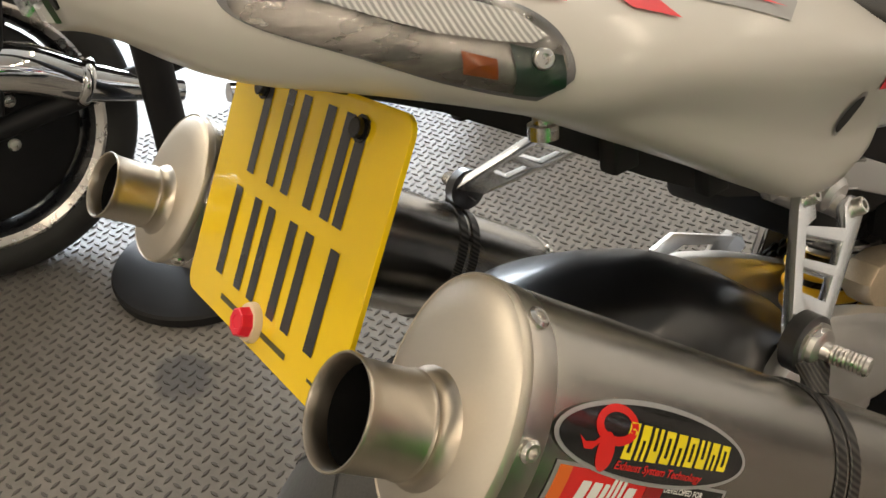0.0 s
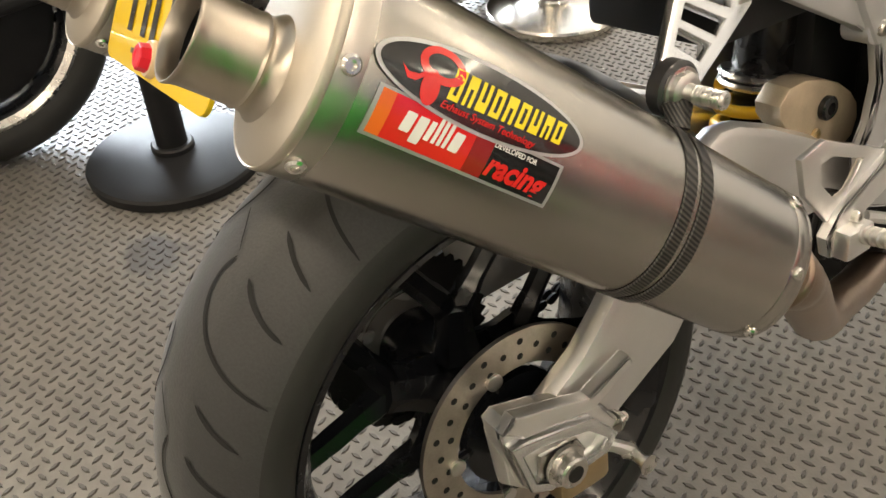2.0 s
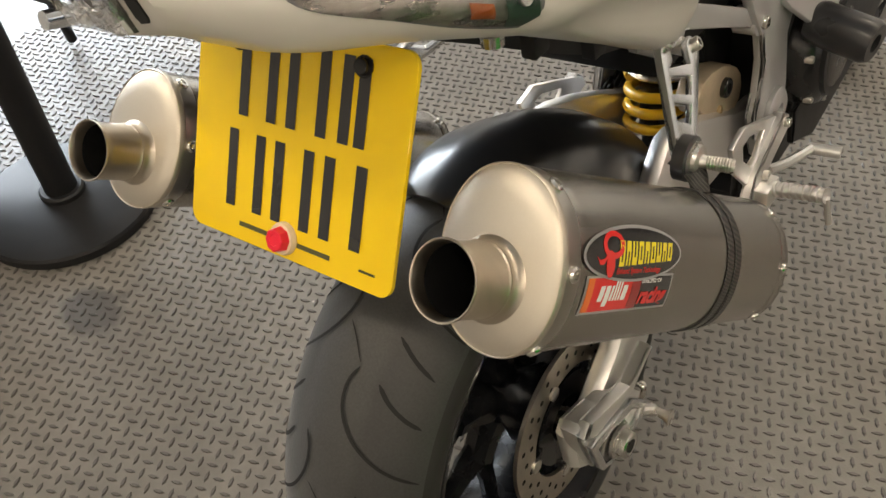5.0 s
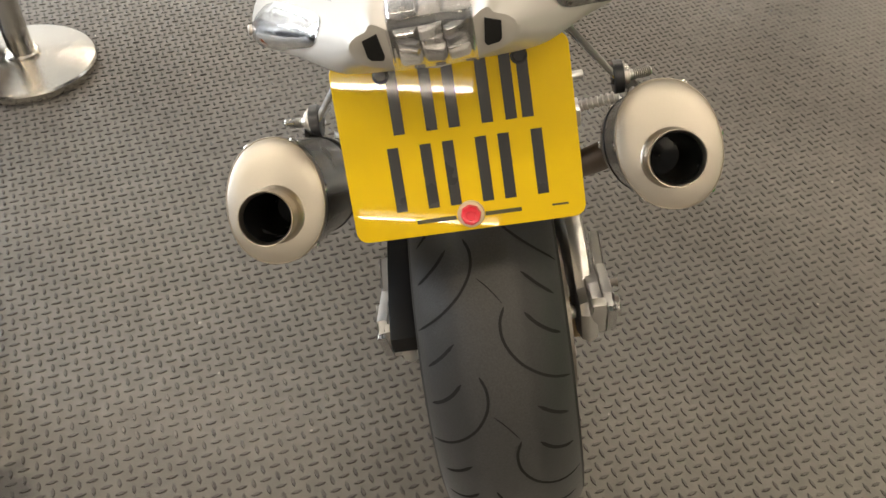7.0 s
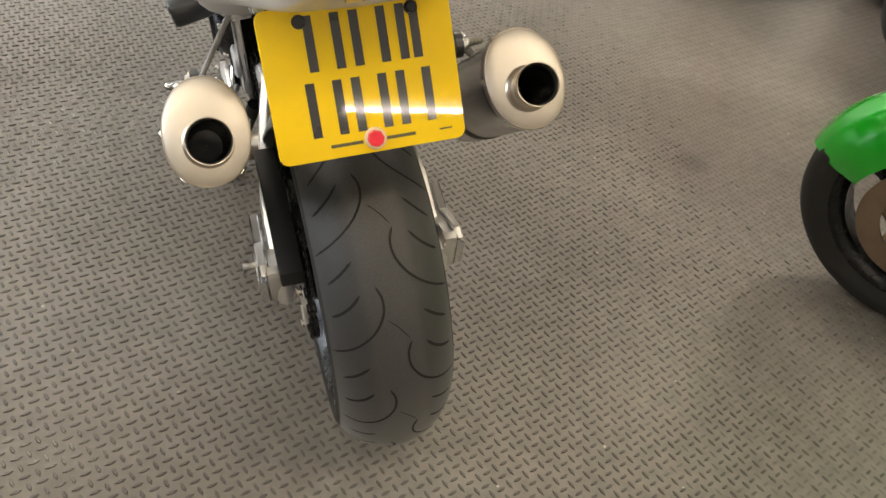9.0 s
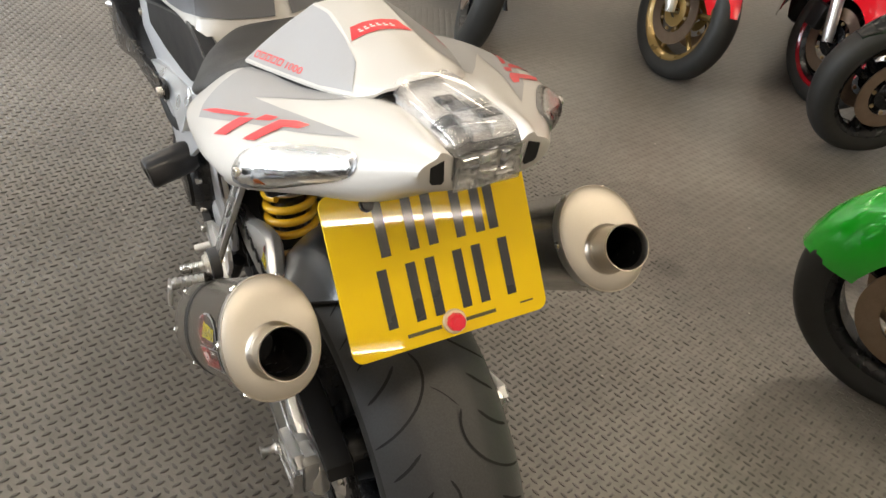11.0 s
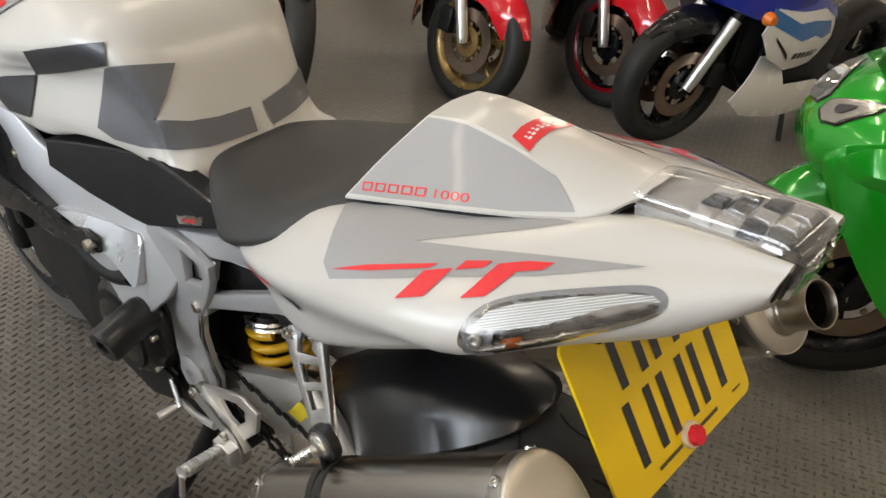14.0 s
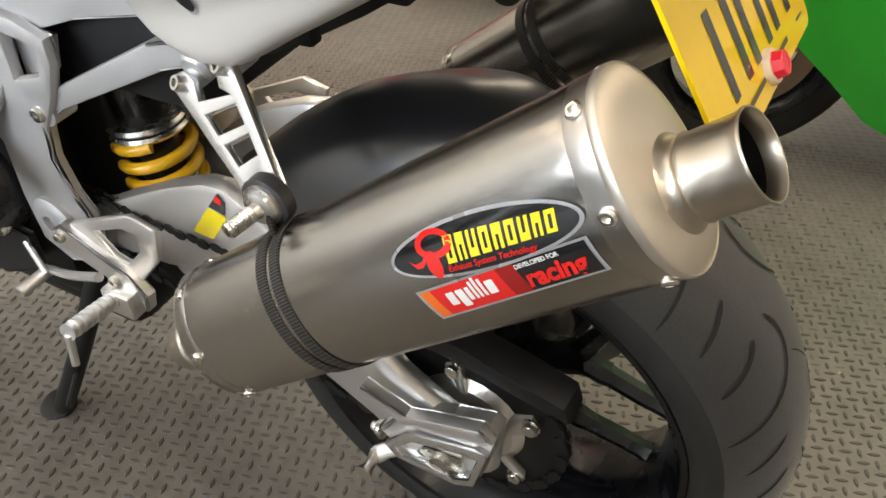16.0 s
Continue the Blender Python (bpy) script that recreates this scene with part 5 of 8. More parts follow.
for i in range(4):
    for j in range(3):
        y, x = -0.176 - i * 0.0195, -0.0190 + j * 0.019
        z = 0.9545 + min(i, 3) * 0.0004
        bm = bmesh.new()
        a, b, c = [rng_t.uniform(-0.30, 0.30) for _ in range(3)]
        loft([[V(x + sx * w_, y + sy * w_, z + h_ + sx * w_ * a + sy * w_ * b) for sx, sy in ((-1, -1), (1, -1), (1, 1), (-1, 1))] for w_, h_ in ((0.0093, -0.002), (0.0091, 0.0015), (0.0062, 0.0055 + 0.003 * c))], True, True, bm)
        part("reflector_block", bm, M["dark_grey"] if (i, j) in ((0, 1), (2, 0), (2, 2)) else M["ribbed"] if rng_t.random() < 0.7 else M["reflector"], tail)

# air outlets at the rear corners
def vent(side):
    ring = [V(side * x, y, z) for x, y, z in ((0.0520, -0.2530, 0.9480), (0.0400, -0.2530, 0.9530), (0.0380, -0.2530, 0.9300), (0.0400, -0.2530, 0.9265), (0.0490, -0.2530, 0.9285), (0.0512, -0.2530, 0.9320))]
    ring = [lean_end(q) for q in ring]
    mid = sum(ring, V(0, 0, 0)) / 6
    # solid near-black plug; the vent's inner shade is put into its colour
    part("vent", loft([[q + V(0, 0.008, 0) for q in ring], ring, [mid + (q - mid) * 0.90 + V(0, -0.0004, 0) for q in ring]]), M["hole_black"], tail, "black rear vent", 20)


both(vent)
# the lens turns down over the end of the tail: silvered facets under a clear skin
END_T, END_B = V(0, -0.2600, 0.956), V(0, -0.2500, 0.9190)
rear_lens = part("rear_lens", loft([[V(-0.0310, END_T.y, END_T.z), V(0.0310, END_T.y, END_T.z), V(0.0285, END_B.y, END_B.z), V(-0.0285, END_B.y, END_B.z)], [V(-0.0310, -0.240, 0.956), V(0.0310, -0.240, 0.956), V(0.0285, -0.220, 0.915), V(-0.0285, -0.220, 0.915)]]), M["smoked"], tail, "silvered lower face of the tail light", 0)
rng_r = random.Random(9)
for k in range(4):
    for j in range(3):
        mid_ = END_T.lerp(END_B, 0.13 + 0.245 * k) + V(-0.0188 + 0.0188 * j, 0, 0)
        down = (END_B - END_T).normalized()
        outw = V(0, down.z, -down.y)
        outw = outw if outw.y < 0 else -outw
        a, b = rng_r.uniform(-0.35, 0.35), rng_r.uniform(-0.45, 0.25)
        facet = loft([[mid_ + V(sx * w_ * 0.0088, 0, 0) + down * (sy * w_ * 0.0047) + outw * (h_ + sx * w_ * 0.0088 * a + sy * w_ * 0.0047 * b) for sx, sy in ((-1, -1), (1, -1), (1, 1), (-1, 1))] for w_, h_ in ((1.0, -0.001), (0.97, 0.0008), (0.72, 0.0030))])
        part("lens_facet", facet, M["mid_grey"] if (k + 2 * j) % 4 == 1 else M["ribbed"] if (k + j) % 2 else M["reflector"], rear_lens)
skin_end = loft([[V(x, END_T.y - 0.0035, END_T.z + 0.003), V(x, END_B.y - 0.0055, END_B.z)] for x in (-0.0320, -0.016, 0, 0.016, 0.0320)], False, False)
bmesh.ops.solidify(skin_end, geom=skin_end.faces[:], thickness=0.0012)
clear_end = part("end_lens", skin_end, M["lens"], tail, "clear end of the tail light lens", 40)
clear_end.visible_shadow = False


# turn signals let into the flanks
SIGNAL = [(-0.066, 0.866), (-0.064, 0.880), (-0.067, 0.892), (-0.077, 0.902), (-0.097, 0.911), (-0.130, 0.921), (-0.164, 0.930), (-0.182, 0.933), (-0.192, 0.930), (-0.193, 0.920), (-0.180, 0.908), (-0.147, 0.890), (-0.117, 0.873), (-0.090, 0.861), (-0.075, 0.857)]
ring_ = smooth_path([(a, b, 0) for a, b in SIGNAL[-2:] + SIGNAL + SIGNAL[:2]], 3)
SIGNAL = [(p.x, p.y) for p in ring_[6:-7]]


def edge_gap(p, poly):
    best = 1.0
    for a, b in zip(poly, poly[1:] + poly[:1]):
        a, b = V(*a, 0), V(*b, 0)
        t = max(0, min(1, (p - a).dot(b - a) / (b - a).length_squared))
        best = min(best, (p - a - (b - a) * t).length)
    return best


def indicator(side):
    cy_, cz_ = -0.128, 0.893
    inner = [(cy_ + (a - cy_) * 0.94, cz_ + (b - cz_) * 0.90) for a, b in SIGNAL]

    def layer(poly, fn, cell=0.006):
        bm = flat_poly(poly, cell)
        lift = [fn(V(v.co.x, v.co.y, 0)) for v in bm.verts]
        base = [onto(TAIL_SURF, lambda a, b: (-0.3, a, b), (1, 0, 0), 0.0, -side)(v.co) for v in bm.verts]
        nrm = V(side * 0.72, -0.45, 0.2).normalized()
        for v, q, h in zip(bm.verts, base, lift):
            v.co = q + nrm * h
        return bm

    ind = part("turn_signal", layer(SIGNAL, lambda p: 0.0012 + 0.0075 * (1 - math.exp(-edge_gap(p, SIGNAL) / 0.009))), M["lens_soft"], tail, "clear oval turn signal lens", 60)
    ind.visible_shadow = False
    part("signal_rim", layer(SIGNAL, lambda p: 0.0010), M["mid_grey"], ind)
    part("signal_reflector", layer(inner, lambda p: 0.0018, 0.006), M["lamp_bowl"], ind, "dark silvered reflector", 80)
    band_ = [(-0.072, 0.887), (-0.079, 0.898), (-0.097, 0.907), (-0.130, 0.9175), (-0.164, 0.9265), (-0.182, 0.9295), (-0.189, 0.927), (-0.175, 0.924), (-0.155, 0.9165), (-0.135, 0.9055), (-0.117, 0.8965), (-0.095, 0.889), (-0.080, 0.885)]
    part("ribbed_band", layer(band_, lambda p: 0.0036, 0.006), M["ribs"], ind, "finely ribbed silver reflector", 80)
    amb = [(-0.097, 0.872), (-0.097, 0.882), (-0.110, 0.888), (-0.110, 0.877)]
    part("amber_bulb", layer(amb, lambda p: 0.0052 + 0.6 * edge_gap(p, amb), 0.004), M["amber"], ind, "amber bulb")
    grn = [(-0.070, 0.863), (-0.069, 0.878), (-0.090, 0.887), (-0.090, 0.863), (-0.080, 0.860)]
    part("signal_base", layer(grn, lambda p: 0.0050), M["green_pcb"] if side > 0 else M["mid_grey"], ind)
    socket_bolt("signal_screw", (side * 0.181, -0.082, 0.880), (side, -0.3, 0.2), 0.005, 0.004, ind)


both(indicator)

# under-tail: black tray and plate hanger
part("undertray", loft([[V(-w, y, z), V(w, y, z), V(w * 0.8, y, z - h), V(-w * 0.8, y, z - h)] for y, w, z, h in ((0.36, 0.085, 0.70, 0.036), (0.26, 0.088, 0.69, 0.040), (0.19, 0.088, 0.713, 0.038), (0.10, 0.090, 0.755, 0.030), (0.01, 0.088, 0.805, 0.024), (-0.06, 0.072, 0.840, 0.018), (-0.13, 0.045, 0.863, 0.010))]), M["satin_black"], bike, "black plastic under-tray")

both(lambda s: part("luggage_hook", turned([(0, 0.0065), (0.7, 0.0065), (0.72, 0.0095), (1, 0.0095)], (s * 0.104, -0.020, 0.835), (s * 0.104, -0.022, 0.804), 16), M["steel"], bike, "steel luggage hook"))
for y, z in ((0.055, 0.752), (0.150, 0.700)):
    both(lambda s: part("tray_clip", box(s * 0.088 - 0.008, s * 0.088 + 0.008, y - 0.012, y + 0.012, z, z + 0.03, 0.003), M["satin_black"], bike))

# number plate
PO, PUP = V(0, -0.200, 0.693), V(0, 0.495, 0.869).normalized()
PN = V(0, -0.869, 0.495).normalized()


def on_plate(u, v, lift=0.0):
    return PO + V(u, 0, 0) + PUP * v + PN * lift


def plate_quad(u0, v0, u1, v1, lift, bm):
    bm.faces.new([bm.verts.new(on_plate(u, v, lift)) for u, v in ((u0, v0), (u1, v0), (u1, v1), (u0, v1))])


corner = []
for cx_, cy_, a0 in ((0.1145 - 0.012, 0.012, -90), (0.1145 - 0.012, 0.178 - 0.012, 0), (-0.1145 + 0.012, 0.178 - 0.012, 90), (-0.1145 + 0.012, 0.012, 180)):
    for k in range(7):
        a = radians(a0 + 15 * k)
        corner.append((cx_ + 0.012 * math.cos(a), cy_ + 0.012 * math.sin(a)))
pb = loft([[on_plate(u, v, -0.0035) for u, v in corner], [on_plate(u, v, -0.0004) for u, v in corner], [on_plate(u * 0.996, 0.089 + (v - 0.089) * 0.996, 0) for u, v in corner]])
plate = part("number_plate", pb, M["plate_yellow"], bike, "yellow rear number plate with plain dark bars", 30)
rows_ = ((0.103, [(-0.0615, "b"), (-0.0075, "b"), (0.0475, "i"), (0.0635, "i")]), (0.027, [(-0.0705, "b"), (-0.0165, "b"), (0.0375, "b")]))
for v0, cells in rows_:
    for u0, kind_ in cells:
        bm = bmesh.new()
        if kind_ == "b":
            plate_quad(u0, v0, u0 + 0.011, v0 + 0.064, 0.0006, bm)
            plate_quad(u0 + 0.032, v0, u0 + 0.043, v0 + 0.064, 0.0006, bm)
        else:
            plate_quad(u0, v0, u0 + 0.011, v0 + 0.064, 0.0006, bm)
        part("plate_bar", bm, M["plate_black"], plate, "plain dark bar")
for q in ((-0.052, 0.0125, -0.013, 0.0165), (0.016, 0.0125, 0.052, 0.0165), (0.082, 0.0135, 0.098, 0.0155)):
    bm = bmesh.new()
    plate_quad(*q, 0.0006, bm)
    part("plate_small_bar", bm, M["plate_grey"], plate, "plain thin bar")
for u in (-0.065, 0.067):
    p = on_plate(u, 0.161)
    part("plate_bolt", bolt(p, PN, 0.0062, 0.006), M["black"], plate, "black plastic bolt")
p = on_plate(0.002, 0.0165)
btn = part("button_reflector", turned([(0, 0.0135), (0.5, 0.0135), (1, 0.0125)], p, p + PN * 0.005, 24), M["cream"], plate, "red button fixing with a cream collar")
part("button_cap", turned([(0, 0.0105), (0.9, 0.0095), (1, 0.0085), (1.0, 0.005), (0.93, 0.0045)], p + PN * 0.005, p + PN * 0.0125, 8), M["red_plastic"], btn, "red plastic cap", 25)
br = bmesh.new()
loft([[on_plate(u, v, w) for u, v, w in ((-0.040, t, -0.004), (0.040, t, -0.004), (0.036, t, -0.010), (-0.036, t, -0.010))] for t in (0.12, 0.192)], True, True, br)
part("plate_hanger", br, M["satin_black"], bike, "black plate hanger")

# rear hugger over the wheel
hug = []
for a, wdt, r, drop in ((96.5, 0.020, 0.324, 0.004), (94.6, 0.046, 0.328, 0.014), (90.5, 0.070, 0.332, 0.032), (84, 0.090, 0.335, 0.054), (74, 0.106, 0.337, 0.076), (64, 0.115, 0.341, 0.098), (55, 0.118, 0.343, 0.108), (45, 0.118, 0.348, 0.115), (36, 0.114, 0.358, 0.12), (26, 0.108, 0.380, 0.13)):
    a = radians(a)
    ring = []
    for t in (-1, -0.88, -0.76, -0.64, -0.50, -0.34, -0.17, 0, 0.17, 0.34, 0.50, 0.64, 0.76, 0.88, 1):
        e = abs(t)
        rr = r - drop * (0.30 * (e / 0.64) ** 1.5 if e <= 0.64 else 0.30 + 0.70 * (e - 0.64) / 0.36)
        ring.append(polar(a, rr, wdt * t))
    hug.append(ring)
hcols = [smooth_path([r[i] for r in hug], 4) for i in range(15)]
hrows = [[c[k] for c in hcols] for k in range(len(hcols[0]))]
hb = loft(hrows, False, False)
geo = bmesh.ops.extrude_face_region(hb, geom=hb.faces[:])
for v in [g for g in geo["geom"] if isinstance(g, bmesh.types.BMVert)]:
    d = V(0, v.co.y - AXLE.y, v.co.z - AXLE.z).normalized()
    v.co -= d * 0.004
part("hugger", hb, M["hugger"], bike, "glossy black rear wheel hugger", 30)
cg = slab([(0.150, 0.470), (0.060, 0.466), (0.000, 0.456), (-0.060, 0.440), (-0.106, 0.427), (-0.111, 0.407), (-0.060, 0.420), (0.000, 0.434), (0.060, 0.440), (0.150, 0.436)], -0.137, -0.101, (), 0.003)
part("chain_guard", cg, M["satin_black"], bike, "black plastic chain guard")


# swingarm
def swing(side):
    arm = [(0.235, 0.330), (0.200, 0.318), (0.110, 0.290), (0.060, 0.262), (-0.008, 0.262), (-0.038, 0.290), (-0.044, 0.352), (-0.030, 0.366), (0.010, 0.354), (0.060, 0.388), (0.090, 0.416), (0.150, 0.462), (0.225, 0.498), (0.290, 0.515), (0.320, 0.511), (0.378, 0.488), (0.440, 0.457), (0.500, 0.424), (0.560, 0.402),
           (0.60, 0.395), (0.60, 0.370), (0.52, 0.345), (0.42, 0.352), (0.32, 0.372), (0.27, 0.352)]

    def outer(y, z):
        t = min(1, max(0, (0.30 - y) / 0.22))
        return side * (0.100 + 0.046 * t)

    def inner(y, z):
        t = min(1, max(0, (0.30 - y) / 0.22))
        return side * (0.070 + 0.046 * t)

    sa = part("swingarm", slab(arm, inner, outer, (), 0.013), M["alu"], bike, "cast aluminium swingarm")
    if side < 0:
        skin = surface_of_mesh(sa)
        for name, pts, mm, words in (("warning_label", [(0.350, 0.437), (0.321, 0.436), (0.286, 0.480), (0.315, 0.482)], "st_yellow", "small yellow warning label"), ("label_head", [(0.313, 0.484), (0.288, 0.482), (0.282, 0.501), (0.294, 0.507)], "dark_grey", "dark head of the label"), ("label_mark", [(0.302, 0.496), (0.290, 0.495), (0.288, 0.502), (0.295, 0.504)], "st_red", "red mark on the label")):
            part(name, mapped(flat_poly(pts, 0.008), onto(skin, lambda a, b: (-0.2, a, b), (1, 0, 0), 0.0014 if name == "label_mark" else 0.0009)), M[mm], sa, words)
    blk = [(-0.048, 0.362), (-0.030, 0.298), (-0.008, 0.286), (0.066, 0.286), (0.086, 0.308), (0.060, 0.346), (0.000, 0.372), (-0.040, 0.384), (-0.050, 0.378)]
    ab = part("axle_block", slab(blk, side * 0.132, side * 0.158, (), 0.004), M["alu"], sa, "cast axle block")
    rim_ = [(-0.046, 0.360), (-0.029, 0.299), (-0.008, 0.288), (0.060, 0.290), (0.074, 0.306), (0.044, 0.342), (-0.030, 0.358)]
    well = [(-0.034, 0.346), (-0.023, 0.308), (-0.004, 0.297), (0.052, 0.298), (0.060, 0.308), (0.038, 0.330), (-0.020, 0.346)]
    part("block_rim", slab(rim_, side * 0.156, side * 0.170, [well], 0.0018), M["polished"], ab, "raised edge round the axle nut")
    part("adjuster_plate", slab([(-0.016, 0.300), (-0.012, 0.326), (0.030, 0.322), (0.040, 0.302)], side * 0.1575, side * 0.163, (), 0.0015), M["steel"], ab)
    part("top_flange", slab([(-0.050, 0.376), (-0.030, 0.360), (0.050, 0.346), (0.100, 0.372), (0.094, 0.382), (0.045, 0.362), (-0.036, 0.388)], side * 0.150, side * 0.166, (), 0.003), M["alu"], ab)
    part("adjuster_screw", tube([(side * 0.151, 0.066, 0.304), (side * 0.151, 0.100, 0.298)], 0.0050, 10), M["steel"], ab)
    part("adjuster_nut", bolt((side * 0.151, 0.086, 0.300), (0, 0.98, -0.18), 0.0085, 0.008), M["steel"], ab)
    part("bobbin_arm", tube([(side * 0.152, 0.056, 0.294), (side * 0.160, 0.078, 0.280), (side * 0.165, 0.090, 0.270)], [0.010, 0.009, 0.010], 10, True, None, 0.7), M["alu"], ab)
    part("stand_bobbin", turned([(0, 0.010), (0.3, 0.006), (0.7, 0.006), (1, 0.011)], (side * 0.165, 0.090, 0.270), (side * 0.192, 0.090, 0.270), 14), M["steel"], ab)
    part("pivot_cap", turned([(0, 0.034), (0.7, 0.034), (1, 0.026), (1, 0.012), (0.6, 0.011), (0.6, 0.0001)], (side * 0.120, 0.558, 0.400), (side * 0.138, 0.558, 0.400), 28), M["frame"], bike)


both(swing)
part("swingarm_bridge", box(-0.10, 0.10, 0.335, 0.41, 0.345, 0.405, 0.012), M["alu"], bike)
# rear brake caliper
cal = box(0.108, 0.146, 0.020, 0.085, 0.225, 0.275, 0.008)
part("rear_caliper", cal, M["brass"], bike, "gold rear brake caliper")

# shock absorber with a yellow spring and reservoir
sh0, sh1 = V(-0.006, 0.497, 0.590), V(-0.012, 0.478, 0.380)
part("shock_body", turned([(0, 0.034), (0.50, 0.036), (0.54, 0.030), (1, 0.026)], sh0 + V(0, 0.01, 0.035), sh1, 24), M["black"], bike, "black shock absorber body")
ax = (sh1 - sh0).normalized()
u = ax.orthogonal().normalized()
w = ax.cross(u)
pts = []
for k in range(0, 3 * 20 + 11):
    a = 2 * math.pi * k / 20
    pts.append(sh0 + (sh1 - sh0) * (0.54 + 0.42 * k / 70) + 0.044 * (math.cos(a) * u + math.sin(a) * w))
part("shock_spring", tube(pts, 0.0078, 10), M["spring"], bike, "yellow coil spring")
for t in (0.455, 0.505):
    part("preload_ring", turned([(0, 0.046), (0.5, 0.049), (1, 0.046)], sh0 + (sh1 - sh0) * (t - 0.02), sh0 + (sh1 - sh0) * (t + 0.018), 28), M["steel"], bike)
cover = slab([(0.398, 0.500), (0.400, 0.486), (0.412, 0.470), (0.446, 0.444), (0.490, 0.424), (0.524, 0.414), (0.538, 0.420), (0.545, 0.440), (0.541, 0.460), (0.526, 0.478), (0.504, 0.494), (0.474, 0.508), (0.440, 0.517), (0.414, 0.516)], 0.052, 0.086, (), 0.004)
link_cover = part("linkage_cover", cover, M["tan"], bike, "pale bronze shock linkage cover", 30)
socket_bolt("linkage_bolt", (0.086, 0.478, 0.474), (1, 0, 0), 0.014, 0.008, link_cover, M["black"])
socket_bolt("linkage_screw", (0.086, 0.463, 0.447), (1, 0, 0), 0.007, 0.004, link_cover, M["brass"])


# frame, subframe and rear-sets
def frame_side(side):
    def fx(y, z, d):
        return side * (0.124 + d + 0.030 * min(1, max(0, (y - 0.50) / 0.12)) + 0.012 * min(1, max(0, (y - 0.85) / 0.2)))

    def slant(y, z):
        return 0.26 * (z - 0.56 - (y - 0.55) * 0.24)

    spar = [(1.08, 0.765), (1.00, 0.752), (0.945, 0.724), (0.895, 0.702), (0.850, 0.690), (0.755, 0.711), (0.650, 0.714), (0.575, 0.712), (0.540, 0.702), (0.526, 0.684), (0.524, 0.650), (0.530, 0.610), (0.560, 0.556), (0.598, 0.514), (0.624, 0.500), (0.650, 0.512), (0.690, 0.535), (0.742, 0.554), (0.794, 0.560), (0.887, 0.574), (0.968, 0.600), (1.08, 0.630)]
    fr = part("frame_spar", slab(spar, lambda y, z: fx(y, z, -0.014 - slant(y, z)), lambda y, z: fx(y, z, -slant(y, z)), (), 0.004), M["frame"], bike, "silver twin-spar frame side")
    inset = [(0.826, 0.616), (0.780, 0.626), (0.736, 0.633), (0.670, 0.640), (0.617, 0.642), (0.609, 0.634), (0.608, 0.604), (0.608, 0.566), (0.614, 0.562), (0.660, 0.583), (0.712, 0.597), (0.772, 0.609)]
    part("spar_inset", slab(inset, lambda y, z: fx(y, z, -0.008 - slant(y, z)), lambda y, z: fx(y, z, 0.0075 - slant(y, z) + 0.06 * (y - 0.72) + 0.13 * (0.62 - z)), (), 0.0006), M["spar_panel"], fr, "polished raised facet on the spar", 20)
    plate_ = [(0.600, 0.676), (0.526, 0.678), (0.481, 0.674), (0.444, 0.660), (0.448, 0.632), (0.469, 0.590), (0.500, 0.545), (0.512, 0.500), (0.505, 0.455), (0.490, 0.425), (0.498, 0.385), (0.516, 0.345), (0.570, 0.325), (0.612, 0.350), (0.612, 0.420), (0.600, 0.500), (0.640, 0.560)]
    pocket = [(0.512, 0.655), (0.463, 0.648), (0.476, 0.614), (0.520, 0.600)]
    pv = part("pivot_plate", slab(plate_, side * 0.110, side * 0.126, [pocket], 0.005), M["frame"], bike, "cast silver swingarm pivot plate")
    part("pocket_back", slab([(a + (a - 0.49) * 0.2, b + (b - 0.63) * 0.2) for a, b in pocket], side * 0.098, side * 0.106, (), 0), M["frame"], pv)
    # black infill under the tank
    inf = [(0.80, 0.742), (0.70, 0.766), (0.56, 0.792), (0.50, 0.794), (0.41, 0.786), (0.365, 0.778), (0.375, 0.752), (0.48, 0.708), (0.585, 0.668), (0.625, 0.670), (0.72, 0.676), (0.82, 0.690)]
    if side > 0:
        inf = [(max(y, 0.44), z if y > 0.52 else z - 0.024) for y, z in inf]
    ip = part("infill_panel", slab(inf, side * 0.098, lambda y, z: side * (0.1265 + 0.032 * min(1, max(0, (y - 0.55) / 0.25))), (), 0.003), M["satin_black"], bike, "black side infill panel")
    part("infill_lip", tube(smooth_path([V(side * (0.1255 + 0.032 * min(1, max(0, (y - 0.55) / 0.25))), y, z - 0.0015) for y, z in inf[:6]], 4), 0.0024, 8), M["bobbin"], ip, "raised edge of the infill panel")
    if side < 0:
        quad = [V(-0.1270, 0.494, 0.724), V(-0.1270, 0.424, 0.750), V(-0.1270, 0.429, 0.735), V(-0.1270, 0.495, 0.710)]
        mid = sum(quad, V(0, 0, 0)) / 4
        mpl = part("maker_plate", loft([[q + V(0.004, 0, 0) for q in quad], [q + V(-0.0005, 0, 0) for q in quad], [mid + (q - mid) * 0.94 + V(-0.0012, 0, 0) for q in quad]]), M["steel"], ip, "small steel maker's plate")
        bm = bmesh.new()
        for k in range(4):
            u0, u1 = 0.26 + 0.13 * k, 0.35 + 0.13 * k
            bm.faces.new([bm.verts.new(quad[0].lerp(quad[1], u).lerp(quad[3].lerp(quad[2], u), v) + V(-0.0017, 0, 0)) for u, v in ((u0, 0.3), (u1, 0.3), (u1, 0.72), (u0, 0.72))])
        part("plate_mark", bm, M["red_decal"], mpl, "plain red mark")
    # subframe rail and lower stay
    part("subframe_rail", slab([(0.637, 0.625), (0.600, 0.654), (0.420, 0.714), (0.250, 0.744), (0.250, 0.716), (0.404, 0.682), (0.592, 0.616)], side * 0.090, side * 0.113, (), 0.003), M["frame"], bike)
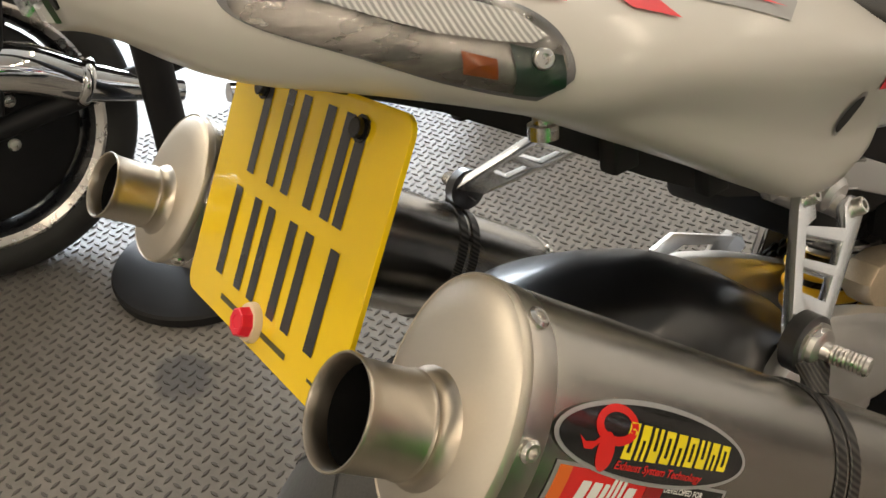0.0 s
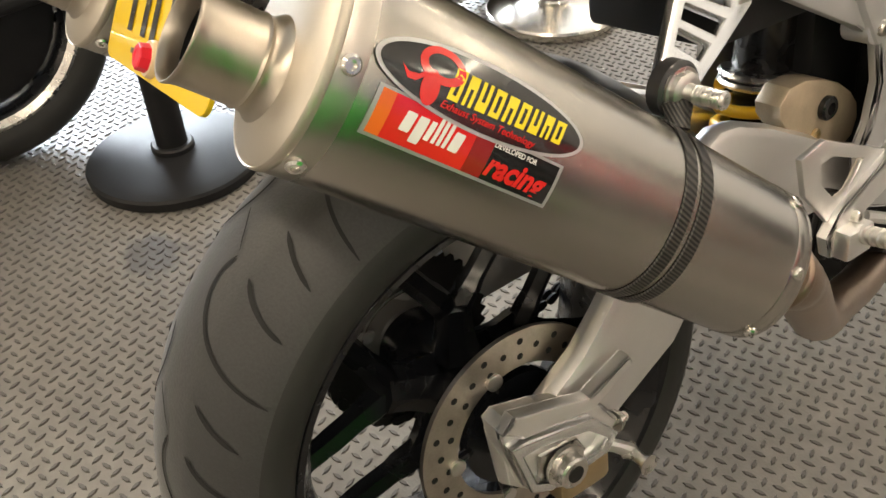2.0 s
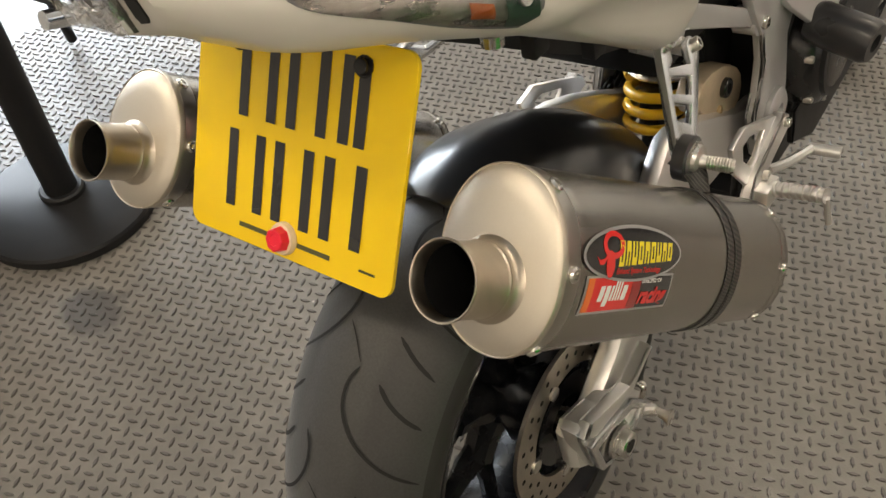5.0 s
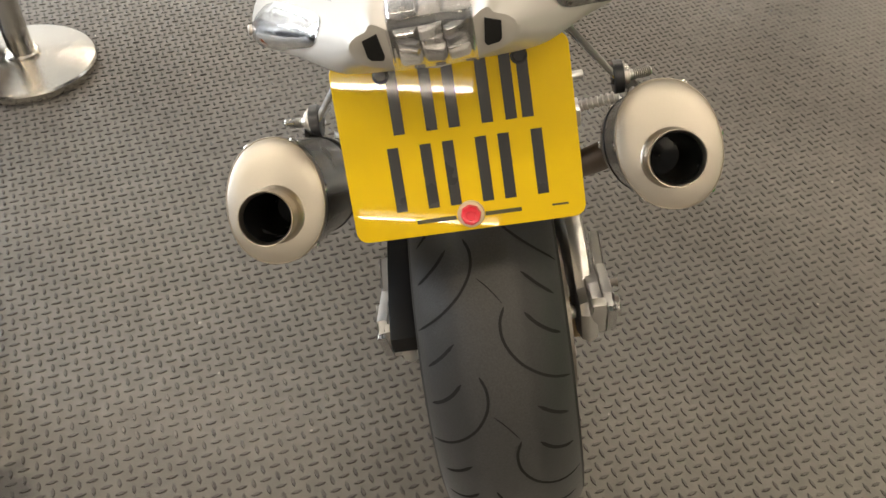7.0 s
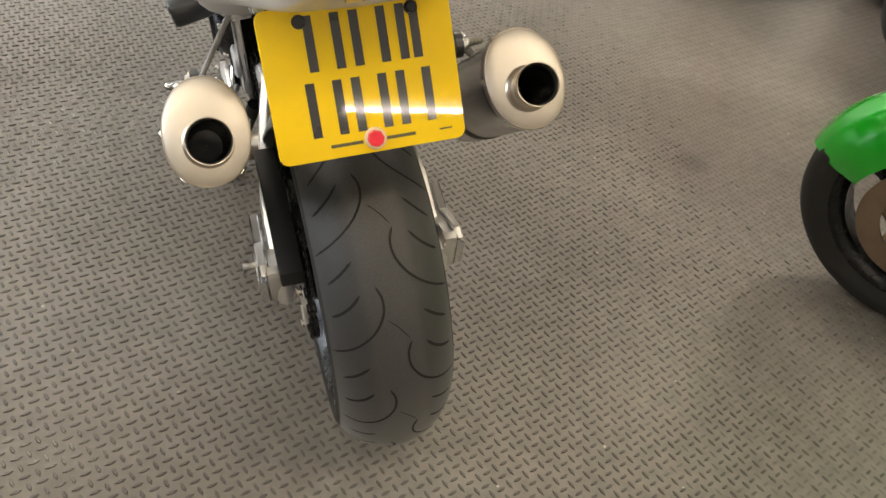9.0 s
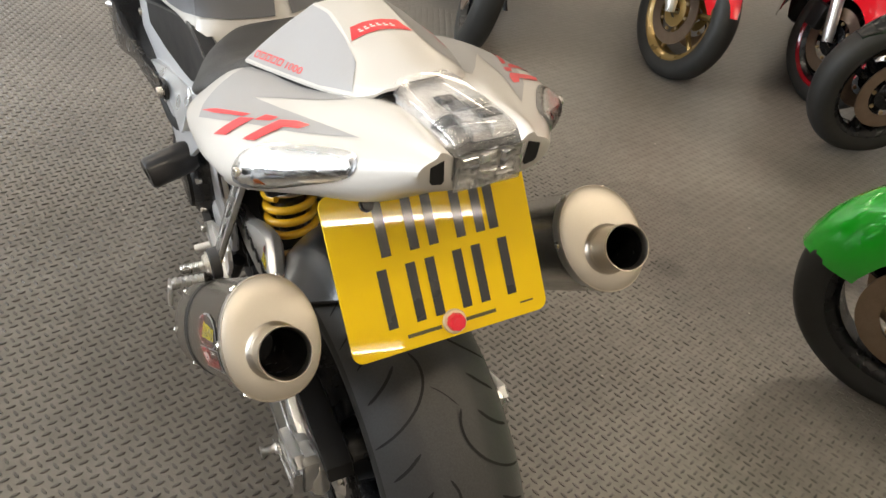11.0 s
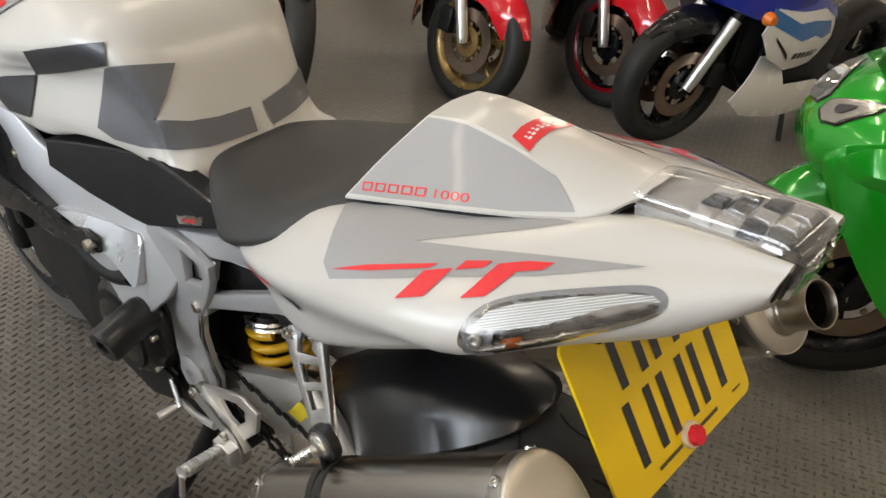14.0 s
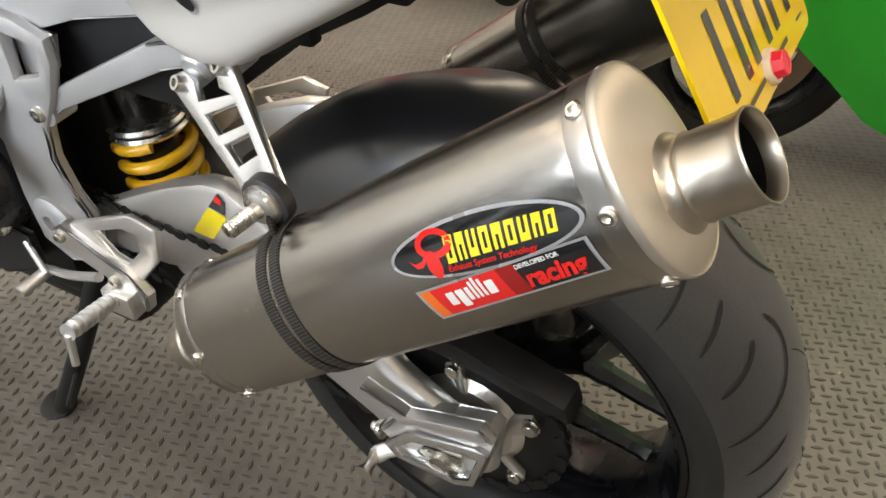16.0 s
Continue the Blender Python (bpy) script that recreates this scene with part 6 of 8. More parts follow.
    st = part("subframe_stay", slab([(0.514, 0.542), (0.516, 0.566), (0.490, 0.586), (0.310, 0.680), (0.220, 0.706), (0.220, 0.680), (0.300, 0.654), (0.470, 0.571)], side * 0.099, side * 0.117, (), 0.003), M["frame"], bike, "silver box-section subframe stay")
    part("stay_lug", turned([(0, 0.018), (1, 0.018)], (side * 0.090, 0.502, 0.563), (side * 0.121, 0.502, 0.563), 18), M["frame"], st)
    socket_bolt("stay_bolt", (side * 0.121, 0.502, 0.563), (side, 0, 0), 0.009, 0.010, st)
    socket_bolt("spar_bolt", (side * 0.160, 0.728, 0.581), (side, 0, 0), 0.010, 0.010, fr)
    # rear-set plate with heel guard, footrest and lever
    guard = [(0.492, 0.438), (0.428, 0.466), (0.374, 0.490), (0.338, 0.481), (0.350, 0.436), (0.392, 0.390), (0.424, 0.380), (0.436, 0.404)]
    hole = [(0.446, 0.444), (0.392, 0.466), (0.372, 0.464), (0.376, 0.440), (0.404, 0.412), (0.424, 0.416)]
    rs = part("rear_set", slab(guard, side * 0.148, side * 0.156, [hole], 0.002), M["alu"], bike, "aluminium footrest plate with heel guard")
    arm = [(0.508, 0.432), (0.490, 0.444), (0.400, 0.400), (0.382, 0.376), (0.390, 0.350), (0.436, 0.342), (0.452, 0.356), (0.438, 0.382), (0.518, 0.412)]
    part("footrest_bracket", slab(arm, side * 0.150, side * 0.166, (), 0.003), M["alu"], rs)
    for y, z in ((0.494, 0.428), (0.424, 0.388)):
        socket_bolt("bracket_bolt", (side * 0.166, y, z), (side, 0, 0), 0.007, 0.007, rs)
    peg = bmesh.new()
    a, b = V(side * 0.166, 0.418, 0.372), V(side * 0.252, 0.404, 0.394)
    part("peg_mount", box(min(side * 0.162, side * 0.184), max(side * 0.162, side * 0.184), 0.392, 0.436, 0.350, 0.384, 0.004), M["alu"], rs)
    prof = [(0, 0.0095)]
    for k in range(8):
        prof += [(0.12 + 0.105 * k, 0.0078), (0.13 + 0.105 * k, 0.0106), (0.17 + 0.105 * k, 0.0106), (0.18 + 0.105 * k, 0.0078)]
    turned(prof + [(1, 0.0105)], a, b, 14, peg)
    fp = part("footrest", peg, M["alu"], rs, "ribbed aluminium footrest")
    part("feeler", tube([b + V(0, 0, -0.004), b + V(side * 0.006, 0.004, -0.046)], 0.0045, 8), M["alu"], fp)
    lev = bmesh.new()
    if side < 0:
        tube(smooth_path([(-0.158, 0.470, 0.366), (-0.150, 0.545, 0.332), (-0.138, 0.610, 0.306)], 4), 0.006, 8, True, lev)
        tube([(-0.136, 0.612, 0.305), (-0.182, 0.620, 0.298)], 0.0085, 10, True, lev)
        tube([(-0.150, 0.600, 0.312), (-0.138, 0.635, 0.345)], 0.0045, 8, True, lev)
        part("gear_lever", lev, M["alu"], bike, "aluminium gear lever")
    else:
        tube(smooth_path([(0.162, 0.450, 0.376), (0.168, 0.520, 0.345), (0.175, 0.600, 0.318)], 4), 0.007, 8, True, lev)
        tube([(0.170, 0.598, 0.318), (0.215, 0.604, 0.316)], 0.009, 10, True, lev)
        part("brake_pedal", lev, M["alu"], bike, "aluminium brake pedal")
        part("brake_cylinder", turned([(0, 0.012), (0.6, 0.013), (1, 0.009)], (0.140, 0.420, 0.41), (0.140, 0.405, 0.335), 16), M["black"], bike)


both(frame_side)
part("battery_box", box(-0.088, 0.088, 0.290, 0.500, 0.590, 0.690, 0.010), M["satin_black"], bike, "black battery box under the seat")
part("shock_bay", box(-0.05, 0.05, 0.50, 0.60, 0.36, 0.68, 0.01), M["satin_black"], bike)
# crash bobbin
both(lambda s: part("crash_bobbin", turned([(0, 0.026), (0.12, 0.030), (0.9, 0.030), (0.97, 0.026), (0.97, 0.013), (0.6, 0.012), (0.6, 0.0001)], (s * 0.150, 0.618, 0.512), (s * 0.240, 0.601, 0.498), 26), M["bobbin"], bike, "black crash bobbin"))


# engine, radiator cowls and what shows of the front
def eng(side):
    cover = turned([(0, 0.098), (0.5, 0.096), (0.8, 0.085), (1, 0.055), (1.0, 0.01)], (side * 0.10, 0.72, 0.42), (side * 0.168, 0.72, 0.42), 36)
    ec = part("engine_cover", cover, M["black"], bike, "black engine side cover")
    part("cover_ring", turned([(0, 0.066), (0, 0.074), (1, 0.072), (1, 0.066)], (side * 0.158, 0.72, 0.42), (side * 0.166, 0.72, 0.42), 36), M["satin_black"], ec)
    for k in range(7):
        a = 2 * math.pi * k / 7 + 0.2
        socket_bolt("cover_bolt", (side * 0.142, 0.72 + 0.089 * math.cos(a), 0.42 + 0.089 * math.sin(a)), (side, 0, 0), 0.006, 0.012, ec, M["steel"])
    part("coolant_hose", tube(smooth_path([(side * 0.150, 0.640, 0.560), (side * 0.158, 0.700, 0.545), (side * 0.160, 0.790, 0.560), (side * 0.150, 0.900, 0.600)], 5), 0.014, 12), M["rubber"], bike, "black coolant hose")


both(eng)
part("engine_block", box(-0.115, 0.115, 0.60, 0.98, 0.22, 0.60, 0.03), M["satin_black"], bike, "black engine block")
part("sump", box(-0.09, 0.09, 0.55, 0.90, 0.16, 0.24, 0.03), M["satin_black"], bike)


def cowl_side(side):
    out = [(1.12, 0.72), (1.05, 0.745), (0.98, 0.700), (0.94, 0.650), (0.867, 0.628), (0.776, 0.604), (0.730, 0.616), (0.697, 0.614), (0.690, 0.592), (0.740, 0.574), (0.800, 0.566), (0.850, 0.574), (0.900, 0.588), (1.00, 0.572), (1.10, 0.540), (1.145, 0.560), (1.15, 0.634)]

    def xo(y, z, d):
        return side * (0.172 + 0.040 * min(1, max(0, (y - 0.75) / 0.25)) + d)

    c = part("radiator_cowl", slab(out, lambda y, z: xo(y, z, -0.012), lambda y, z: xo(y, z, 0.0), (), 0.003), M["black"], bike, "gloss black radiator side cowl")
    rim_line = [(1.12, 0.722), (1.05, 0.742), (0.98, 0.698), (0.94, 0.650), (0.867, 0.628), (0.790, 0.608)]
    part("cowl_top", loft([[V(xo(y, z, -0.004), y, z), V(side * 0.138, y, z - 0.012), V(side * 0.138, y, z - 0.020), V(xo(y, z, -0.004), y, z - 0.010)] for y, z in rim_line]), M["black"], c, "inner face of the cowl")
    part("cowl_stay", tube([(side * 0.156, 0.960, 0.661), (side * 0.215, 1.02, 0.668)], 0.0065, 10), M["alu"], c)
    socket_bolt("cowl_bolt", (side * 0.152, 0.960, 0.661), (side, 0, 0), 0.009, 0.012, c)
    socket_bolt("cowl_bolt", (side * 0.168, 0.706, 0.602), (side, 0, 0), 0.011, 0.014, c)
    low = [(1.15, 0.60), (1.147, 0.471), (1.116, 0.353), (0.92, 0.282), (0.723, 0.254), (0.627, 0.299), (0.62, 0.36), (0.70, 0.37), (0.78, 0.46), (0.84, 0.56), (0.93, 0.62)]
    part("engine_side_panel", slab(low, side * 0.128, side * 0.140, (), 0.004), M["satin_black"], bike, "black lower engine panel")


both(cowl_side)
part("radiator", box(-0.16, 0.16, 1.06, 1.10, 0.46, 0.78, 0.01), M["satin_black"], bike)

# fuel tank
TANK = [
    (0.420, [(0, 0.738), (-0.06, 0.740), (-0.092, 0.748), (-0.108, 0.766), (-0.116, 0.776), (-0.120, 0.774), (-0.116, 0.758), (-0.08, 0.732), (0, 0.730)]),
    (0.455, [(0, 0.772), (-0.05, 0.771), (-0.082, 0.776), (-0.104, 0.786), (-0.116, 0.788), (-0.122, 0.781), (-0.116, 0.760), (-0.07, 0.738), (0, 0.738)]),
    (0.492, [(0, 0.838), (-0.055, 0.836), (-0.088, 0.824), (-0.106, 0.806), (-0.116, 0.795), (-0.123, 0.782), (-0.120, 0.762), (-0.09, 0.748), (0, 0.745)]),
    (0.525, [(0, 0.905), (-0.066, 0.903), (-0.100, 0.890), (-0.114, 0.868), (-0.112, 0.846), (-0.112, 0.820), (-0.124, 0.782), (-0.09, 0.768), (0, 0.765)]),
    (0.560, [(0, 0.948), (-0.076, 0.947), (-0.114, 0.936), (-0.129, 0.914), (-0.124, 0.892), (-0.120, 0.864), (-0.133, 0.798), (-0.10, 0.784), (0, 0.78)]),
    (0.610, [(0, 0.970), (-0.082, 0.968), (-0.130, 0.955), (-0.149, 0.932), (-0.137, 0.902), (-0.126, 0.872), (-0.144, 0.806), (-0.12, 0.792), (0, 0.79)]),
    (0.690, [(0, 0.977), (-0.082, 0.975), (-0.136, 0.957), (-0.168, 0.918), (-0.153, 0.886), (-0.140, 0.858), (-0.154, 0.800), (-0.13, 0.780), (0, 0.78)]),
    (0.780, [(0, 0.975), (-0.076, 0.972), (-0.126, 0.956), (-0.178, 0.904), (-0.168, 0.870), (-0.156, 0.848), (-0.165, 0.785), (-0.14, 0.752), (0, 0.75)]),
    (0.860, [(0, 0.962), (-0.063, 0.959), (-0.116, 0.942), (-0.170, 0.896), (-0.182, 0.862), (-0.178, 0.838), (-0.177, 0.800), (-0.15, 0.755), (0, 0.755)]),
    (0.930, [(0, 0.944), (-0.060, 0.941), (-0.120, 0.924), (-0.172, 0.882), (-0.188, 0.850), (-0.188, 0.828), (-0.182, 0.805), (-0.16, 0.77), (0, 0.77)]),
    (0.990, [(0, 0.914), (-0.060, 0.911), (-0.118, 0.896), (-0.166, 0.862), (-0.180, 0.840), (-0.178, 0.822), (-0.170, 0.806), (-0.15, 0.785), (0, 0.785)]),
]
tank_bm = loft(dense(TANK, 8, 9))
TANK_SURF = surface_of(tank_bm)
tank = part("fuel_tank", tank_bm, M["white"], bike, "pearl white fuel tank with chequered grey graphics", 60)


TANK_WAY = (0.367, 0.944, -0.455)
for nm, pts, mm, lb in (
        ("grey_check", [(-0.153, 0.773, 0.881), (-0.140, 0.680, 0.908), (-0.122, 0.588, 0.934), (-0.129, 0.581, 0.910), (-0.146, 0.680, 0.880), (-0.153, 0.759, 0.857)], M["dark_grey"], "dark grey chequer"),
        ("grey_check", [(-0.183, 0.894, 0.820), (-0.170, 0.830, 0.840), (-0.153, 0.759, 0.857), (-0.160, 0.780, 0.815), (-0.166, 0.798, 0.783), (-0.173, 0.857, 0.778)], M["dark_grey"], "dark grey chequer"),
        ("silver_shoulder", [(-0.103, 0.749, 0.964), (-0.098, 0.810, 0.958), (-0.095, 0.880, 0.945), (-0.120, 0.950, 0.920), (-0.165, 0.970, 0.868), (-0.168, 0.930, 0.872), (-0.140, 0.864, 0.909), (-0.123, 0.799, 0.941)], M["silver"], "silver front panel"),
        ("red_mark", [(-0.129, 0.856, 0.922), (-0.114, 0.895, 0.932), (-0.132, 0.938, 0.912), (-0.145, 0.896, 0.899)], M["red_decal"], "small red mark")):
    decal(TANK_SURF, nm, pts, TANK_WAY, mm, tank, 0.0038 if nm == "red_mark" else 0.0028, lb, 0.005)
decal(TANK_SURF, "grey_band", [(-0.131, 0.583, 0.907), (-0.100, 0.552, 0.908), (-0.066, 0.528, 0.907), (-0.092, 0.522, 0.872), (-0.113, 0.520, 0.849), (-0.078, 0.498, 0.841), (-0.042, 0.491, 0.836), (0.007, 0.490, 0.833), (0.002, 0.473, 0.804), (-0.033, 0.474, 0.806), (-0.070, 0.479, 0.808), (-0.100, 0.505, 0.806), (-0.124, 0.542, 0.806), (-0.138, 0.595, 0.806), (-0.144, 0.622, 0.816), (-0.136, 0.600, 0.865)], TANK_WAY, M["mid_grey"], tank, 0.0028, "grey swept band", 0.006, (1,))
decal(TANK_SURF, "grey_band", [(-0.026, 0.490, 0.833), (-0.042, 0.491, 0.836), (-0.078, 0.498, 0.841), (-0.113, 0.520, 0.849), (-0.124, 0.542, 0.806), (-0.100, 0.505, 0.806), (-0.070, 0.479, 0.808), (-0.030, 0.473, 0.804)], TANK_WAY, M["mid_grey"], tank, 0.0028, "grey swept band", 0.006, (-1,))
CAP, CN = V(0.010, 0.648, 0.9728), V(0, -0.085, 0.996)
cap = part("fuel_cap", turned([(0, 0.0525), (0.55, 0.0525), (0.7, 0.0505), (0.70, 0.0480), (0.55, 0.0470), (0.55, 0.0455), (0.70, 0.0450), (0.72, 0.0001)], CAP, CAP + CN * 0.0062, 44), M["cap"], bike, "round satin fuel cap")
part("cap_ring", turned([(0, 0.0550), (1, 0.0540)], CAP, CAP + CN * 0.0030, 44), M["satin_black"], cap)
part("cap_flap", turned([(0, 0.026), (0.8, 0.026), (1, 0.0245)], CAP + CN * 0.0040 + V(0.004, -0.008, -0.0008), CAP + CN * 0.0056 + V(0.004, -0.008, -0.0008), 28), M["alu"], cap)
# near-black bar in place of the shaded key slot
part("key_slot", box(-0.004, 0.028, 0.638, 0.641, 0.9770, 0.97805, 0.0003), M["hole_black"], cap)
for k in range(4):
    q = math.pi * (0.25 + 0.5 * k)
    c = CAP + V(0.040 * math.cos(q), 0.040 * math.sin(q), 0.040 * math.sin(q) * 0.085)
    part("cap_screw", turned([(0, 0.0035), (1, 0.003)], c + CN * 0.0035, c + CN * 0.0052, 10), M["steel"], cap)

# rider seat
SEAT = [
    (0.520, [(0, 0.762), (-0.05, 0.762), (-0.070, 0.758), (-0.076, 0.750), (-0.07, 0.735), (0, 0.735)]),
    (0.470, [(0, 0.800), (-0.05, 0.799), (-0.074, 0.790), (-0.084, 0.772), (-0.075, 0.748), (0, 0.735)]),
    (0.400, [(0, 0.812), (-0.07, 0.813), (-0.106, 0.806), (-0.124, 0.786), (-0.108, 0.758), (0, 0.742)]),
    (0.320, [(0, 0.822), (-0.075, 0.826), (-0.120, 0.822), (-0.152, 0.800), (-0.148, 0.772), (0, 0.76)]),
    (0.240, [(0, 0.846), (-0.075, 0.851), (-0.122, 0.848), (-0.154, 0.830), (-0.150, 0.806), (0, 0.79)]),
    (0.180, [(0, 0.874), (-0.070, 0.880), (-0.108, 0.874), (-0.130, 0.858), (-0.128, 0.842), (0, 0.82)]),
    (0.130, [(0, 0.905), (-0.065, 0.905), (-0.092, 0.896), (-0.105, 0.884), (-0.104, 0.874), (0, 0.85)]),
]
part("rider_seat", loft(dense(SEAT, 4, 5)), M["seat"], bike, "black grained vinyl rider seat", 60)

# handlebar area: top yoke, fork caps, bar, headlight surround, front wheel
yoke = [(-0.105, 1.082), (-0.128, 1.092), (-0.138, 1.112), (-0.128, 1.135), (-0.105, 1.146), (-0.06, 1.150), (0.06, 1.150), (0.105, 1.146), (0.128, 1.135), (0.138, 1.112), (0.128, 1.092), (0.105, 1.082), (0.06, 1.098), (-0.06, 1.098)]
yb = loft([[V(x, y, 0.906) for x, y in yoke], [V(x, y, 0.924) for x, y in yoke], [V(x * 0.98, 1.115 + (y - 1.115) * 0.94, 0.927) for x, y in yoke]])
part("dash_panel", loft([[V(s * x, y, z) for s, x, z in ((-1, w, z0), (-1, w * 0.85, z1), (1, w * 0.85, z1), (1, w, z0))] for y, w, z0, z1 in ((1.165, 0.16, 0.86, 0.95), (1.22, 0.19, 0.87, 0.985), (1.34, 0.19, 0.87, 1.01), (1.40, 0.16, 0.88, 0.99))]), M["satin_black"], bike, "black dash panel and fairing inner")
for s in (1, -1):
    sig = part("front_signal", tube(smooth_path([(s * 0.190, 1.085, 0.842), (s * 0.190, 1.060, 0.850), (s * 0.191, 1.015, 0.862), (s * 0.190, 0.985, 0.868)], 3), [0.012, 0.020, 0.023, 0.024, 0.024, 0.023, 0.020, 0.014, 0.009, 0.006], 16), M["black"], bike, "black turn signal housing")
    part("signal_stalk", tube([(s * 0.190, 0.990, 0.867), (s * 0.172, 0.955, 0.860)], 0.007, 10), M["rubber"], sig)
clu = part("instrument_cluster", box(-0.085, 0.085, 1.175, 1.225, 0.955, 1.035, 0.012), M["black"], bike, "black instrument cluster")
part("dial_lens", turned([(0, 0.036), (1, 0.034)], (-0.028, 1.176, 0.997), (-0.028, 1.171, 0.998), 24), M["dark_grey"], clu)
for xx, y1 in ((-0.06, 1.20), (-0.10, 1.24), (0.07, 1.22)):
    part("control_cable", tube(smooth_path([(xx * 4, 1.08, 0.99), (xx * 3, 1.15, 1.02), (xx * 1.6, y1, 0.96), (xx, 1.12, 0.80)], 5), 0.0042, 8), M["rubber"], bike)
part("top_yoke", yb, M["alu"], bike, "aluminium top yoke")


def fork(side):
    fk = part("fork_leg", tube([(side * 0.105, 1.115, 0.925), (side * 0.105, 1.20, 0.62), (side * 0.105, 1.285, 0.31)], [0.027, 0.027, 0.024], 18), M["satin_black"], bike, "black upside-down fork leg")
    part("fork_cap", turned([(0, 0.026), (0.5, 0.026), (0.55, 0.018), (1, 0.016)], (side * 0.105, 1.112, 0.928), (side * 0.105, 1.107, 0.955), 6), M["red_plastic"], fk, "red anodised fork cap")
    part("fork_adjuster", turned([(0, 0.008), (1, 0.007)], (side * 0.105, 1.107, 0.955), (side * 0.105, 1.104, 0.970), 10), M["steel"], fk)
    bar = part("bar_clamp", turned([(0, 0.018), (1, 0.017)], (side * 0.045, 1.12, 0.93), (side * 0.045, 1.13, 0.985), 16), M["alu"], bike)
    part("reservoir_cup", turned([(0, 0.022), (0.85, 0.024), (1, 0.022)], (side * 0.20, 1.10, 0.965), (side * 0.20, 1.10, 1.0), 18), M["black"], bike)
    part("handgrip", tube([(side * 0.27, 1.06, 1.00), (side * 0.37, 1.03, 0.99)], 0.0165, 14), M["rubber"], bike)
    part("control_lever", tube(smooth_path([(side * 0.25, 1.10, 0.995), (side * 0.31, 1.10, 0.985), (side * 0.40, 1.07, 0.965)], 4), 0.005, 8), M["black"], bike)


both(fork)
part("handlebar", tube(smooth_path([(-0.38, 1.03, 0.99), (-0.24, 1.08, 1.005), (-0.12, 1.13, 0.992), (0, 1.135, 0.99), (0.12, 1.13, 0.992), (0.24, 1.08, 1.005), (0.38, 1.03, 0.99)], 5), 0.0135, 12), M["gold"], bike, "gold tapered handlebar")
part("headlight_fairing", loft([[V(s * x, y, z) for s, x, z in ((-1, w, z0), (-1, w * 0.7, z1), (1, w * 0.7, z1), (1, w, z0))] for y, w, z0, z1 in ((1.20, 0.15, 0.72, 1.0), (1.32, 0.14, 0.74, 0.99), (1.42, 0.09, 0.76, 0.94))]), M["black"], bike)
fa = V(0, 1.405, 0.31)
fr_rim = lathe([(-0.055, 0.212), (-0.058, 0.222), (-0.04, 0.21), (0.04, 0.21), (0.058, 0.222), (0.055, 0.212), (0.03, 0.19), (-0.03, 0.19)], 48, "X", fa, None, True)
fw = part("front_wheel", fr_rim, M["rim"], bike, "gloss black cast front wheel")
part("tyre", lathe([(-0.056, 0.215), (-0.061, 0.25), (-0.056, 0.275), (-0.035, 0.293), (0, 0.30), (0.035, 0.293), (0.056, 0.275), (0.061, 0.25), (0.056, 0.215)], 64, "X", fa, None, True), M["tyre"], fw)
for k in range(5):
    a = radians(72 * k)
    part("spoke", tube([fa, fa + V(0, 0.195 * math.cos(a), 0.195 * math.sin(a))], [0.022, 0.014], 8), M["rim"], fw)
both(lambda s: part("lower_leg", tube([(s * 0.085, 1.285, 0.33), (s * 0.085, fa.y - 0.01, fa.z)], 0.022, 12), M["satin_black"], bike))
for s in (1, -1):
    part("front_disc", lathe([(s * 0.062, 0.11), (s * 0.062, 0.16), (s * 0.067, 0.16), (s * 0.067, 0.11)], 48, "X", fa, None, True), M["steel"], fw)

# side stand
ss = bmesh.new()
tube(smooth_path([(-0.110, 0.560, 0.290), (-0.150, 0.600, 0.180), (-0.190, 0.660, 0.050)], 4), [0.015] * 8 + [0.014], 12, True, ss)
stand = part("side_stand", ss, M["satin_black"], bike, "black side stand, swung out to the floor")
part("stand_foot", turned([(0, 0.026), (0.8, 0.028), (1, 0.022)], (-0.187, 0.676, 0.0385), (-0.1885, 0.676, 0.0485), 18), M["satin_black"], stand)
part("stand_spur", tube([(-0.163, 0.615, 0.135), (-0.215, 0.585, 0.120)], 0.005, 8), M["satin_black"], stand)

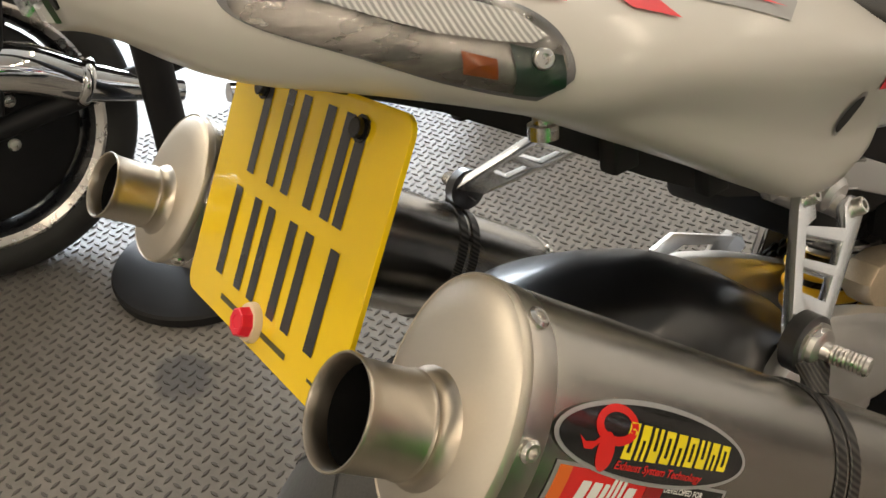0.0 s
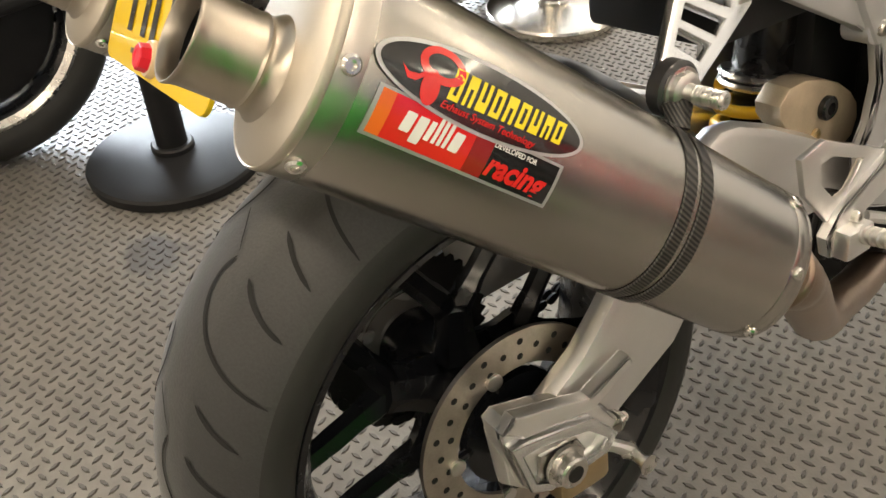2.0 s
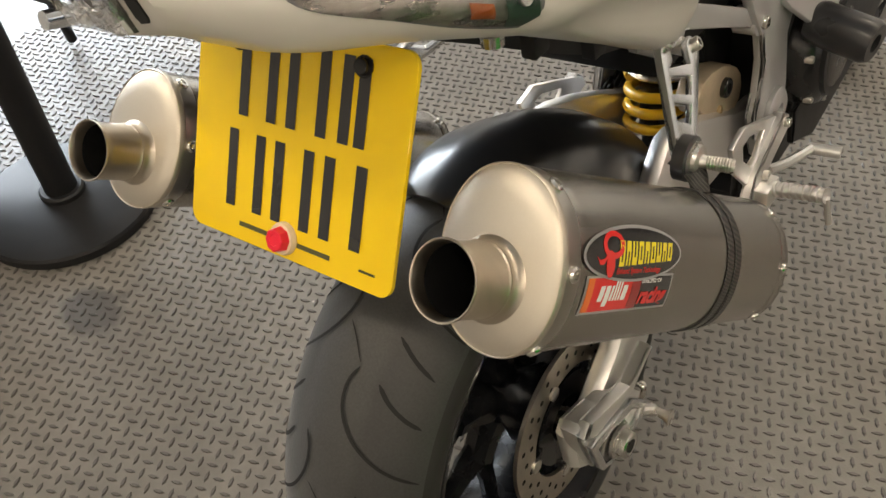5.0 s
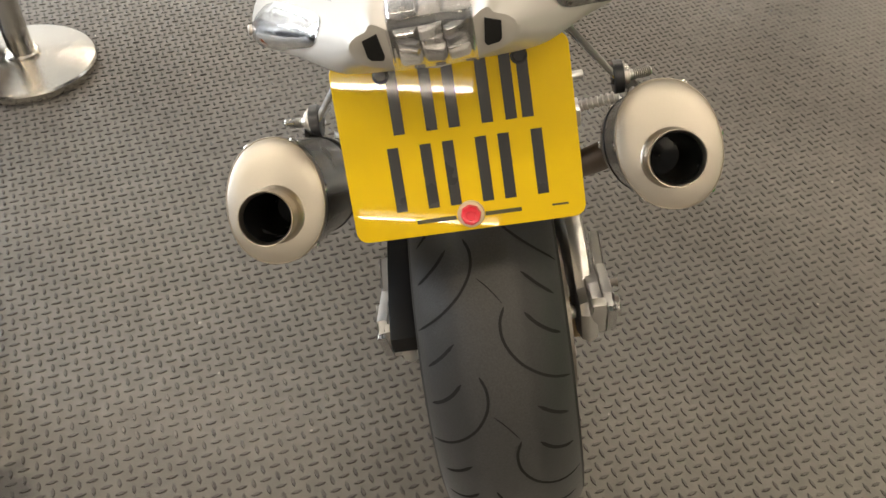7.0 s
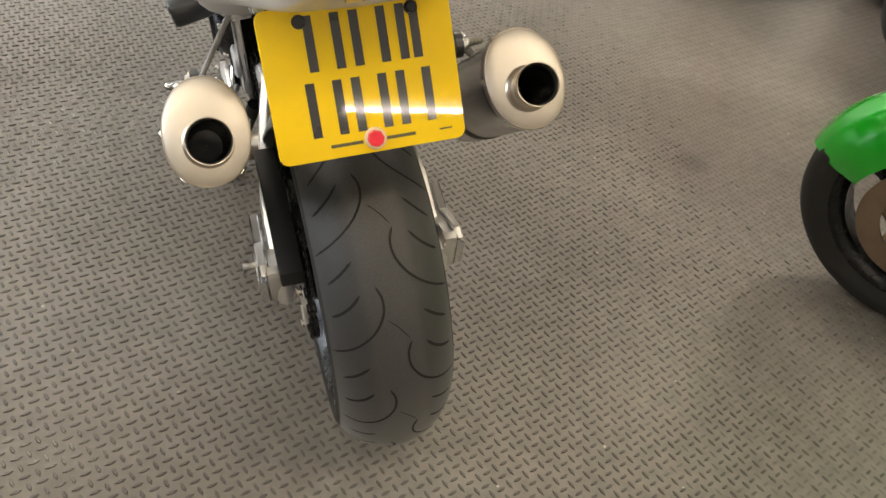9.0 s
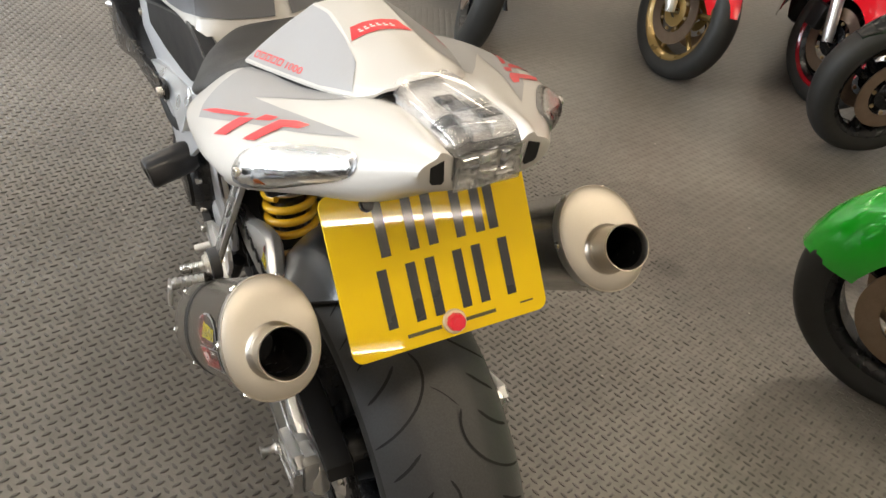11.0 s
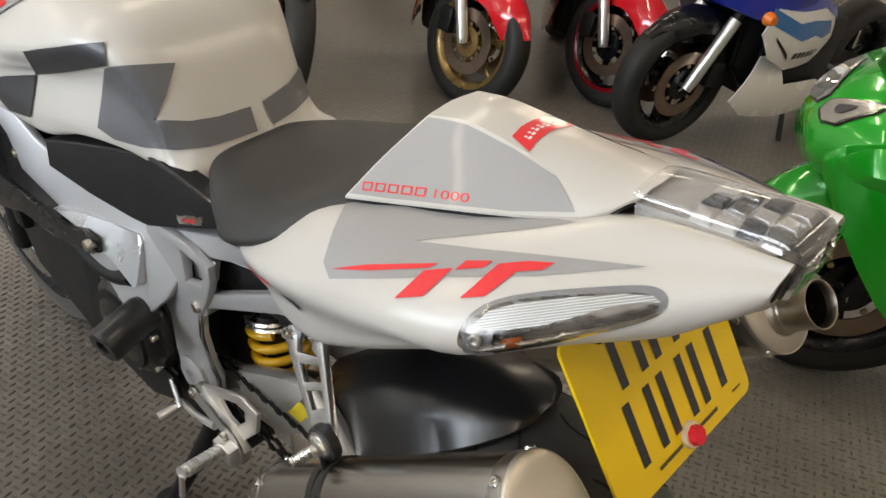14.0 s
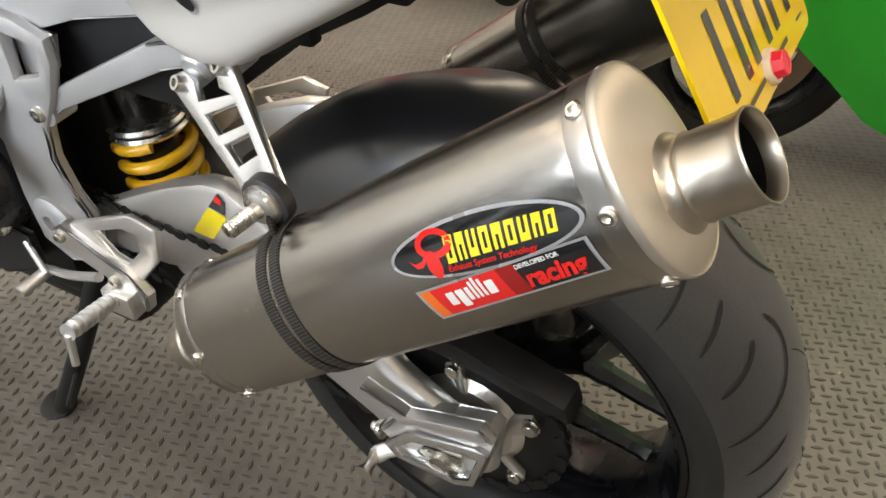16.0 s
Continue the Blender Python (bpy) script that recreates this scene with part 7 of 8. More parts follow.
# ---- the other motorcycles ----
def moto_wheel(root, name, c, R, half, rim_r, rim_m, spokes, disc_sides, label, lip=None):
    c = Vector(c)
    h = half
    wl = part(name, lathe([(-h * 0.78, rim_r - 0.008), (-h * 0.84, rim_r + 0.004), (-h * 0.6, rim_r - 0.004), (h * 0.6, rim_r - 0.004), (h * 0.84, rim_r + 0.004), (h * 0.78, rim_r - 0.008), (h * 0.45, rim_r - 0.026), (-h * 0.45, rim_r - 0.026)], 56, "X", c, None, True), rim_m, root, label)
    prof = [(-h * 0.80, rim_r), (-h * 0.98, rim_r + 0.3 * (R - rim_r)), (-h, rim_r + 0.5 * (R - rim_r)), (-h * 0.88, rim_r + 0.76 * (R - rim_r)), (-h * 0.5, rim_r + 0.94 * (R - rim_r)), (0, R), (h * 0.5, rim_r + 0.94 * (R - rim_r)), (h * 0.88, rim_r + 0.76 * (R - rim_r)), (h, rim_r + 0.5 * (R - rim_r)), (h * 0.98, rim_r + 0.3 * (R - rim_r)), (h * 0.80, rim_r)]
    part("tyre", lathe(prof, 72, "X", c, None, True), M["sidewall"], wl, "", 60)
    part("hub", lathe([(-0.05, 0.012), (-0.05, 0.034), (0.05, 0.034), (0.05, 0.012)], 24, "X", c), rim_m, wl)
    for k in range(spokes):
        a = 2 * math.pi * k / spokes + 0.3
        d = V(0, math.cos(a), math.sin(a))
        if spokes <= 3:
            b = V(0, math.cos(a + 0.34), math.sin(a + 0.34))
            bm = tube([c + d * 0.03, c + d * (rim_r - 0.02)], [0.024, 0.016], 8, True, None, 0.8)
            tube([c + b * 0.03, c + b * (rim_r - 0.02)], [0.024, 0.016], 8, True, bm, 0.8)
            part("spoke", bm, rim_m, wl)
        else:
            part("spoke", tube([c + d * 0.03, c + d * (rim_r - 0.02)], [0.018, 0.0115], 8, True, None, 0.9), rim_m, wl)
    for s in disc_sides:
        x = s * (h * 0.5 + 0.035)
        part("brake_disc", lathe([(x, 0.095), (x, 0.148), (x + s * 0.005, 0.148), (x + s * 0.005, 0.095)], 48, "X", c, None, True), M["header"], wl, "dull steel brake disc")
        part("disc_carrier", lathe([(x, 0.03), (x, 0.07), (x + s * 0.003, 0.07), (x + s * 0.003, 0.03)], 32, "X", c, None, True), rim_m, wl)
        for k in range(8):
            a = 2 * math.pi * k / 8
            part("disc_bobbin", turned([(0, 0.009), (1, 0.008)], c + V(x, 0.083 * math.cos(a), 0.083 * math.sin(a)), c + V(x + s * 0.007, 0.083 * math.cos(a), 0.083 * math.sin(a)), 10), M["brass"], wl)
    if lip:
        for s in (1, -1):
            part("rim_lip", lathe([(s * h * 0.80, rim_r - 0.004), (s * h * 0.90, rim_r + 0.010), (s * h * 0.93, rim_r + 0.004), (s * h * 0.83, rim_r - 0.010)], 56, "X", c, None, True), lip, wl)
    return wl


def arc_guard(root, name, c, r, half, a0, a1, material, label, drop=0.03):
    c = Vector(c)
    rows = []
    for k in range(15):
        t = k / 14
        a = radians(a0 + (a1 - a0) * t)
        taper = min(1.0, (0.76 if half > 0.09 else 0.50) + 2.2 * min(t, 1 - t))
        rows.append([c + V(half * taper * math.sin(j / 4 * math.pi / 2), (r - drop * (1 - math.cos(j / 4 * math.pi / 2)) * 1.6) * math.cos(a), (r - drop * (1 - math.cos(j / 4 * math.pi / 2)) * 1.6) * math.sin(a)) for j in range(-4, 5)])
    bm = loft(rows, False, False)
    geo = bmesh.ops.extrude_face_region(bm, geom=bm.faces[:])
    for v in [g for g in geo["geom"] if isinstance(g, bmesh.types.BMVert)]:
        v.co -= V(0, v.co.y - c.y, v.co.z - c.z).normalized() * 0.004
    return part(name, bm, material, root, label, 60)


def mirror_x(pts):
    return pts + [V(-p.x, p.y, p.z) for p in pts[::-1] if abs(p.x) > 1e-6]


def shell(root, name, sections, material, label=""):
    """Symmetric body: sections of y and (x, z) pairs on one side, top to bottom."""
    rings = [mirror_x([V(x, y, z) for x, z in half]) for y, half in sections]
    n = len(rings[0])
    cols = [smooth_path([r[i] for r in rings], 4) for i in range(n)]
    return part(name, loft([[c[k] for c in cols] for k in range(len(cols[0]))]), material, root, label, 50)


def flank(root, name, outline, x, bulge, material, label="", taper=0.0):
    """Side panels, one on each side: outline of (y, z), bowed outward, drawn in towards the nose."""
    ys = [p[0] for p in outline]
    zs = [p[1] for p in outline]
    yc, zc = sum(ys) / len(ys), sum(zs) / len(zs)
    hy, hz = (max(ys) - min(ys)) / 2, (max(zs) - min(zs)) / 2
    obs = []
    for s in (1, -1):
        bm = flat_poly(outline, 0.05)
        def lay(c, lift=0.0):
            return V(s * (x - taper * max(0.0, c.x + 0.10) ** 2 + bulge * (1 - ((c.x - yc) / hy) ** 2 * 0.6 - ((c.y - zc) / hz) ** 2 * 0.6)), c.x, c.y)
        mapped(bm, lay)
        geo = bmesh.ops.extrude_face_region(bm, geom=bm.faces[:])
        for v in [g for g in geo["geom"] if isinstance(g, bmesh.types.BMVert)]:
            v.co.x -= s * 0.006
        obs.append(part(name, bm, material, root, label, 60))
    return obs, (x, bulge, yc, zc, hy, hz)


def flank_mark(parent, frame_, pts, material, label, side, lift=0.0015):
    x, bulge, yc, zc, hy, hz = frame_
    bm = flat_poly(pts, 0.03)
    part("flank_mark", mapped(bm, lambda c: V(side * (x + lift + bulge * (1 - ((c.x - yc) / hy) ** 2 * 0.6 - ((c.y - zc) / hz) ** 2 * 0.6)), c.x, c.y)), material, parent, label)


def forks(root, material, lower, ax_z=0.3, rake=0.30):
    for s in (1, -1):
        part("fork_tube", tube([(s * 0.098, -rake, 0.98), (s * 0.098, -rake * 0.42, 0.58)], 0.0215, 14), material, root)
        part("fork_slider", tube([(s * 0.098, -rake * 0.45, 0.60), (s * 0.098, -rake * 0.05, ax_z + 0.03), (s * 0.094, 0.0, ax_z - 0.01)], [0.028, 0.027, 0.022], 14), lower, root)
        cal = box(min(s * 0.062, s * 0.112), max(s * 0.062, s * 0.112), -0.175, -0.095, ax_z + 0.0, ax_z + 0.115, 0.012)
        part("brake_caliper", cal, M["satin_black"], root)
    part("front_axle", turned([(0, 0.011), (1, 0.011)], (-0.115, 0, ax_z), (0.115, 0, ax_z), 16), M["steel"], root)


def rear_end(root, rim_m, seat_m, tail_m, base=1.42):
    moto_wheel(root, "rear_wheel", (0, -base, 0.308), 0.308, 0.085, 0.218, rim_m, 5, (1,), "rear wheel")
    part("swingarm", box(-0.13, 0.13, -base + 0.02, -base + 0.62, 0.29, 0.35, 0.02), M["satin_black"], root)
    part("seat", loft([mirror_x([V(0, y, z), V(w * 0.7, y, z), V(w, y, z - 0.03), V(w * 0.9, y, z - 0.07), V(0, y, z - 0.08)]) for y, w, z in ((-0.72, 0.10, 0.80), (-0.86, 0.14, 0.79), (-1.02, 0.14, 0.81), (-1.12, 0.12, 0.86), (-1.40, 0.10, 0.88))]), seat_m, root)
    part("tail", loft([mirror_x([V(0, y, z), V(w * 0.8, y, z - 0.005), V(w, y, z - 0.05), V(w * 0.7, y, z - 0.11), V(0, y, z - 0.12)]) for y, w, z in ((-0.95, 0.13, 0.79), (-1.15, 0.15, 0.83), (-1.40, 0.12, 0.87), (-1.62, 0.06, 0.90))]), tail_m, root)
    part("exhaust_silencer", tube(smooth_path([(0.16, -0.85, 0.33), (0.17, -1.1, 0.40), (0.18, -1.5, 0.52)], 4), [0.03] * 3 + [0.055] * 6, 18), M["stainless"], root)
    part("side_stand", tube([(-0.12, -0.72, 0.28), (-0.24, -0.66, 0.02)], 0.013, 10), M["satin_black"], root)
    part("engine", box(-0.19, 0.19, -0.92, -0.44, 0.20, 0.62, 0.04), M["satin_black"], root)
    part("footrest", tube([(-0.16, -0.95, 0.36), (-0.26, -0.95, 0.36)], 0.012, 8), M["alu"], root)


def turn_front(root, degrees):
    """Turns what hangs on the steering head: forks, wheel and fender."""
    m = Matrix.Translation((0, -0.10, 0.3)) @ pose(0, 0, 0, 0, 0, degrees) @ Matrix.Translation((0, 0.10, -0.3))
    for ob in root.children_recursive:
        ob.data.transform(m)


def sport_bike(m, label, paint, side_paint, fender_paint, rim_m, rim_lip, fork_low, spokes=6, group="parked motorcycles", discs=(1, -1), steer=0.0, low=0.10, wide=1.15, fwd=0.0, signals=True, guard=38, split=False, rear=165, skirt=0.055, outline=None, taper=0.0, lamp_up=0.0):
    root = thing("parked_motorcycle", label, "motorcycle", m, group)
    moto_wheel(root, "front_wheel", (0, 0, 0.3), 0.3, 0.060, 0.215, rim_m, spokes, discs, "cast front wheel", rim_lip)
    forks(root, M["satin_black"], fork_low)
    arc_guard(root, "front_fender", (0, -0.01, 0.3), 0.327, 0.094 if taper else 0.078, guard, rear, fender_paint, "glossy painted front fender", skirt)
    turn_front(root, steer)
    def up(z):
        return z - low * min(1.0, max(0.0, (z - 0.30) / 0.5))

    def body(half):
        return [(x * wide, up(z)) for x, z in half]

    nose = shell(root, "nose_fairing", [(y + fwd, body(h)) for y, h in ((0.06, [(0, 0.90), (0.05, 0.895), (0.07, 0.86), (0.05, 0.825), (0, 0.82)]), (-0.02, [(0, 0.985), (0.12, 0.965), (0.165, 0.88), (0.12, 0.78), (0, 0.76)]),
                                 (-0.14, [(0, 1.05), (0.15, 1.02), (0.215, 0.90), (0.17, 0.74), (0, 0.72)]), (-0.28, [(0, 1.07), (0.15, 1.04), (0.235, 0.90), (0.20, 0.72), (0, 0.70)]),
                                 (-0.40, [(0, 1.03), (0.13, 1.0), (0.225, 0.86), (0.20, 0.70), (0, 0.68)]))], paint, "painted nose fairing")
    NOSE = surface_of_mesh(nose)
    out = [(y + fwd, up(z)) for y, z in ((-0.20, 0.80), (-0.15, 0.64), (-0.22, 0.44), (-0.34, 0.26), (-0.60, 0.17), (-0.95, 0.19), (-0.98, 0.30), (-0.80, 0.40), (-0.66, 0.58), (-0.62, 0.74), (-0.44, 0.86), (-0.28, 0.90))]
    if split:
        out = [(y, up(z)) for y, z in ((-0.17, 0.80), (-0.14, 0.68), (-0.24, 0.54), (-0.42, 0.45), (-0.64, 0.47), (-0.72, 0.62), (-0.64, 0.76), (-0.44, 0.88), (-0.28, 0.92))]
        flank(root, "belly_pan", [(-0.30, 0.46), (-0.16, 0.27), (-0.28, 0.19), (-0.60, 0.15), (-0.98, 0.18), (-1.02, 0.26), (-0.78, 0.33), (-0.50, 0.33), (-0.42, 0.46)], 0.150 * wide, 0.05, side_paint, "white belly pan")
    out = outline or out
    (pr, pl), fr_ = flank(root, "side_fairing", out, 0.175 * wide, 0.065, side_paint, "painted side fairing", taper)
    for s in (1, -1):
        lamp = [(0.012, 0.870), (0.020, 0.846), (0.070, 0.838), (0.118, 0.856), (0.146, 0.905), (0.140, 0.925), (0.085, 0.905), (0.035, 0.885)]
        lamp = [(x * (wide if lamp_up == 0 else 0.95), up(z) + lamp_up) for x, z in lamp]
        cx, cz = sum(p[0] for p in lamp) / 8, sum(p[1] for p in lamp) / 8

        def laid(k, lift, cell):
            bm = flat_poly([(cx + (x - cx) * k, cz + (z - cz) * k) for x, z in lamp], cell)
            return mapped(bm, onto(NOSE, lambda a, b: (a, 0.3, b), (0, -1, 0), lift, s))

        hl = part("headlight", laid(1.0, 0.002, 0.012), M["satin_black"], root, "clear headlight let into the nose")
        part("lamp_bowl", laid(0.90, 0.004, 0.012), M["reflector"], hl, "silvered lamp bowl")
        part("bulb_shade", laid(0.34, 0.007, 0.008), M["dark_grey"], hl)
        glass_ = part("headlight_lens", laid(0.96, 0.012, 0.012), M["lens"], hl, "clear lens", 60)
        glass_.visible_shadow = False
        if signals:
            part("turn_signal", tube([(s * 0.205 * wide, -0.10 + fwd, up(0.80)), (s * 0.235 * wide, -0.070 + fwd, up(0.795)), (s * 0.260 * wide, -0.065 + fwd, up(0.795))], [0.012, 0.030, 0.018], 14), M["orange_lens"], root, "amber turn signal")
        part("inner_panel", slab([(-0.16, up(0.72)), (-0.20, 0.40), (-0.34, 0.28), (-0.42, 0.40), (-0.40, up(0.72))], min(s * 0.10, s * 0.13), max(s * 0.10, s * 0.13), (), 0.006), M["satin_black"], root, "black inner fairing panel")
        part("mirror_stalk", tube([(s * 0.14, -0.20, up(1.05)), (s * 0.30, -0.24, up(1.14))], 0.008, 8), M["black"], root)
        part("mirror", tube([(s * 0.26, -0.25, up(1.15)), (s * 0.36, -0.25, up(1.17))], [0.035, 0.03], 14, True, None, 0.45), M["black"], root)
    part("windscreen", loft([[V(x, y + fwd, up(z)) for x, y, z in r] for r in (((-0.14, -0.16, 1.02), (-0.07, -0.05, 1.02), (0.07, -0.05, 1.02), (0.14, -0.16, 1.02)), ((-0.12, -0.32, 1.20), (-0.06, -0.26, 1.21), (0.06, -0.26, 1.21), (0.12, -0.32, 1.20)))], False, False), M["screen"], root)
    shell(root, "fuel_tank", [(-0.42, [(0, 0.93), (0.09, 0.92), (0.14, 0.86), (0.15, 0.76), (0, 0.74)]), (-0.52, [(0, 0.99), (0.10, 0.98), (0.16, 0.90), (0.16, 0.76), (0, 0.74)]), (-0.66, [(0, 0.97), (0.10, 0.96), (0.15, 0.88), (0.14, 0.76), (0, 0.74)]), (-0.78, [(0, 0.84), (0.07, 0.83), (0.09, 0.80), (0.09, 0.75), (0, 0.74)])], paint)
    part("radiator", box(-0.15, 0.15, -0.40, -0.35, 0.34, 0.70, 0.01), M["satin_black"], root)
    rear_end(root, rim_m, M["seat"], paint)
    return root, (pr, pl), fr_


def naked_bike(m, label, metal=None):
    root = thing("parked_motorcycle", label, "motorcycle", m, "parked motorcycles")
    moto_wheel(root, "front_wheel", (0, 0, 0.3), 0.3, 0.060, 0.215, M["rim"], 5, (1, -1), "black cast front wheel")
    forks(root, M["chrome"], M["satin_black"])
    arc_guard(root, "front_fender", (0, -0.01, 0.3), 0.322, 0.068, 45, 165, M["black"], "black front fender", 0.05)
    part("headlight", turned([(0, 0.05), (0.4, 0.095), (0.85, 0.10), (1.0, 0.088)], (0, -0.24, 0.90), (0, -0.06, 0.89), 30), M["black"], root)
    part("headlight_lens", turned([(0, 0.088), (1, 0.07)], (0, -0.062, 0.89), (0, -0.045, 0.889), 30), M["reflector"], root)
    part("radiator", box(-0.15, 0.15, -0.38, -0.33, 0.36, 0.68, 0.01), M["satin_black"], root)
    for s in (1, -1):
        part("header_pipe", tube(smooth_path([(s * 0.06, -0.42, 0.52), (s * 0.07, -0.32, 0.40), (s * 0.07, -0.40, 0.22), (s * 0.06, -0.7, 0.18)], 4), 0.021, 12), M["stainless"], root)
        part("radiator_shroud", box(min(s * 0.14, s * 0.20), max(s * 0.14, s * 0.20), -0.52, -0.28, 0.55, 0.80, 0.02), M["black"], root)
    part("handlebar", tube(smooth_path([(-0.38, -0.36, 1.03), (-0.2, -0.30, 1.06), (0, -0.28, 1.03), (0.2, -0.30, 1.06), (0.38, -0.36, 1.03)], 5), 0.012, 10), M["black"], root)
    shell(root, "fuel_tank", [(-0.38, [(0, 0.93), (0.09, 0.92), (0.15, 0.86), (0.16, 0.76), (0, 0.74)]), (-0.52, [(0, 0.99), (0.10, 0.98), (0.17, 0.90), (0.16, 0.76), (0, 0.74)]), (-0.78, [(0, 0.84), (0.07, 0.83), (0.09, 0.80), (0.09, 0.75), (0, 0.74)])], M["black"])
    rear_end(root, M["rim"], M["seat"], M["black"])
    if metal:
        for s in (1, -1):
            part("engine_cover", turned([(0, 0.10), (0.6, 0.098), (0.9, 0.08), (1, 0.05)], (s * 0.15, -0.62, 0.36), (s * 0.235, -0.62, 0.36), 28), metal, root, "chrome engine cover")
            part("cylinder", turned([(0, 0.07), (1, 0.06)], (s * 0.05, -0.55, 0.46), (s * 0.07, -0.46, 0.66), 20), metal, root)
        part("crash_bar", tube(smooth_path([(-0.12, -0.44, 0.60), (-0.32, -0.40, 0.46), (-0.14, -0.44, 0.26), (0.14, -0.44, 0.26), (0.32, -0.40, 0.46), (0.12, -0.44, 0.60)], 5), 0.014, 10), metal, root, "chrome crash bar")
    return root


def heading(x, y, dx, dy, lean=-9.0):
    """A bike whose front tyre stands at (x, y) and points along (dx, dy), leaning on its stand."""
    turn = math.degrees(math.atan2(-dx, dy))
    return pose(x, y, 0, 0, 0, turn) @ pose(0, 0, 0.006, 0, lean, 0)


naked_bike(heading(1.30, 2.39, -0.42, -0.91), "black naked motorcycle parked on the showroom floor")
naked_bike(heading(2.88, 5.20, -0.80, -0.60), "black cruiser with a chrome engine, parked in the back row", M["chrome"])
naked_bike(heading(4.05, 4.80, -0.75, -0.66), "black cruiser with chrome engine covers, parked in the back row", M["chrome"])
naked_bike(heading(1.95, 4.75, -0.55, -0.83), "black motorcycle with a chrome engine, parked in the back row", M["chrome"])
red1, _, _ = sport_bike(heading(2.125, 2.13, -0.72, -0.69), "red sports tourer with gold wheels, parked", M["red_paint"], M["dark_red"], M["red_paint"], M["gold_rim"], None, M["alu"], 6, steer=42, guard=20, rear=118, skirt=0.085)
red2, _, _ = sport_bike(heading(2.772, 1.781, -0.74, -0.67), "red sports tourer with red-edged black wheels, parked", M["red_paint"], M["dark_red"], M["red_paint"], M["rim"], M["dark_red"], M["alu"], 6, steer=40, guard=20, rear=118, skirt=0.085)
blue, (bpr, bpl), bf = sport_bike(heading(2.56, 1.27, -0.985, 0.17), "blue and white sports motorcycle, parked", M["blue_paint"], M["st_white"], M["black"], M["rim"], None, M["alu"], 3, steer=-6, low=0.12, split=True)
for s, par in ((1, bpr), (-1, bpl)):
    flank_mark(par, bf, [(-0.16, 0.700), (-0.145, 0.640), (-0.40, 0.560), (-0.50, 0.580), (-0.58, 0.560), (-0.66, 0.575), (-0.60, 0.640), (-0.44, 0.650), (-0.34, 0.640)], M["light_blue"], "pale blue sweep", s)
    flank_mark(par, bf, [(-0.19, 0.745), (-0.165, 0.700), (-0.34, 0.690), (-0.50, 0.700), (-0.66, 0.640), (-0.62, 0.690), (-0.44, 0.770), (-0.30, 0.795)], M["blue_paint"], "dark blue sweep", s, 0.003)
    flank_mark(par, bf, [(-0.215, 0.585), (-0.235, 0.560), (-0.37, 0.470), (-0.35, 0.500)], M["satin_black"], "dark air slot", s, 0.0025)
    for k in range(6):
        y0 = -0.40 - k * 0.036
        flank_mark(par, bf, [(y0, 0.475), (y0 - 0.027, 0.475), (y0 - 0.027, 0.505), (y0, 0.505)], M["st_black"], "plain black maker's mark", s, 0.0025)
green, (gpr, gpl), gf = sport_bike(heading(1.325, 0.065, -0.53, 0.85), "bright green sports motorcycle, parked", M["green_paint"], M["green_paint"], M["green_paint"], M["rim"], None, M["satin_black"], 3, low=0.20, wide=1.3, fwd=0.15, signals=False, guard=8, rear=140, skirt=0.085, taper=1.4, outline=[(-0.10, 0.80), (0.06, 0.77), (0.16, 0.71), (0.19, 0.67), (0.18, 0.63), (0.13, 0.55), (0.07, 0.47), (0.01, 0.40), (-0.07, 0.335), (-0.18, 0.235), (-0.28, 0.18), (-0.56, 0.11), (-0.93, 0.13), (-0.96, 0.30), (-0.78, 0.45), (-0.64, 0.60), (-0.42, 0.78), (-0.24, 0.82)], lamp_up=0.07)
for s, par in ((1, gpr), (-1, gpl)):
    # flat patch laid on the fairing, its colour stands for the opening's dark inside
    flank_mark(par, gf, [(-0.36, 0.74), (-0.46, 0.60), (-0.58, 0.62), (-0.56, 0.74), (-0.46, 0.80)], M["hole_black"], "black side air opening", s, 0.0025)


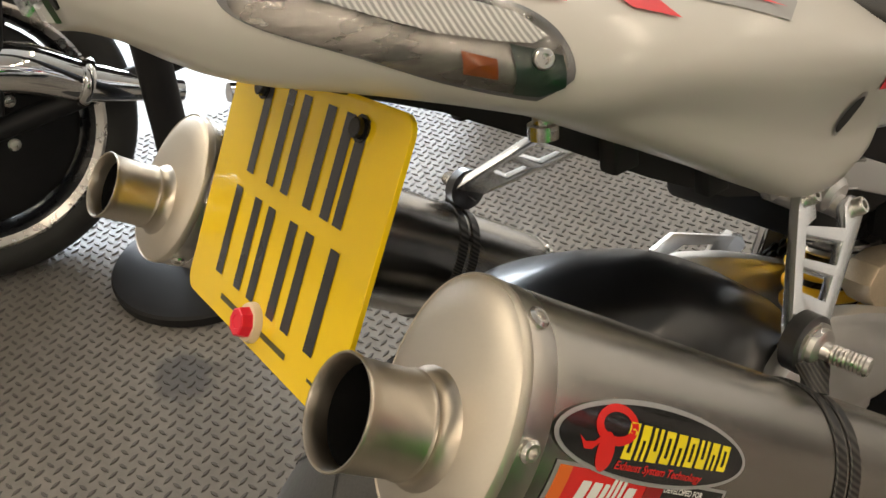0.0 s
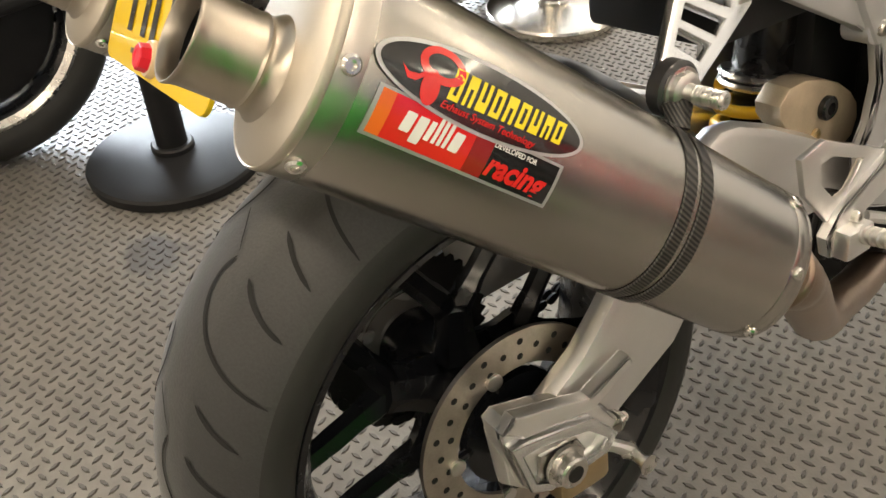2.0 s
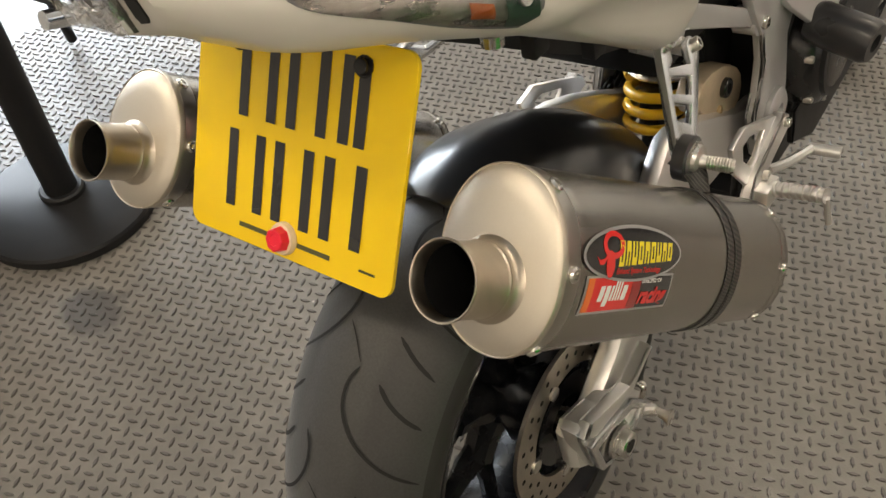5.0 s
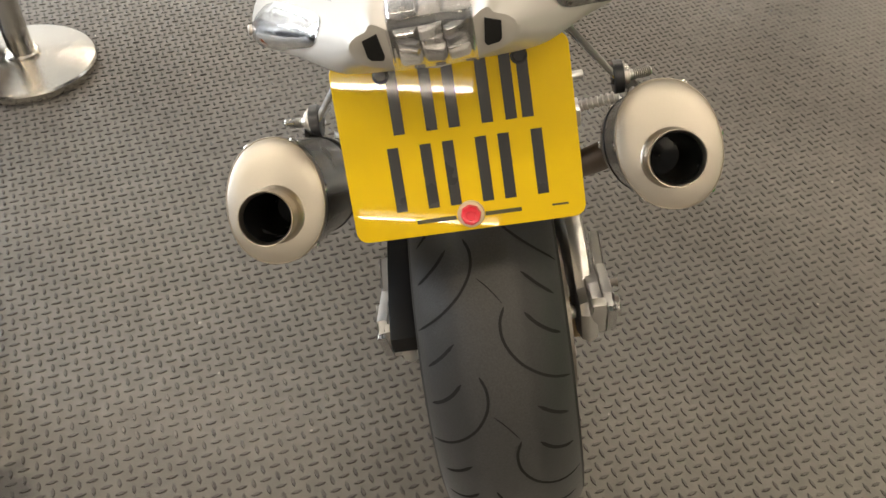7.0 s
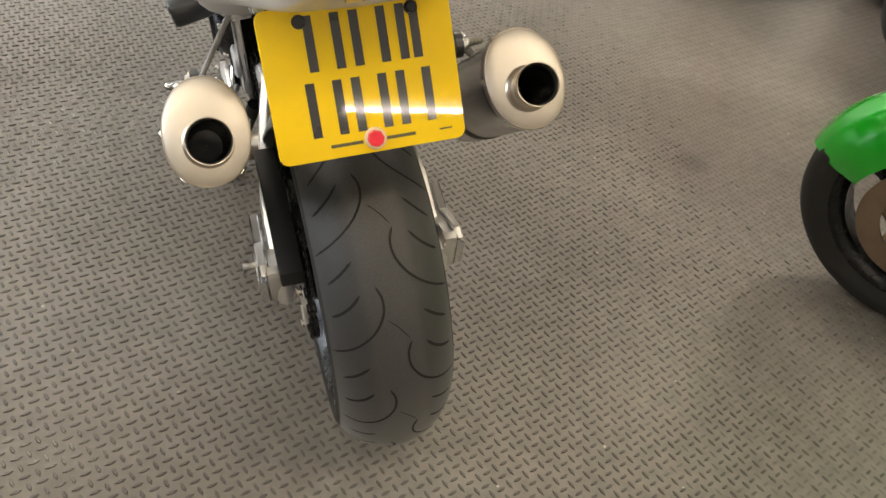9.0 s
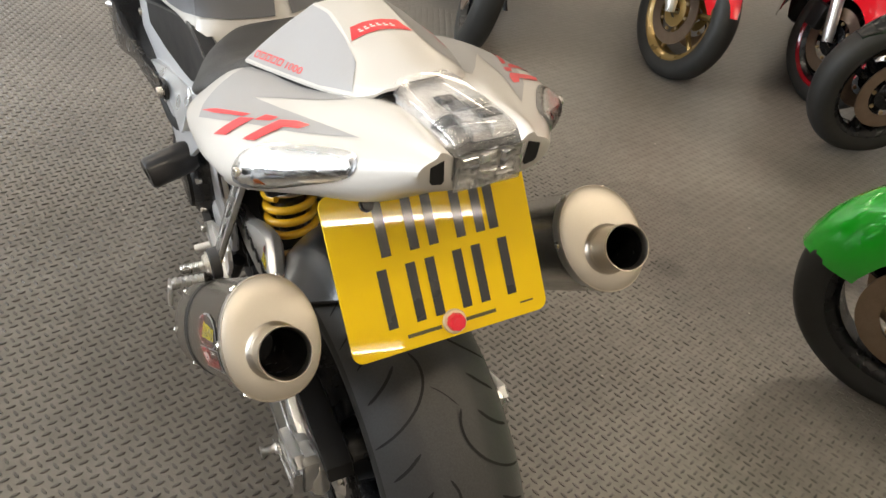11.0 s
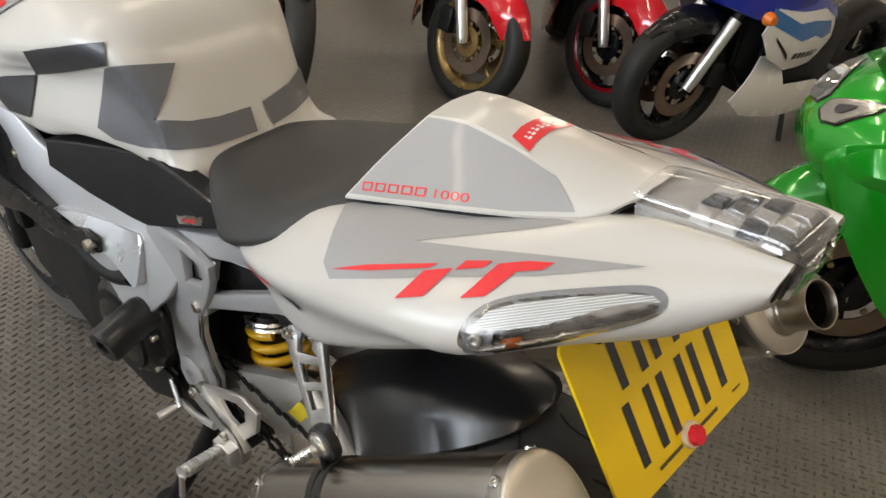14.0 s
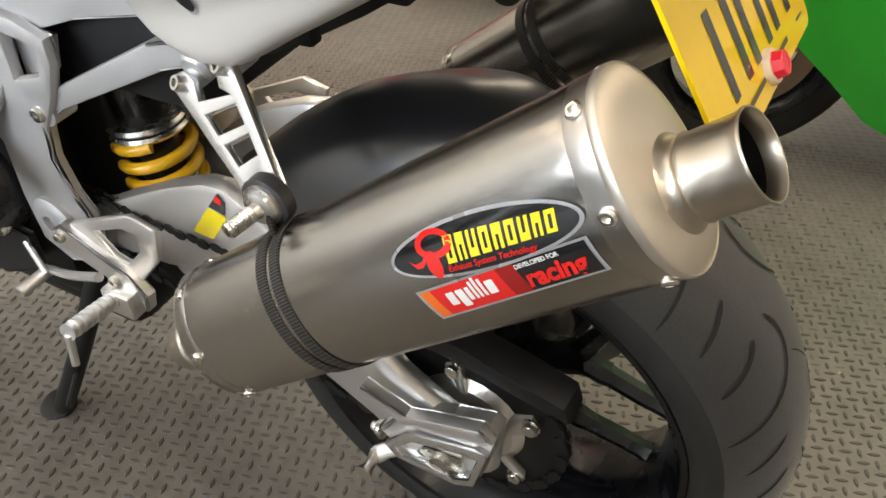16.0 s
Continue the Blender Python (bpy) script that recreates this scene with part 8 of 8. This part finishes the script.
# classic twin beside the white bike: rear wheel, chrome silencer and pipes
def classic(m):
    root = thing("parked_motorcycle", "black classic motorcycle with a chrome exhaust, parked", "motorcycle", m, "parked motorcycles")
    moto_wheel(root, "rear_wheel", (0, 0, 0.318), 0.318, 0.072, 0.232, M["rim"], 10, (), "black rear wheel with a silver rim edge", M["steel"])
    part("axle_nut", bolt((0.10, 0, 0.318), (1, 0, 0), 0.016, 0.018), M["steel"], root)
    run = smooth_path([(0.125, -0.36, 0.575), (0.125, -0.11, 0.470), (0.125, 0.09, 0.426), (0.125, 0.21, 0.362), (0.128, 0.35, 0.305), (0.132, 0.49, 0.255), (0.14, 0.62, 0.225)], 5)
    part("silencer", tube(run[:22], [0.047] * 12 + [0.045, 0.043, 0.041, 0.038, 0.035, 0.031, 0.027, 0.024, 0.022, 0.021], 28), M["chrome"], root, "chrome megaphone silencer")
    part("silencer_clamp", turned([(0, 0.045), (0.3, 0.048), (0.7, 0.048), (1, 0.045)], (0.125, 0.195, 0.371), (0.125, 0.212, 0.362), 28), M["chrome"], root)
    part("wheel_disc", lathe([(0.02, 0.0001), (0.02, 0.19), (0.03, 0.20), (0.036, 0.19), (0.040, 0.06), (0.055, 0.05), (0.055, 0.0001)], 48, "X", (0, 0, 0.318)), M["satin_black"], root, "black hub and brake plate")
    for k in range(6):
        q = 2 * math.pi * k / 6 + 0.3
        part("hub_bolt", bolt((0.0395, 0.085 * math.cos(q), 0.318 + 0.085 * math.sin(q)), (1, 0, 0), 0.009, 0.008), M["steel"], root)
    part("silencer_bracket", slab([(0.02, 0.46), (0.09, 0.44), (0.08, 0.535), (0.03, 0.54)], 0.120, 0.126, (), 0.002), M["alu"], root)
    part("bracket_bolt", bolt((0.126, 0.055, 0.520), (1, 0, 0), 0.010, 0.010), M["steel"], root)
    part("exhaust_pipe", tube(smooth_path([(0.1315, 0.47, 0.262), (0.14, 0.62, 0.225), (0.15, 0.74, 0.24), (0.14, 0.84, 0.34), (0.13, 0.82, 0.56)], 6), 0.0205, 16), M["chrome"], root, "chrome exhaust pipe")
    part("swingarm", tube([(0.12, 0.0, 0.318), (0.12, 0.45, 0.36)], 0.02, 12), M["satin_black"], root)
    part("shock", tube([(0.14, 0.03, 0.36), (0.14, 0.13, 0.66)], 0.026, 14), M["satin_black"], root)
    part("engine", box(-0.17, 0.15, 0.52, 0.92, 0.24, 0.66, 0.04), M["satin_black"], root)
    arc_guard(root, "rear_fender", (0, 0, 0.318), 0.36, 0.085, 25, 165, M["black"], "black rear fender", 0.05)
    part("seat", box(-0.13, 0.13, -0.25, 0.50, 0.72, 0.80, 0.03), M["seat"], root)
    shell(root, "fuel_tank", [(0.48, [(0, 0.82), (0.07, 0.81), (0.10, 0.77), (0.09, 0.72), (0, 0.71)]), (0.68, [(0, 0.90), (0.10, 0.88), (0.15, 0.80), (0.12, 0.72), (0, 0.71)]), (0.95, [(0, 0.90), (0.08, 0.88), (0.12, 0.80), (0.10, 0.74), (0, 0.73)])], M["black"])
    moto_wheel(root, "front_wheel", (0, 1.42, 0.318), 0.318, 0.05, 0.24, M["rim"], 10, (1,), "black front wheel")
    for s in (1, -1):
        part("fork_leg", tube([(s * 0.09, 1.42, 0.318), (s * 0.09, 1.16, 0.95)], 0.022, 12), M["stainless"], root)
    part("handlebar", tube([(-0.36, 1.08, 1.0), (0, 1.14, 1.02), (0.36, 1.08, 1.0)], 0.012, 10), M["black"], root)
    part("side_stand", tube([(-0.12, 0.62, 0.26), (-0.22, 0.68, 0.035)], 0.013, 10), M["satin_black"], root)
    return root


classic(heading(-1.36, -0.25, -0.03, 1.0, -7))


# ---- barrier posts ----
def post(x, y, dark):
    p = thing("barrier_post", "black barrier post on a round base" if dark else "stainless steel barrier post on a round base", "barrier post", pose(x, y, 0), "barrier posts")
    base_m, pole_m = (M["satin_black"], M["satin_black"]) if dark else (M["stainless"], M["stainless"])
    part("base", lathe([(0.0, 0.0001), (0.0, 0.172), (0.004, 0.178), (0.022, 0.180), (0.028, 0.176), (0.034, 0.150), (0.040, 0.06), (0.044, 0.036), (0.05, 0.034)], 56, "Z"), base_m, p)
    part("pole", lathe([(0.044, 0.0315), (0.90, 0.0315), (0.905, 0.034), (0.96, 0.034), (0.97, 0.030), (0.97, 0.0001)], 32, "Z"), pole_m, p)
    part("collar", lathe([(0.040, 0.044), (0.052, 0.044), (0.056, 0.040), (0.056, 0.032)], 32, "Z"), pole_m, p)


post(-1.115, 0.045, True)
post(-1.195, 1.145, False)
